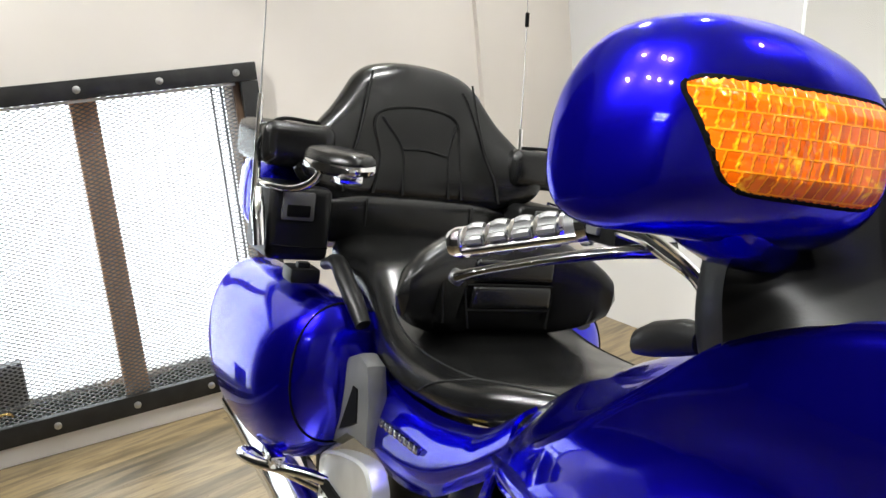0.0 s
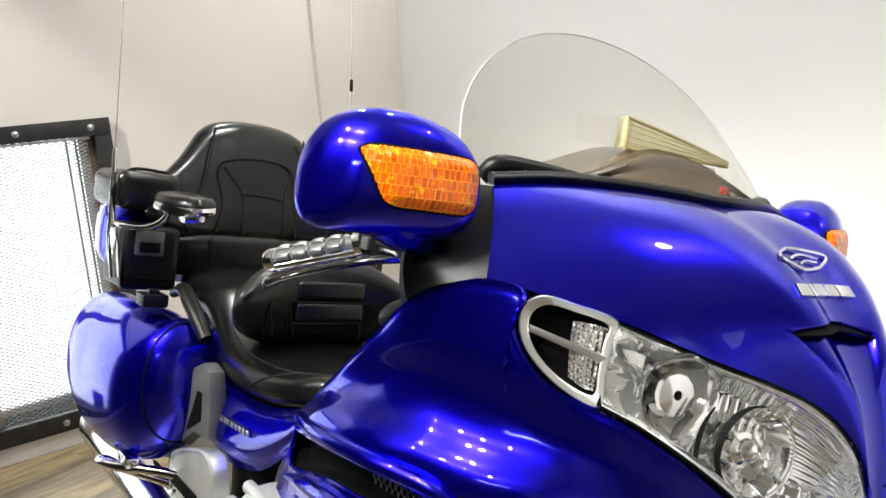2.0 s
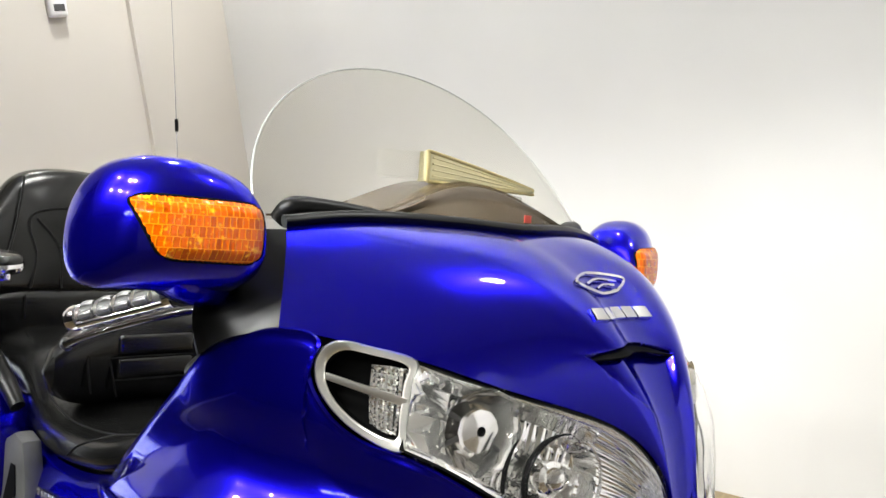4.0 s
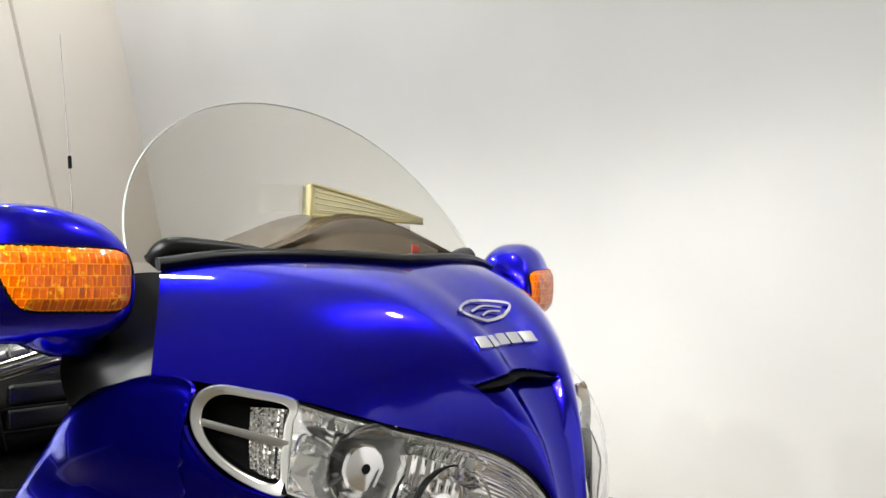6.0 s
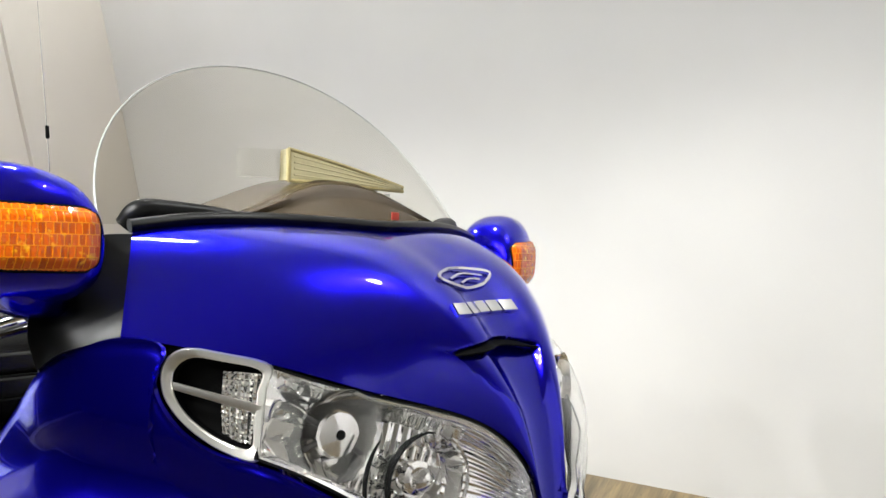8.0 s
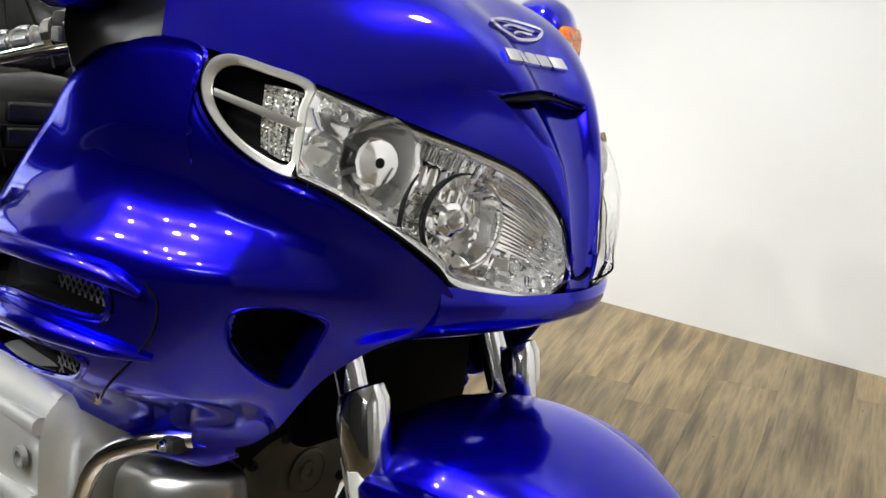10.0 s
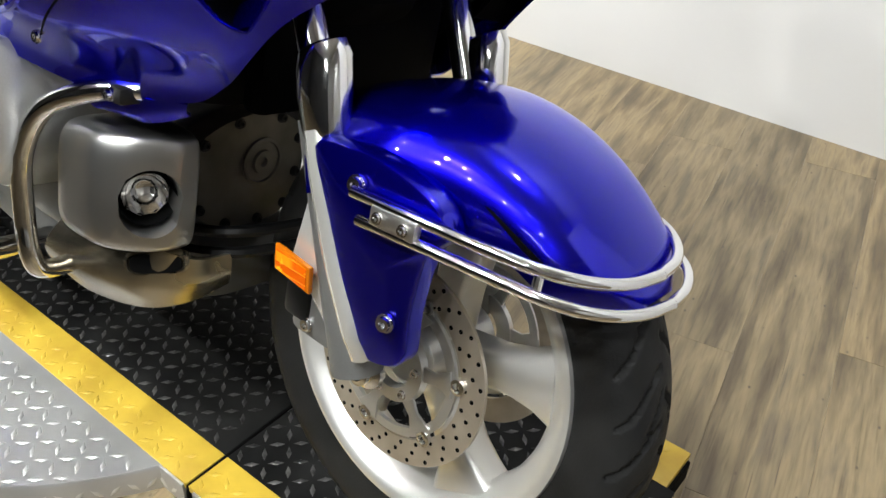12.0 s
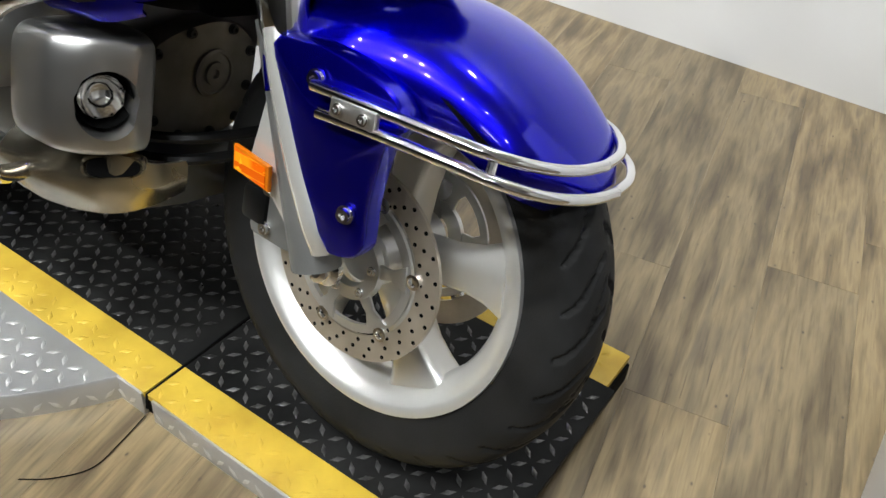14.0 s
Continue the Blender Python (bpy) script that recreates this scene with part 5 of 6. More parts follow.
def build_screen():
    rows = []
    for v in 1 - (1 - np.linspace(0, 1, 26)) ** 2:
        w = 0.308 * (1 - v**2.15) ** 0.5 + 0.003
        row = []
        for k in np.linspace(-1, 1, 17):
            y = w * k - 0.004 + 0.035 * v
            row.append((-0.215 - 0.215 * v - 0.03 * v * v - 1.0 * y * y * (1 - 0.35 * v), y, 1.128 + 0.232 * v))
        rows.append(row)
    part("windshield", sheet("windshield", surface(rows, 70, 48), M_SCREEN, 0.004), bike, "clear curved acrylic windshield").visible_shadow = False
    rim = [r[0] for r in rows] + [r[-1] for r in rows[::-1]]
    part("windshield_edge", tube("windshield_edge", rim, 0.0013, M_SCREEN_EDGE, 6, 160), bike)
    top = np.array(cr(U_EDGE, 24))
    full = np.concatenate([top, mirrored(top[-2::-1], -1)])
    part("screen_trim", tube("screen_trim", full + (-0.006, 0, 0.006), 0.0095, M_PLASTIC, 10, 80, flat=0.8), bike, "black rubber windshield trim")
    for s in SIDES:
        q = mirrored([(-0.318, -0.285, 1.125), (-0.306, -0.272, 1.141), (-0.29, -0.235, 1.142), (-0.268, -0.19, 1.138), (-0.25, -0.16, 1.135)], s)
        part("trim_end", tube("trim_end", q, [0.010, 0.013, 0.011, 0.009, 0.003], M_PLASTIC, 12, 24), bike)
    # dark dash cover seen through the screen
    rows = []
    for k in np.linspace(-1, 1, 21):
        y = 0.235 * k
        h = 0.058 * (0.5 + 0.5 * math.cos(math.pi * k)) + 0.004
        x = -0.212 - 1.0 * y * y
        rows.append([(x, y, 1.128), (x - 0.03 * h / 0.06, y, 1.128 + h * 0.6), (x - 0.055 * h / 0.06, y, 1.128 + h), (x - 0.14, y * 0.98, 1.128 + h * 1.05)])
    part("dash_cover", sheet("dash_cover", surface(rows, 50, 14) + np.array((-0.012, 0, 0)), M_DASH, 0.003), bike, "dark brown dash cover")
    vent = part("screen_vent", None, bike, "clear yellowed windshield vent")
    along = lambda k: -0.080 + 0.192 * k
    x_at = lambda y: -0.293 - 0.25 * (y + 0.08) ** 2 + 0.165 * (y + 0.08)
    top_z = lambda k: 1.2265 - 0.030 * k - 0.006 * k * k
    low_z = lambda k: 1.1870 - 0.002 * k
    rows = [[(x_at(along(k)) + dx, along(k), z) for dx, z in ((-0.012, low_z(k)), (0.004, low_z(k) + 0.001), (0.006, (low_z(k) + top_z(k)) / 2), (0.003, top_z(k) - 0.001), (-0.010, top_z(k)))] for k in np.linspace(0, 1, 18)]
    part("vent_shell", loft("vent_shell", rows, M_YELLOWED), vent, "yellowed clear plastic")
    for e in (0.2, 0.4, 0.6, 0.8):
        q = [(x_at(along(k)) + 0.0065, along(k), low_z(k) * (1 - e) + top_z(k) * e) for k in np.linspace(0.04, 0.97, 10)]
        part("vent_slat", tube("vent_slat", q, 0.0013, M_YELLOWED, 6, 16), vent)
    for e, z0 in ((0.0, top_z), (1.0, low_z)):
        q = [(x_at(along(k)) + 0.005, along(k), z0(k)) for k in np.linspace(0, 1, 12)]
        part("vent_bead", tube("vent_bead", q, 0.0024, M_VENTEDGE, 8, 20), vent, "amber-tinted bead of the vent")
    q = [(x_at(-0.08) + 0.005, -0.080, 1.1870), (x_at(-0.08) + 0.007, -0.081, 1.207), (x_at(-0.08) + 0.005, -0.080, 1.2265)]
    part("vent_bead", tube("vent_bead", q, 0.003, M_VENTEDGE, 8, 10), vent)
    rows = [[(-0.296 - 0.9 * (-y - 0.08) + dx, y, z) for dx, z in ((-0.010, 1.190), (0.003, 1.191), (0.004, 1.2255), (-0.010, 1.2265))] for y in np.linspace(-0.118, -0.082, 6)]
    part("vent_end", loft("vent_end", rows, M_VENTCLEAR), vent, "clear end of the vent")
    part("vent_knob", joined("vent_knob", [box("k", (-0.282, 0.035, 1.170), (-0.268, 0.062, 1.181), M_VENTCLEAR, 0.003), box("k", (-0.280, 0.066, 1.172), (-0.268, 0.090, 1.180), M_ALU, 0.002),
                                           tube("k", [(-0.270, 0.04, 1.172), (-0.268, 0.06, 1.180), (-0.270, 0.085, 1.172)], 0.0022, M_CHROME, 8, 12)]), vent, "small clear hinge with a chrome pin")
    part("screen_sticker", box("screen_sticker", (-0.2185, 0.035, 1.142), (-0.217, 0.049, 1.152), M_STICKER, 0.0005), bike, "small red and white sticker")


MIR = [(-0.51, -0.33, 0.006, 0.0082, 1.0905), (-0.508, -0.328, 0.02, 0.0247, 1.0925), (-0.502, -0.324, 0.034, 0.0422, 1.0975), (-0.492, -0.318, 0.045, 0.0546, 1.1045), (-0.478, -0.312, 0.053, 0.0613, 1.1105), (-0.459, -0.304, 0.058, 0.0649, 1.114),
       (-0.439, -0.296, 0.059, 0.0659, 1.114), (-0.414, -0.287, 0.059, 0.0649, 1.1125), (-0.384, -0.277, 0.056, 0.0597, 1.1075), (-0.369, -0.271, 0.051, 0.0494, 1.1045), (-0.36, -0.268, 0.042, 0.0371, 1.1015), (-0.356, -0.268, 0.028, 0.0206, 1.1005)]


def build_mirrors():
    pw = 2.5
    prof = cr(np.array(MIR), 64)

    def face(y, z):
        k = np.argmin(abs(prof[:, 0] - y))
        _, cx, rx, rz, cz = prof[k]
        d = min(0.999, abs(z - cz) / rz)
        return cx + rx * (1 - d**pw) ** (1 / pw)

    for s in SIDES:
        mirror = part("mirror", loft("mirror", mirrored([ring((cx, y, cz), FW, UP, rx, rz, 48, pw) for y, cx, rx, rz, cz in prof], s), M_BLUE), bike, "blue mirror housing with amber turn signal")
        a, b, c, d = (-0.488, 1.141), (-0.367, 1.137), (-0.369, 1.079), (-0.460, 1.081)
        grid = []
        for u in np.linspace(0, 1, 60):
            row = []
            for t in np.linspace(0, 1, 36):
                y = (a[0] * (1 - u) + b[0] * u) * (1 - t) + (d[0] * (1 - u) + c[0] * u) * t
                z = (a[1] * (1 - u) + b[1] * u) * (1 - t) + (d[1] * (1 - u) + c[1] * u) * t
                pull = 0.14 * abs(2 * u - 1) ** 7 * abs(2 * t - 1) ** 7
                y, z = y + (-0.43 - y) * pull, z + (1.11 - z) * pull
                edge = min(1, 9 * u, 9 * (1 - u), 6 * t, 6 * (1 - t))
                row.append((face(y, z) + 0.001 + 0.004 * edge, y, z))
            grid.append(row)
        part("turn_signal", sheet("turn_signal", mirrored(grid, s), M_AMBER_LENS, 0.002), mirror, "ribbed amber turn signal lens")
        g = np.array(grid)
        rim = np.concatenate([g[:, 0], g[-1, 1:], g[-2::-1, -1], g[0, -2:0:-1]])
        part("lens_gasket", tube("lens_gasket", mirrored(rim - (0.002, 0, 0), s), 0.0022, M_GAP, 6, 130, closed=True), mirror)
        part("mirror_glass", box("mirror_glass", (-0.366, -0.475, 1.075), (-0.350, -0.385, 1.145), M_CHROME, 0.003, Matrix.Diagonal((1, s, 1, 1))), mirror)
        # the foot that reaches down to the black mount
        foot = [ring((x, y, z), FW, RT, rx, ry, 28, 2.6) for x, y, z, rx, ry in ((-0.292, -0.415, 1.085, 0.042, 0.040), (-0.292, -0.408, 1.056, 0.040, 0.040), (-0.294, -0.396, 1.044, 0.034, 0.034), (-0.296, -0.385, 1.034, 0.024, 0.022))]
        part("mirror_foot", loft("mirror_foot", mirrored(foot, s), M_BLUE), mirror)
        if s < 0:
            mirror.matrix_basis = Matrix.Translation((-0.02, -0.017, -0.026)) @ pose(-0.29, 0.42, 1.1) @ Matrix.Diagonal((1.1, 1.1, 1.14, 1)) @ pose(0.29, -0.42, -1.1)


build_front_wheel()
build_fender()
build_fork()
build_cowl()
build_screen()
build_mirrors()


# seats, trunk and bags
def cushion(name, c, rx, ry, rz, power=2.6, tilt=0, mat=None, nose=None, label=""):
    """A stuffed pad: superellipse rings along y."""
    rings = []
    for t in np.linspace(-1, 1, 25):
        k = max(0.02, (1 - abs(t) ** power) ** (1 / power))
        rings.append(ring((0, ry * t, 0), FW, UP, rx * k, rz * k, 28, power))
    m = np.array(pose(*c, 0, tilt, 0))
    r = np.asarray(rings) @ m[:3, :3].T + m[:3, 3]
    return part(name, rear(loft(name, r, mat or M_LEATHER)), bike, label)


def stitch(points, r=0.0022, mat=None, n=40, name="seam"):
    return part(name, rear(tube(name, points, r, mat or M_SEAM, 6, n)), bike)


def build_seats():
    secs = [(-0.800, 0.05, 0.745, 0.715), (-0.815, 0.105, 0.765, 0.700), (-0.85, 0.15, 0.772, 0.682), (-0.92, 0.19, 0.765, 0.664), (-1.0, 0.212, 0.753, 0.648), (-1.1, 0.222, 0.748, 0.638), (-1.2, 0.225, 0.752, 0.632), (-1.3, 0.22, 0.775, 0.640),
            (-1.38, 0.212, 0.818, 0.67), (-1.46, 0.208, 0.852, 0.70), (-1.58, 0.21, 0.864, 0.74), (-1.68, 0.2, 0.866, 0.76)]
    rings = []
    for x, w, zt, zb in cr(np.array(secs), 56):
        base = ring((x, 0, (zt + zb) / 2), RT, UP, w, (zt - zb) / 2, 48, 2.7)
        base[:, 2] -= 0.008 * np.cos(np.clip(base[:, 1] / w, -1, 1) * math.pi / 2) * (base[:, 2] > (zt + zb) / 2)
        rings.append(base)
    part("seat", rear(loft("seat", rings, M_LEATHER)), bike, "two-level black vinyl seat")
    mid = lambda i: rings[i].mean(0)
    for k in (19, 5):
        stitch([mid(i) + (rings[i][k] - mid(i)) * 1.004 for i in range(7, 40, 3)], 0.0018, n=60)
        drop = [19, 20, 21, 22, 23, 24, 25] if k == 19 else [5, 4, 3, 2, 1, 0, 47]
        stitch([mid(19 + q) + (rings[19 + q][p] - mid(19 + q)) * 1.004 for q, p in enumerate(drop)], 0.0016, n=30)
    # rider backrest: a wide kidney pad with a sewn middle
    rings = []
    for t in np.linspace(-1, 1, 31):
        k = max(0.03, (1 - abs(t) ** 2.4) ** (1 / 2.4))
        h = 0.104 * k * (1 - 0.30 * max(0, abs(t) - 0.45))
        wrap = 0.075 * t * t
        rings.append(ring((-1.235 + wrap, 0.228 * t - 0.025, 0.846 - 0.018 * abs(t)), (0.97, 0, -0.2), (0.2, 0, 0.97), 0.05 * k + 0.004, h, 32, 2.5))
    part("rider_backrest", rear(loft("rider_backrest", rings, M_LEATHER)), bike, "black vinyl rider backrest")
    for pts in ([(-1.190, -0.115, 0.905), (-1.175, -0.12, 0.86), (-1.172, -0.11, 0.80), (-1.178, -0.10, 0.765)], [(-1.190, 0.10, 0.905), (-1.175, 0.075, 0.85), (-1.172, 0.065, 0.80), (-1.178, 0.065, 0.765)],
                [(-1.171, -0.115, 0.845), (-1.170, -0.02, 0.846), (-1.172, 0.07, 0.845)], [(-1.190, -0.105, 0.893), (-1.188, -0.02, 0.895), (-1.190, 0.095, 0.893)], [(-1.172, -0.11, 0.80), (-1.169, -0.02, 0.80), (-1.172, 0.065, 0.80)],
                [(-1.172, 0.15, 0.895), (-1.155, 0.16, 0.84), (-1.160, 0.15, 0.78)], [(-1.172, -0.16, 0.895), (-1.155, -0.17, 0.84), (-1.160, -0.16, 0.78)]):
        stitch(pts)
    # passenger backrest: narrow top, wide wings
    prof = [(0.935, 0.235, 0.05), (0.96, 0.29, 0.06), (1.0, 0.315, 0.064), (1.045, 0.30, 0.064), (1.09, 0.255, 0.064), (1.13, 0.215, 0.064), (1.17, 0.185, 0.062), (1.205, 0.16, 0.058), (1.232, 0.125, 0.05), (1.246, 0.08, 0.036), (1.252, 0.03, 0.012)]
    rings = []
    for z, w, d in cr(np.array(prof), 40):
        lean = -0.22 * (z - 0.93)
        rg = ring((-1.735 + lean, 0, z), RT, FW, w, d, 44, 2.6)
        rg[:, 0] += 0.9 * np.clip(np.abs(rg[:, 1]) - 0.1, 0, 1) ** 1.5
        rings.append(rg)
    part("passenger_backrest", rear(loft("passenger_backrest", rings, M_LEATHER)), bike, "black vinyl passenger backrest")
    f = lambda y, z: (-1.735 - 0.22 * (z - 0.93) + 0.064 + 0.9 * max(0, abs(y) - 0.1) ** 1.5 - 0.10 * y * y, y, z)
    for q in ([(-0.12, 0.95), (-0.105, 1.03), (-0.12, 1.10), (-0.10, 1.135), (-0.02, 1.15), (0.06, 1.145), (0.095, 1.12), (0.10, 1.05), (0.11, 0.95)], [(-0.045, 0.95), (-0.05, 1.05), (-0.10, 1.12)], [(0.075, 0.95), (0.07, 1.04), (0.09, 1.12)],
              [(-0.052, 1.052), (0.01, 1.054), (0.07, 1.045)], [(0.13, 1.22), (0.145, 1.14), (0.165, 1.06), (0.19, 1.0), (0.2, 0.95)], [(-0.13, 1.22), (-0.145, 1.14), (-0.165, 1.06), (-0.19, 1.0), (-0.2, 0.95)]):
        stitch([f(y, z) for y, z in q], 0.003)
    # sewn pads of the rider backrest
    for z0, z1 in ((0.850, 0.892), (0.802, 0.845)):
        part("backrest_pad", rear(box("backrest_pad", (-1.192, -0.104, z0), (-1.164, 0.064, z1), M_LEATHER, 0.011, segs=4)), bike)
    cushion("lumbar_pad", (-1.715, 0, 0.885), 0.05, 0.275, 0.062, 4, label="black vinyl lumbar pad")
    for y in (-0.135, 0.135):
        stitch([(-1.664, y, 0.935), (-1.661, y, 0.905), (-1.665, y, 0.875)])


def build_rear():
    # trunk with side pods
    rings = [ring((x, 0, z), RT, UP, w, h, 36, 4) for x, z, w, h in ((-1.86, 0.90, 0.28, 0.09), (-1.9, 0.90, 0.315, 0.115), (-2.05, 0.90, 0.33, 0.125), (-2.2, 0.90, 0.31, 0.12), (-2.3, 0.89, 0.28, 0.09), (-2.31, 0.89, 0.1, 0.05))]
    part("trunk", rear(loft("trunk", rings, M_BLUE)), bike, "blue rear trunk")
    for s in SIDES:
        S = Matrix.Diagonal((1, s, 1, 1))
        pod = part("speaker_pod", rear(box("speaker_pod", (-1.93, -0.385, 0.99), (-1.64, -0.225, 1.085), M_LEATHER, 0.03, S, 4)), bike, "black padded speaker pod")
        part("pod_strap", rear(tube("pod_strap", mirrored([(-1.675, -0.385, 1.0), (-1.675, -0.388, 1.04), (-1.675, -0.35, 1.087), (-1.675, -0.26, 1.088)], s), 0.004, M_SEAM, 6, 24)), pod)
        low = part("switch_pod", rear(box("switch_pod", (-1.80, -0.37, 0.80), (-1.60, -0.235, 0.955), M_PLASTIC, 0.018, S, 3)), bike, "black plastic pod with a switch")
        part("switch_frame", rear(box("switch_frame", (-1.603, -0.345, 0.885), (-1.594, -0.275, 0.945), M_GREYPLASTIC, 0.006, S)), low)
        part("switch", rear(box("switch", (-1.598, -0.335, 0.893), (-1.590, -0.285, 0.918), M_GAP, 0.003, S)), low)
        part("pod_seam", rear(tube("pod_seam", mirrored([(-1.6, -0.368, 0.832), (-1.597, -0.30, 0.83), (-1.6, -0.238, 0.83)], s), 0.0016, M_GAP, 6, 8)), low)
        # saddlebag
        secs = [(-1.335, -0.235, 0.04, 0.05, 0.645), (-1.345, -0.245, 0.07, 0.095, 0.64), (-1.38, -0.265, 0.098, 0.14, 0.625), (-1.46, -0.280, 0.115, 0.168, 0.597), (-1.58, -0.284, 0.124, 0.184, 0.580), (-1.75, -0.284, 0.126, 0.188, 0.569),
                (-1.90, -0.287, 0.122, 0.18, 0.567), (-2.0, -0.285, 0.11, 0.16, 0.575), (-2.04, -0.275, 0.055, 0.08, 0.575)]
        rings = mirrored([ring((x, y, z), RT, UP, ry, rz, 48, 2.25) for x, y, ry, rz, z in cr(np.array(secs), 48)], s)
        bag = part("saddlebag", rear(loft("saddlebag", rings, M_BLUE)), bike, "glossy blue saddlebag")
        i = 11
        part("bag_seam", rear(tube("bag_seam", (rings[i] - rings[i].mean(0)) * 1.003 + rings[i].mean(0), 0.0022, M_GAP, 6, 80, closed=True)), bag)
        part("bag_latch", rear(joined("bag_latch", [box("l", (-1.50, -0.36, 0.785), (-1.43, -0.30, 0.815), M_PLASTIC, 0.008, S), box("l", (-1.46, -0.345, 0.812), (-1.44, -0.32, 0.826), M_PLASTIC, 0.004, S)])), bag)
        # black grab rail that follows the seat
        part("grab_rail", rear(tube("grab_rail", mirrored([(-1.58, -0.245, 0.80), (-1.46, -0.26, 0.825), (-1.40, -0.262, 0.805), (-1.345, -0.257, 0.772), (-1.305, -0.25, 0.738)], s), [0.012, 0.017, 0.018, 0.018, 0.015], M_PLASTIC, 12, 30)), bike, "black grab rail")
        # side cover and its mark
        upper = [(-1.30, 0.662), (-1.2, 0.648), (-1.055, 0.655), (-0.92, 0.685), (-0.86, 0.712), (-0.78, 0.765)]
        lower = [(-1.26, 0.518), (-1.14, 0.512), (-1.0, 0.545), (-0.88, 0.615), (-0.82, 0.655), (-0.76, 0.695)]
        skin = [[(x0 * (1 - t) + x1 * t, y, z0 * (1 - t) + z1 * t) for t, y in ((0, -0.198), (0.12, -0.222), (0.4, -0.238), (0.75, -0.243), (1, -0.225))] for (x0, z0), (x1, z1) in zip(upper, lower)]
        cover = part("side_cover", rear(sheet("side_cover", surface(mirrored(skin, s), 50, 24), M_BLUE, 0.006 * s)), bike, "blue side cover under the seat")
        bits = []
        for k in range(8):
            x = -1.185 + 0.021 * k
            bits.append(box("m", (x, -0.2475, 0.594 + 0.0014 * k), (x + 0.016, -0.238, 0.606 + 0.0014 * k), M_CHROME, 0.001, S))
        part("model_mark", rear(joined("model_mark", bits)), cover, "raised chrome model mark")
        # grey bracket behind it
        ol = mirrored([(-1.285, -0.262, 0.692), (-1.235, -0.262, 0.682), (-1.21, -0.262, 0.62), (-1.20, -0.262, 0.545), (-1.30, -0.262, 0.535), (-1.44, -0.262, 0.45), (-1.53, -0.262, 0.42), (-1.46, -0.262, 0.53), (-1.40, -0.262, 0.62), (-1.335, -0.262, 0.672)], s)
        br = part("frame_cover", rear(slab("frame_cover", ol, (0, s, 0), 0.04, M_GREYPLASTIC, 0.01)), bike, "satin grey frame cover")
        ol = mirrored([(-1.285, -0.2635, 0.632), (-1.262, -0.2635, 0.632), (-1.25, -0.2635, 0.575), (-1.335, -0.2635, 0.532)], s)
        part("frame_opening", rear(slab("frame_opening", ol, (0, -s, 0), 0.001, M_GAP)), br)
        # folded passenger board
        o = [(-1.395, -0.262, 0.455), (-1.33, -0.262, 0.492), (-1.18, -0.262, 0.531), (-1.125, -0.262, 0.515), (-1.105, -0.262, 0.47), (-1.09, -0.262, 0.405), (-1.115, -0.262, 0.393), (-1.36, -0.262, 0.37), (-1.385, -0.262, 0.40)]
        ol = cr(mirrored(o, s), 50, True)
        c = ol.mean(0)
        board = part("passenger_board", rear(loft("passenger_board", [ol + (0, 0.02 * s, 0), ol + (0, -0.012 * s, 0), c + (ol - c) * 0.93 + (0, -0.016 * s, 0), c + (ol - c) * 0.9 + (0, -0.010 * s, 0), c + (ol - c) * 0.1 + (0, -0.010 * s, 0)], M_ALU)), bike, "cast aluminium passenger footboard")
        part("board_slot", rear(box("board_slot", (-1.37, -0.279, 0.405), (-1.20, -0.272, 0.43), M_GAP, 0.003, S)), board)
        for x in (-1.33, -1.26, -1.17):
            part("board_bolt", rear(bolt(mirrored((x, -0.277, 0.392), s), (0, -s, 0), 0.007, 0.007)), board)
        # chrome guard below the bag and the silencer
        part("bag_guard", rear(tube("bag_guard", mirrored([(-1.32, -0.25, 0.425), (-1.40, -0.30, 0.42), (-1.50, -0.365, 0.405), (-1.58, -0.385, 0.395), (-1.61, -0.36, 0.385), (-1.55, -0.33, 0.38), (-1.42, -0.28, 0.39), (-1.31, -0.24, 0.395)], s), 0.0115, M_CHROME, 12, 60)), bike, "chrome bag guard")
        part("bag_bracket", rear(box("bag_bracket", (-1.52, -0.36, 0.415), (-1.44, -0.33, 0.44), M_CHROME, 0.006, S)), bike)
        rings = mirrored([ring((x, -0.24, z), RT, UP, r, r, 20) for x, z, r in ((-0.75, 0.26, 0.045), (-1.2, 0.27, 0.05), (-1.6, 0.28, 0.06), (-2.2, 0.30, 0.065), (-2.25, 0.30, 0.05))], s)
        part("silencer", rear(loft("silencer", rings, M_CHROME)), bike, "chrome silencer")
        part("heel_lever", rear(tube("heel_lever", mirrored([(-1.30, -0.27, 0.36), (-1.2, -0.28, 0.33), (-1.08, -0.27, 0.30)], s), 0.016, M_CHROME, 10, 12)), bike)
        # armrest
        rings = mirrored([ring((-1.46, -0.278, 1.012 + z), (0.95, 0.25, -0.05), (-0.25, 0.95, 0.1), 0.098 * r, 0.052 * r, 36, 2.4) for z, r in ((0.0, 0.9), (0.008, 0.98), (0.014, 1.0), (0.022, 0.97), (0.030, 0.85), (0.033, 0.5))], s)
        arm = part("armrest", rear(loft("armrest", rings, M_LEATHER)), bike, "armrest with a black pad and chrome base")
        rings = mirrored([ring((-1.46, -0.278, 1.012 + z), (0.95, 0.25, -0.05), (-0.25, 0.95, 0.1), 0.1 * r, 0.054 * r, 36, 2.4) for z, r in ((0.012, 0.98), (0.004, 1.01), (-0.004, 0.98), (-0.010, 0.85), (-0.010, 0.3))], s)
        part("armrest_base", rear(loft("armrest_base", rings, M_CHROME)), arm, "chrome base")
        part("armrest_block", rear(box("armrest_block", (-1.44, -0.30, 0.982), (-1.375, -0.255, 1.004), M_CHROME, 0.005, S)), arm)
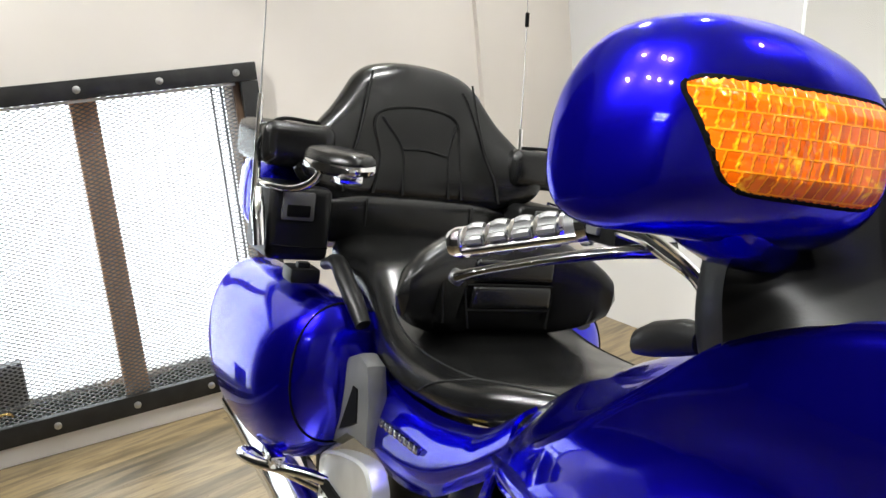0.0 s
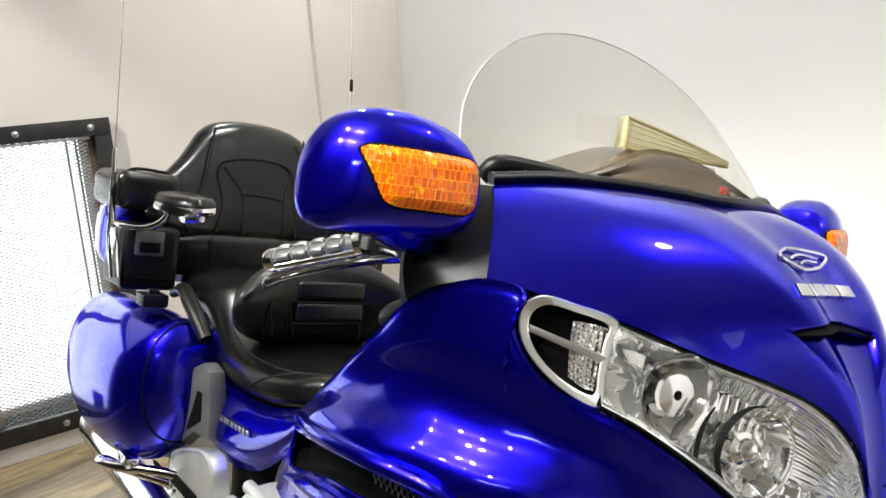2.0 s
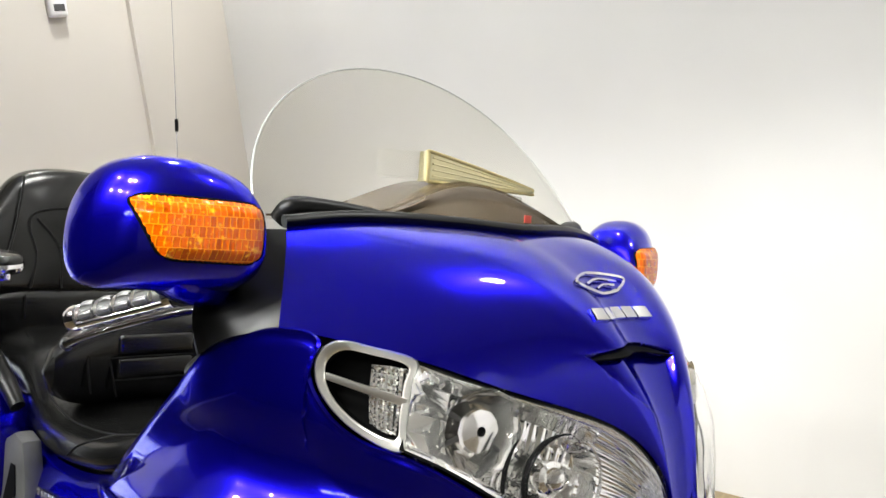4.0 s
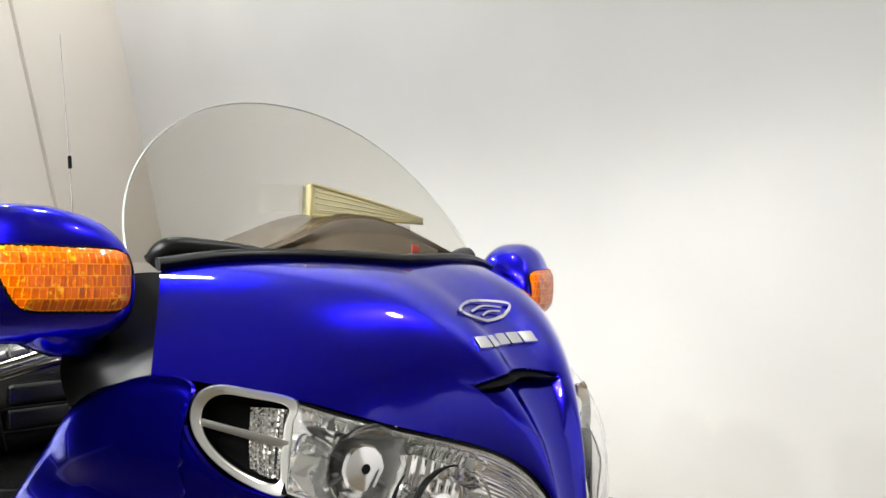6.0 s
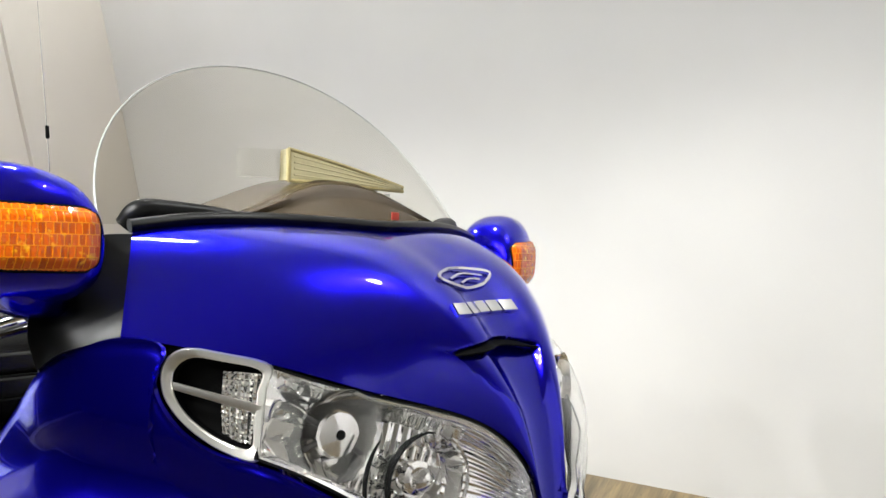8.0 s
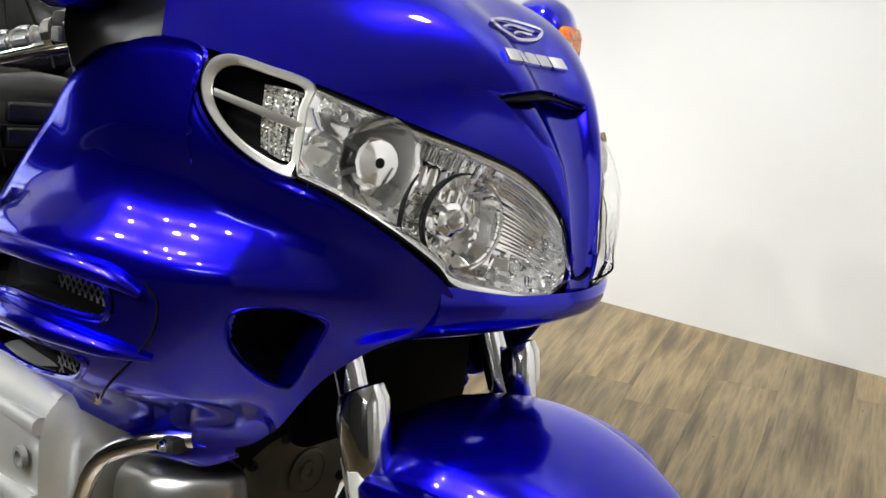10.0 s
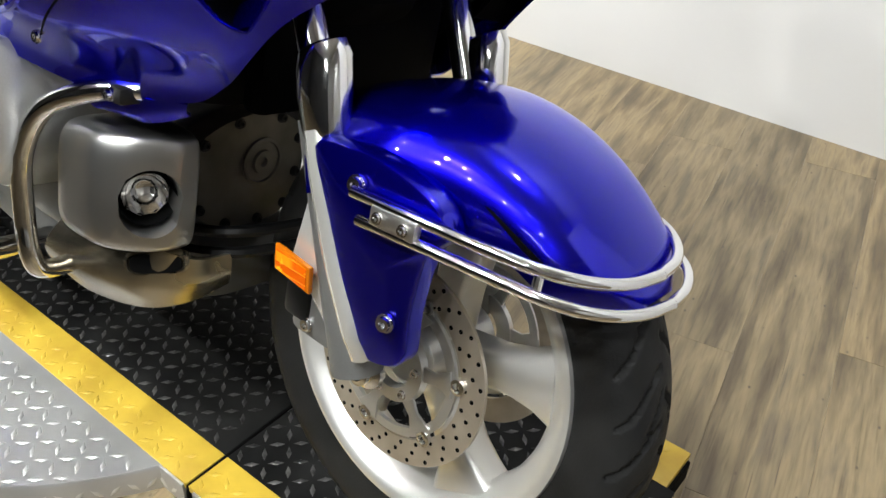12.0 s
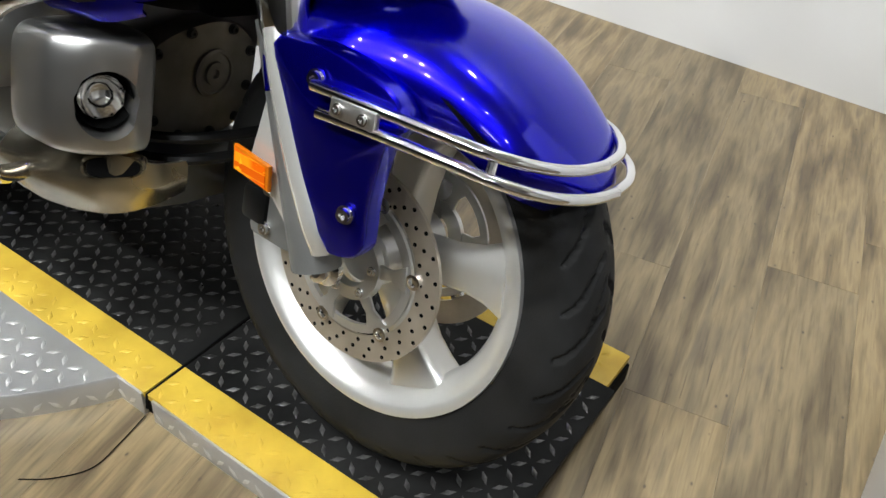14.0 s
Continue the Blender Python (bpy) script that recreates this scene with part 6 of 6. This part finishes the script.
        part("armrest_stalk", rear(tube("armrest_stalk", mirrored([(-1.70, -0.38, 0.955), (-1.63, -0.37, 0.952), (-1.55, -0.34, 0.955), (-1.50, -0.315, 0.975), (-1.485, -0.30, 1.008)], s), 0.0085, M_CHROME, 12, 30)), arm, "bent chrome stalk")
        # antenna
        ant = part("antenna", None, bike, "whip antenna on a chrome mount")
        y0 = -0.30 - 0.085 if s > 0 else -0.42 + 0.094
        dx = 0.0 if s > 0 else -0.09
        base = [(-1.60 + dx, y0, 0.84), (-1.665 + dx, y0, 0.90), (-1.69 + dx, y0, 1.0), (-1.715 + dx, y0, 1.135)]
        part("antenna_mount", rear(tube("antenna_mount", mirrored(base, s), [0.011, 0.011, 0.008, 0.0055], M_CHROME, 12, 24)), ant, "chrome antenna mount")
        tip = [(-1.715 + dx, y0, 1.13), (-1.755 + dx, y0, 1.40), (-1.835 + dx, y0, 1.80)]
        part("whip", rear(tube("whip", mirrored(tip, s), [0.0022, 0.0014, 0.001], M_ALU_DARK, 6, 16)), ant)
        part("spring", rear(tube("spring", mirrored([(-1.60 + dx, y0 - 0.0, 0.83), (-1.615 + dx, y0 - 0.005, 0.90), (-1.63 + dx, y0 - 0.005, 0.945)], s), [0.012, 0.014, 0.008], M_CHROME, 12, 10)), ant)
        if s < 0:
            a, b = np.array(tip[1]) + (0.001, 0, -0.0), np.array(tip[1]) + (-0.005, 0, 0.035)
            part("whip_collar", rear(tube("whip_collar", mirrored([a, b], s), 0.0055, M_GAP, 10, 2)), ant, "black collar")
    prof = [(0.2, -0.08), (0.26, -0.095), (0.3, -0.085), (0.322, -0.045), (0.326, 0), (0.322, 0.045), (0.3, 0.085), (0.26, 0.095), (0.2, 0.08)]
    wheel = part("rear_wheel", None, bike)
    part("tyre", rear(lathe("tyre", cr(np.array(prof), 30), M_RUBBER, 64, centre=(-1.69, 0, 0.325))), wheel)
    part("rim", rear(lathe("rim", [(0.205, -0.08), (0.19, -0.06), (0.05, -0.05), (0.001, -0.05)], M_RIM, 48, centre=(-1.69, 0, 0.325))), wheel)
    part("side_stand", tube("side_stand", [(-0.95, 0.22, 0.30), (-0.93, 0.33, 0.18), (-0.91, 0.375, 0.103)], [0.014, 0.014, 0.022], M_BLACKSTEEL, 12, 16), bike)


def build_bars():
    for s in SIDES:
        a, b = np.array((-0.823, -0.292, 0.965)), np.array((-0.685, -0.213, 1.012))
        d = (b - a) / np.linalg.norm(b - a)
        ax = lambda k: mirrored(a + d * k, s)
        L_ = np.linalg.norm(b - a)
        grip = part("handlebar_grip", tube("handlebar_grip", [ax(0), ax(L_)], 0.0165, M_GREYGRIP, 20, 4), bike, "chrome and black rubber handlebar grip")
        part("grip_end", tube("grip_end", [ax(-0.006), ax(0.002), ax(0.012)], [0.017, 0.020, 0.0195], M_CHROME, 20, 6), grip, "chrome grip end")
        for k in range(5):
            part("grip_ring", tube("grip_ring", [ax(0.014 + 0.032 * k), ax(0.018 + 0.032 * k), ax(0.022 + 0.032 * k)], [0.0175, 0.0195, 0.0175], M_CHROME, 20, 5), grip)
        for k in range(4):
            for ang in range(5):
                t = 2 * math.pi * ang / 5
                u = np.cross(d, UP)
                u /= np.linalg.norm(u)
                off = (u * math.cos(t) + np.cross(d, u) * math.sin(t)) * 0.0145
                part("grip_pad", tube("grip_pad", [mirrored(a + d * (0.023 + 0.032 * k) + off, s), mirrored(a + d * (0.030 + 0.032 * k) + off * 1.12, s), mirrored(a + d * (0.036 + 0.032 * k) + off * 1.12, s), mirrored(a + d * (0.043 + 0.032 * k) + off, s)], 0.0062, M_GRIPPAD, 8, 8), grip)
        part("grip_bar", tube("grip_bar", [mirrored(a + d * 0.01 + np.array((0.014, -0.006, -0.010)), s), mirrored(b + np.array((0.014, -0.006, -0.010)), s)], 0.0065, M_CHROME, 10, 3), grip)
        part("throttle_collar", tube("throttle_collar", [ax(L_), ax(L_ + 0.012)], 0.024, M_CHROME, 20, 3), grip)
        p = b + d * 0.05
        part("switch_box", joined("switch_box", [box("sw", (p[0] - 0.035, p[1] - 0.03, p[2] - 0.03), (p[0] + 0.025, p[1] + 0.03, p[2] + 0.022), M_PLASTIC, 0.010, Matrix.Diagonal((1, s, 1, 1))),
                                                 box("sw", (p[0] - 0.02, p[1] - 0.036, p[2] - 0.02), (p[0] + 0.0, p[1] - 0.028, p[2] + 0.0), M_GREYPLASTIC, 0.003, Matrix.Diagonal((1, s, 1, 1)))]), bike, "black switch box")
        part("reservoir", box("reservoir", (p[0] - 0.02, p[1] - 0.0, p[2] + 0.022), (p[0] + 0.07, p[1] + 0.06, p[2] + 0.052), M_GREYPLASTIC, 0.008, Matrix.Diagonal((1, s, 1, 1))), bike, "grey brake fluid reservoir")
        lev = [(-0.730, -0.338, 0.940), (-0.70, -0.327, 0.953), (-0.64, -0.29, 0.977), (-0.58, -0.245, 0.998), (-0.545, -0.20, 1.008)]
        part("lever", tube("lever", mirrored(lev, s), [0.0095, 0.0065, 0.0075, 0.009, 0.012], M_DARKCHROME, 12, 30, flat=0.75), bike, "dark polished brake lever")
        part("lever_ball", tube("lever_ball", mirrored([(-0.741, -0.342, 0.936), (-0.733, -0.339, 0.939), (-0.723, -0.336, 0.943)], s), [0.004, 0.0105, 0.005], M_BLACKSTEEL, 14, 9), bike)
        part("handlebar", tube("handlebar", mirrored([b + d * 0.06, (-0.57, -0.13, 1.045), (-0.50, -0.08, 1.03), (-0.46, -0.03, 1.01)], s), 0.0125, M_CHROME, 14, 20), bike, "chrome handlebar")
        for k in range(3):
            part("cable", tube("cable", mirrored([(-0.625, -0.225 + 0.006 * k, 1.030 - 0.009 * k), (-0.561, -0.24 + 0.006 * k, 1.028 - 0.009 * k), (-0.526, -0.242 + 0.006 * k, 1.019 - 0.009 * k), (-0.486, -0.244 + 0.006 * k, 1.006 - 0.008 * k), (-0.440, -0.25, 0.985 - 0.007 * k), (-0.395, -0.25, 0.94)], s), 0.0038, M_CHROME if k != 1 else M_PLASTIC, 8, 24), bike)
    # tank shelter and inner dash
    secs = [(-0.86, 0.05, 0.775, 0.70), (-0.80, 0.10, 0.80, 0.69), (-0.72, 0.155, 0.845, 0.68), (-0.62, 0.20, 0.885, 0.68), (-0.52, 0.23, 0.905, 0.68), (-0.42, 0.24, 0.92, 0.68)]
    rings = [ring((x, 0, (a + b) / 2), RT, UP, w, (a - b) / 2, 36, 2.7) for x, w, a, b in cr(np.array(secs), 24)]
    part("tank_shelter", rear(loft("tank_shelter", rings, M_BLUE)), bike, "blue tank shelter")
    for s in SIDES:
        part("knee_panel", sheet("knee_panel", surface(mirrored([[(-0.75, -0.185, 0.775), (-0.735, -0.25, 0.725), (-0.715, -0.29, 0.66)], [(-0.62, -0.225, 0.85), (-0.61, -0.285, 0.815), (-0.612, -0.312, 0.778)], [(-0.47, -0.25, 0.905), (-0.455, -0.315, 0.889), (-0.45, -0.356, 0.876)], [(-0.38, -0.25, 0.945), (-0.36, -0.33, 0.945), (-0.345, -0.37, 0.948)]], s), 40, 20), M_BLUE, 0.004), bike, "blue knee panel")
        rings = [ring((x, -0.275, z), RT, UP, w, h, 20, 2.4) for x, z, w, h in ((-0.50, 0.928, 0.006, 0.005), (-0.494, 0.930, 0.014, 0.013), (-0.475, 0.937, 0.018, 0.017), (-0.445, 0.946, 0.018, 0.017), (-0.42, 0.95, 0.014, 0.012))]
        part("pocket_lid", loft("pocket_lid", mirrored(rings, s), M_PLASTIC), bike, "rounded black pocket lid")
    rings = [ring((x, 0, z), RT, UP, w, h, 32, 3) for x, z, w, h in ((-0.34, 1.02, 0.24, 0.10), (-0.40, 1.02, 0.27, 0.11), (-0.46, 1.0, 0.25, 0.10), (-0.50, 0.98, 0.2, 0.08))]
    part("dash", loft("dash", rings, M_PLASTIC), bike, "black instrument dash")


def build_engine():
    # horizontal cylinders with ribbed covers
    for s in SIDES:
        S = Matrix.Diagonal((1, s, 1, 1))
        secs = [(-0.835, -0.24, 0.075, 0.075, 0.50), (-0.82, -0.25, 0.095, 0.09, 0.50), (-0.7, -0.262, 0.10, 0.10, 0.505), (-0.52, -0.262, 0.098, 0.10, 0.512), (-0.43, -0.258, 0.092, 0.092, 0.515), (-0.418, -0.255, 0.07, 0.07, 0.515)]
        head = part("cylinder_head", rear(loft("cylinder_head", mirrored([ring((x, y, z), RT, UP, ry, rz, 36, 3.6) for x, y, ry, rz, z in secs], s), M_ALU)), bike, "cast aluminium cylinder head cover")
        for z, y, r in ((0.588, -0.322, 0.012), (0.566, -0.352, 0.011), (0.47, -0.358, 0.012), (0.445, -0.345, 0.010)):
            part("cover_rib", rear(tube("cover_rib", mirrored([(-0.84, y + 0.008, z - 0.009), (-0.65, y, z - 0.006), (-0.43, y + 0.004, z + 0.003)], s), r, M_ALU, 10, 10)), head)
        for x in (-0.455, -0.55, -0.67, -0.80):
            part("cover_bolt", rear(dish("cover_bolt", mirrored((x, -0.3605, 0.525), s), (0, -s, 0), [(0.014, -0.004), (0.014, 0.003), (0.009, 0.003), (0.008, -0.006), (0.0005, -0.006)], M_ALU_DARK, 16)), head)
        # chrome engine guard
        g = [(-0.27, -0.245, 0.588), (-0.31, -0.275, 0.578), (-0.372, -0.297, 0.540), (-0.405, -0.303, 0.475), (-0.408, -0.30, 0.40), (-0.400, -0.296, 0.345), (-0.402, -0.275, 0.322), (-0.42, -0.2, 0.315)]
        part("engine_guard", tube("engine_guard", mirrored(g, s), 0.0122, M_CHROME, 16, 50), bike, "chrome engine guard")
        part("guard_clamp", joined("guard_clamp", [box("k", (-0.297, -0.275, 0.572), (-0.268, -0.242, 0.592), M_BLACKSTEEL, 0.007, S), bolt(mirrored((-0.283, -0.275, 0.582), s), (0, -s, 0), 0.006, 0.008)]), bike)
        # small blue deflector under the cowl
        gdef = [[(-0.34, -0.275, 0.582), (-0.33, -0.268, 0.556), (-0.315, -0.25, 0.549)], [(-0.28, -0.258, 0.580), (-0.275, -0.25, 0.562), (-0.268, -0.235, 0.551)], [(-0.235, -0.215, 0.580), (-0.238, -0.213, 0.570), (-0.24, -0.205, 0.564)]]
        part("deflector", sheet("deflector", surface(mirrored(gdef, s), 14, 12), M_BLUE, 0.004), bike)
        # fog lamp in its pod
        secs = [(-0.402, -0.205, 0.040, 0.050, 0.447), (-0.396, -0.210, 0.054, 0.066, 0.449), (-0.38, -0.213, 0.059, 0.072, 0.452), (-0.35, -0.214, 0.060, 0.075, 0.455), (-0.315, -0.213, 0.059, 0.075, 0.457), (-0.288, -0.205, 0.048, 0.074, 0.458), (-0.268, -0.196, 0.030, 0.071, 0.459), (-0.258, -0.191, 0.018, 0.066, 0.46), (-0.255, -0.19, 0.010, 0.056, 0.46)]
        ax, c = np.array((0.92, -0.39 * s, -0.02)), mirrored((-0.268, -0.228, 0.451), s)
        ax = ax / np.linalg.norm(ax)
        span = lambda d: math.sqrt(d[0] ** 2 + d[1] ** 2 + (0.86 * d[2]) ** 2)
        me = loft("fog_lamp_pod", mirrored([ring((x, y, z), RT, UP, ry, rz, 96, 5.0) for x, y, ry, rz, z in cr(np.array(secs), 70)], s), M_PODPAINT)
        bm = bmesh.new()
        bm.from_mesh(me)
        gone = []
        for f in bm.faces:
            q = np.array(f.calc_center_median()) - c
            if q @ ax > -0.05 and span(q - ax * (q @ ax)) < 0.0365:
                gone.append(f)
        bmesh.ops.delete(bm, geom=gone, context="FACES")
        lip = [e for e in bm.edges if len(e.link_faces) == 1]
        for v in {v for e in lip for v in e.verts}:
            q = np.array(v.co) - c
            h = q @ ax
            d = q - ax * h
            v.co = c + ax * h + d * (0.0365 / span(d))
        for f, r in ((0.2, 0.0345), (1.0, 0.0335)):
            made = [g for g in bmesh.ops.extrude_edge_only(bm, edges=lip)["geom"]]
            lip = [g for g in made if isinstance(g, bmesh.types.BMEdge) and len(g.link_faces) == 1]
            for v in {v for e in lip for v in e.verts}:
                q = np.array(v.co) - c
                h = q @ ax
                d = q - ax * h
                v.co = c + ax * (h * (1 - f) - 0.046 * f) + d * (r / span(d))
        bmesh.ops.recalc_face_normals(bm, faces=bm.faces)
        bm.to_mesh(me)
        bm.free()
        me.set_sharp_from_angle(angle=radians(50))
        pod = part("fog_lamp_pod", me, bike, "silver fog lamp pod")
        part("lamp_surround", dish("lamp_surround", c, ax, [(0.0332, -0.016), (0.0322, -0.045), (0.0275, -0.042), (0.027, -0.034)], M_GAP, 40), pod)
        part("lamp_reflector", dish("lamp_reflector", c - ax * 0.033, ax, [(0.0285, 0.0), (0.025, -0.010), (0.017, -0.019), (0.008, -0.023), (0.001, -0.023)], M_REFLECTOR, 9), pod)
        part("lamp_glass", dish("lamp_glass", c - ax * 0.033, ax, [(0.0285, 0.0), (0.022, 0.0016), (0.012, 0.0024), (0.001, 0.0026)], M_GLASS, 28), pod).visible_shadow = False
        # lower shroud under the pod
        g = [[(-0.48, -0.215, 0.285), (-0.47, -0.232, 0.32), (-0.45, -0.215, 0.365)], [(-0.40, -0.212, 0.278), (-0.39, -0.235, 0.322), (-0.37, -0.222, 0.378)], [(-0.31, -0.195, 0.292), (-0.30, -0.218, 0.335), (-0.285, -0.208, 0.388)],
             [(-0.275, -0.155, 0.306), (-0.262, -0.168, 0.338), (-0.262, -0.165, 0.37)], [(-0.275, -0.10, 0.315), (-0.262, -0.11, 0.338), (-0.265, -0.11, 0.362)]]
        lowc = part("engine_shroud", sheet("engine_shroud", surface(mirrored(g, s), 36, 16), M_SHROUD, 0.006 * s), bike, "dull bronze lower engine shroud")
        d1, d2, nn, cc = np.array((0.66, 0.74, 0.12)), np.array((-0.15, 0.0, 0.99)), np.array((0.70, -0.70, 0.1)), np.array((-0.282, -0.206, 0.366))
        lip = lambda k, e: ring(cc + nn * e, d1, d2, 0.031 * k, 0.0125 * k, 32, 3.2)
        part("slot_lip", loft("slot_lip", mirrored([lip(1.25, -0.010), lip(1.22, 0.002), lip(1.1, 0.005), lip(1.0, 0.002), lip(0.97, -0.008)], s), M_SHROUD, cap=False), lowc)
        part("shroud_slot", loft("shroud_slot", mirrored([lip(1.0, 0.003), lip(0.97, 0.006), lip(0.1, 0.006)], s), M_GAP), lowc, "dark slot")
        part("shroud_screw", bolt(mirrored((-0.42, -0.234, 0.318), s), (0, -s, 0), 0.006, 0.003, M_BLACKSTEEL), lowc)
        for z in (0.375, 0.405):
            part("duct_rib", tube("duct_rib", mirrored([(-0.35, -0.16, z - 0.02), (-0.30, -0.13, z - 0.02), (-0.25, -0.09, z - 0.01), (-0.22, 0.0, z - 0.002)], s), 0.008, M_PLASTIC, 8, 16), lowc)
    rings = [ring((x, 0, z), RT, UP, w, h, 28, 5) for x, z, w, h in ((-1.05, 0.42, 0.17, 0.15), (-0.98, 0.42, 0.2, 0.17), (-0.5, 0.43, 0.2, 0.16), (-0.44, 0.44, 0.18, 0.13), (-0.42, 0.44, 0.16, 0.11))]
    part("crankcase", rear(loft("crankcase", rings, M_ALU_DARK)), bike, "grey engine crankcase")
    o = [(-0.38, y, z) for y, z in ((-0.10, 0.43), (-0.085, 0.468), (-0.032, 0.495), (0.05, 0.504), (0.105, 0.475), (0.115, 0.43), (0.105, 0.37), (0.08, 0.335), (0.02, 0.328), (-0.04, 0.336), (-0.085, 0.37))]
    ol = cr(np.array(o), 50, True)
    c = ol.mean(0)
    cover = part("front_cover", loft("front_cover", [ol + (-0.03, 0, 0), ol, c + (ol - c) * 0.97 + (0.006, 0, 0), c + (ol - c) * 0.1 + (0.006, 0, 0)], M_COVER), bike, "cast engine front cover")
    for k in range(10):
        p = c + (ol[k * 5] - c) * 0.9
        part("cover_bolt", bolt((-0.374, p[1], p[2]), (1, 0, 0), 0.0065, 0.007, M_BLACKSTEEL), cover)
    part("pulley_cap", dish("pulley_cap", (-0.374, 0.034, 0.427), (1, 0, 0), [(0.036, 0), (0.036, 0.004), (0.031, 0.005), (0.030, 0.002), (0.018, 0.002), (0.017, 0.006), (0.007, 0.006), (0.006, 0.001), (0.0005, 0.001)], M_COVER, 32), cover)
    rings = [ring((x, 0, z), RT, UP, w, h, 28, 4) for x, z, w, h in ((-1.0, 0.26, 0.16, 0.06), (-0.55, 0.25, 0.17, 0.06), (-0.38, 0.275, 0.14, 0.045), (-0.31, 0.295, 0.10, 0.03))]
    part("oil_pan", rear(loft("oil_pan", rings, M_ALU_DARK)), bike, "dark engine underside")
    for s in SIDES:
        part("rider_peg", rear(tube("rider_peg", mirrored([(-0.80, -0.20, 0.33), (-0.80, -0.30, 0.33), (-0.80, -0.37, 0.332)], s), [0.014, 0.02, 0.02], M_CHROME, 12, 12)), bike, "chrome rider peg")
        part("highway_bar", tube("highway_bar", mirrored([(-0.52, -0.20, 0.30), (-0.50, -0.31, 0.31), (-0.48, -0.35, 0.33), (-0.44, -0.35, 0.34)], s), 0.014, M_CHROME, 12, 20), bike)


build_seats()
build_rear()
build_bars()
build_engine()
build_floor()
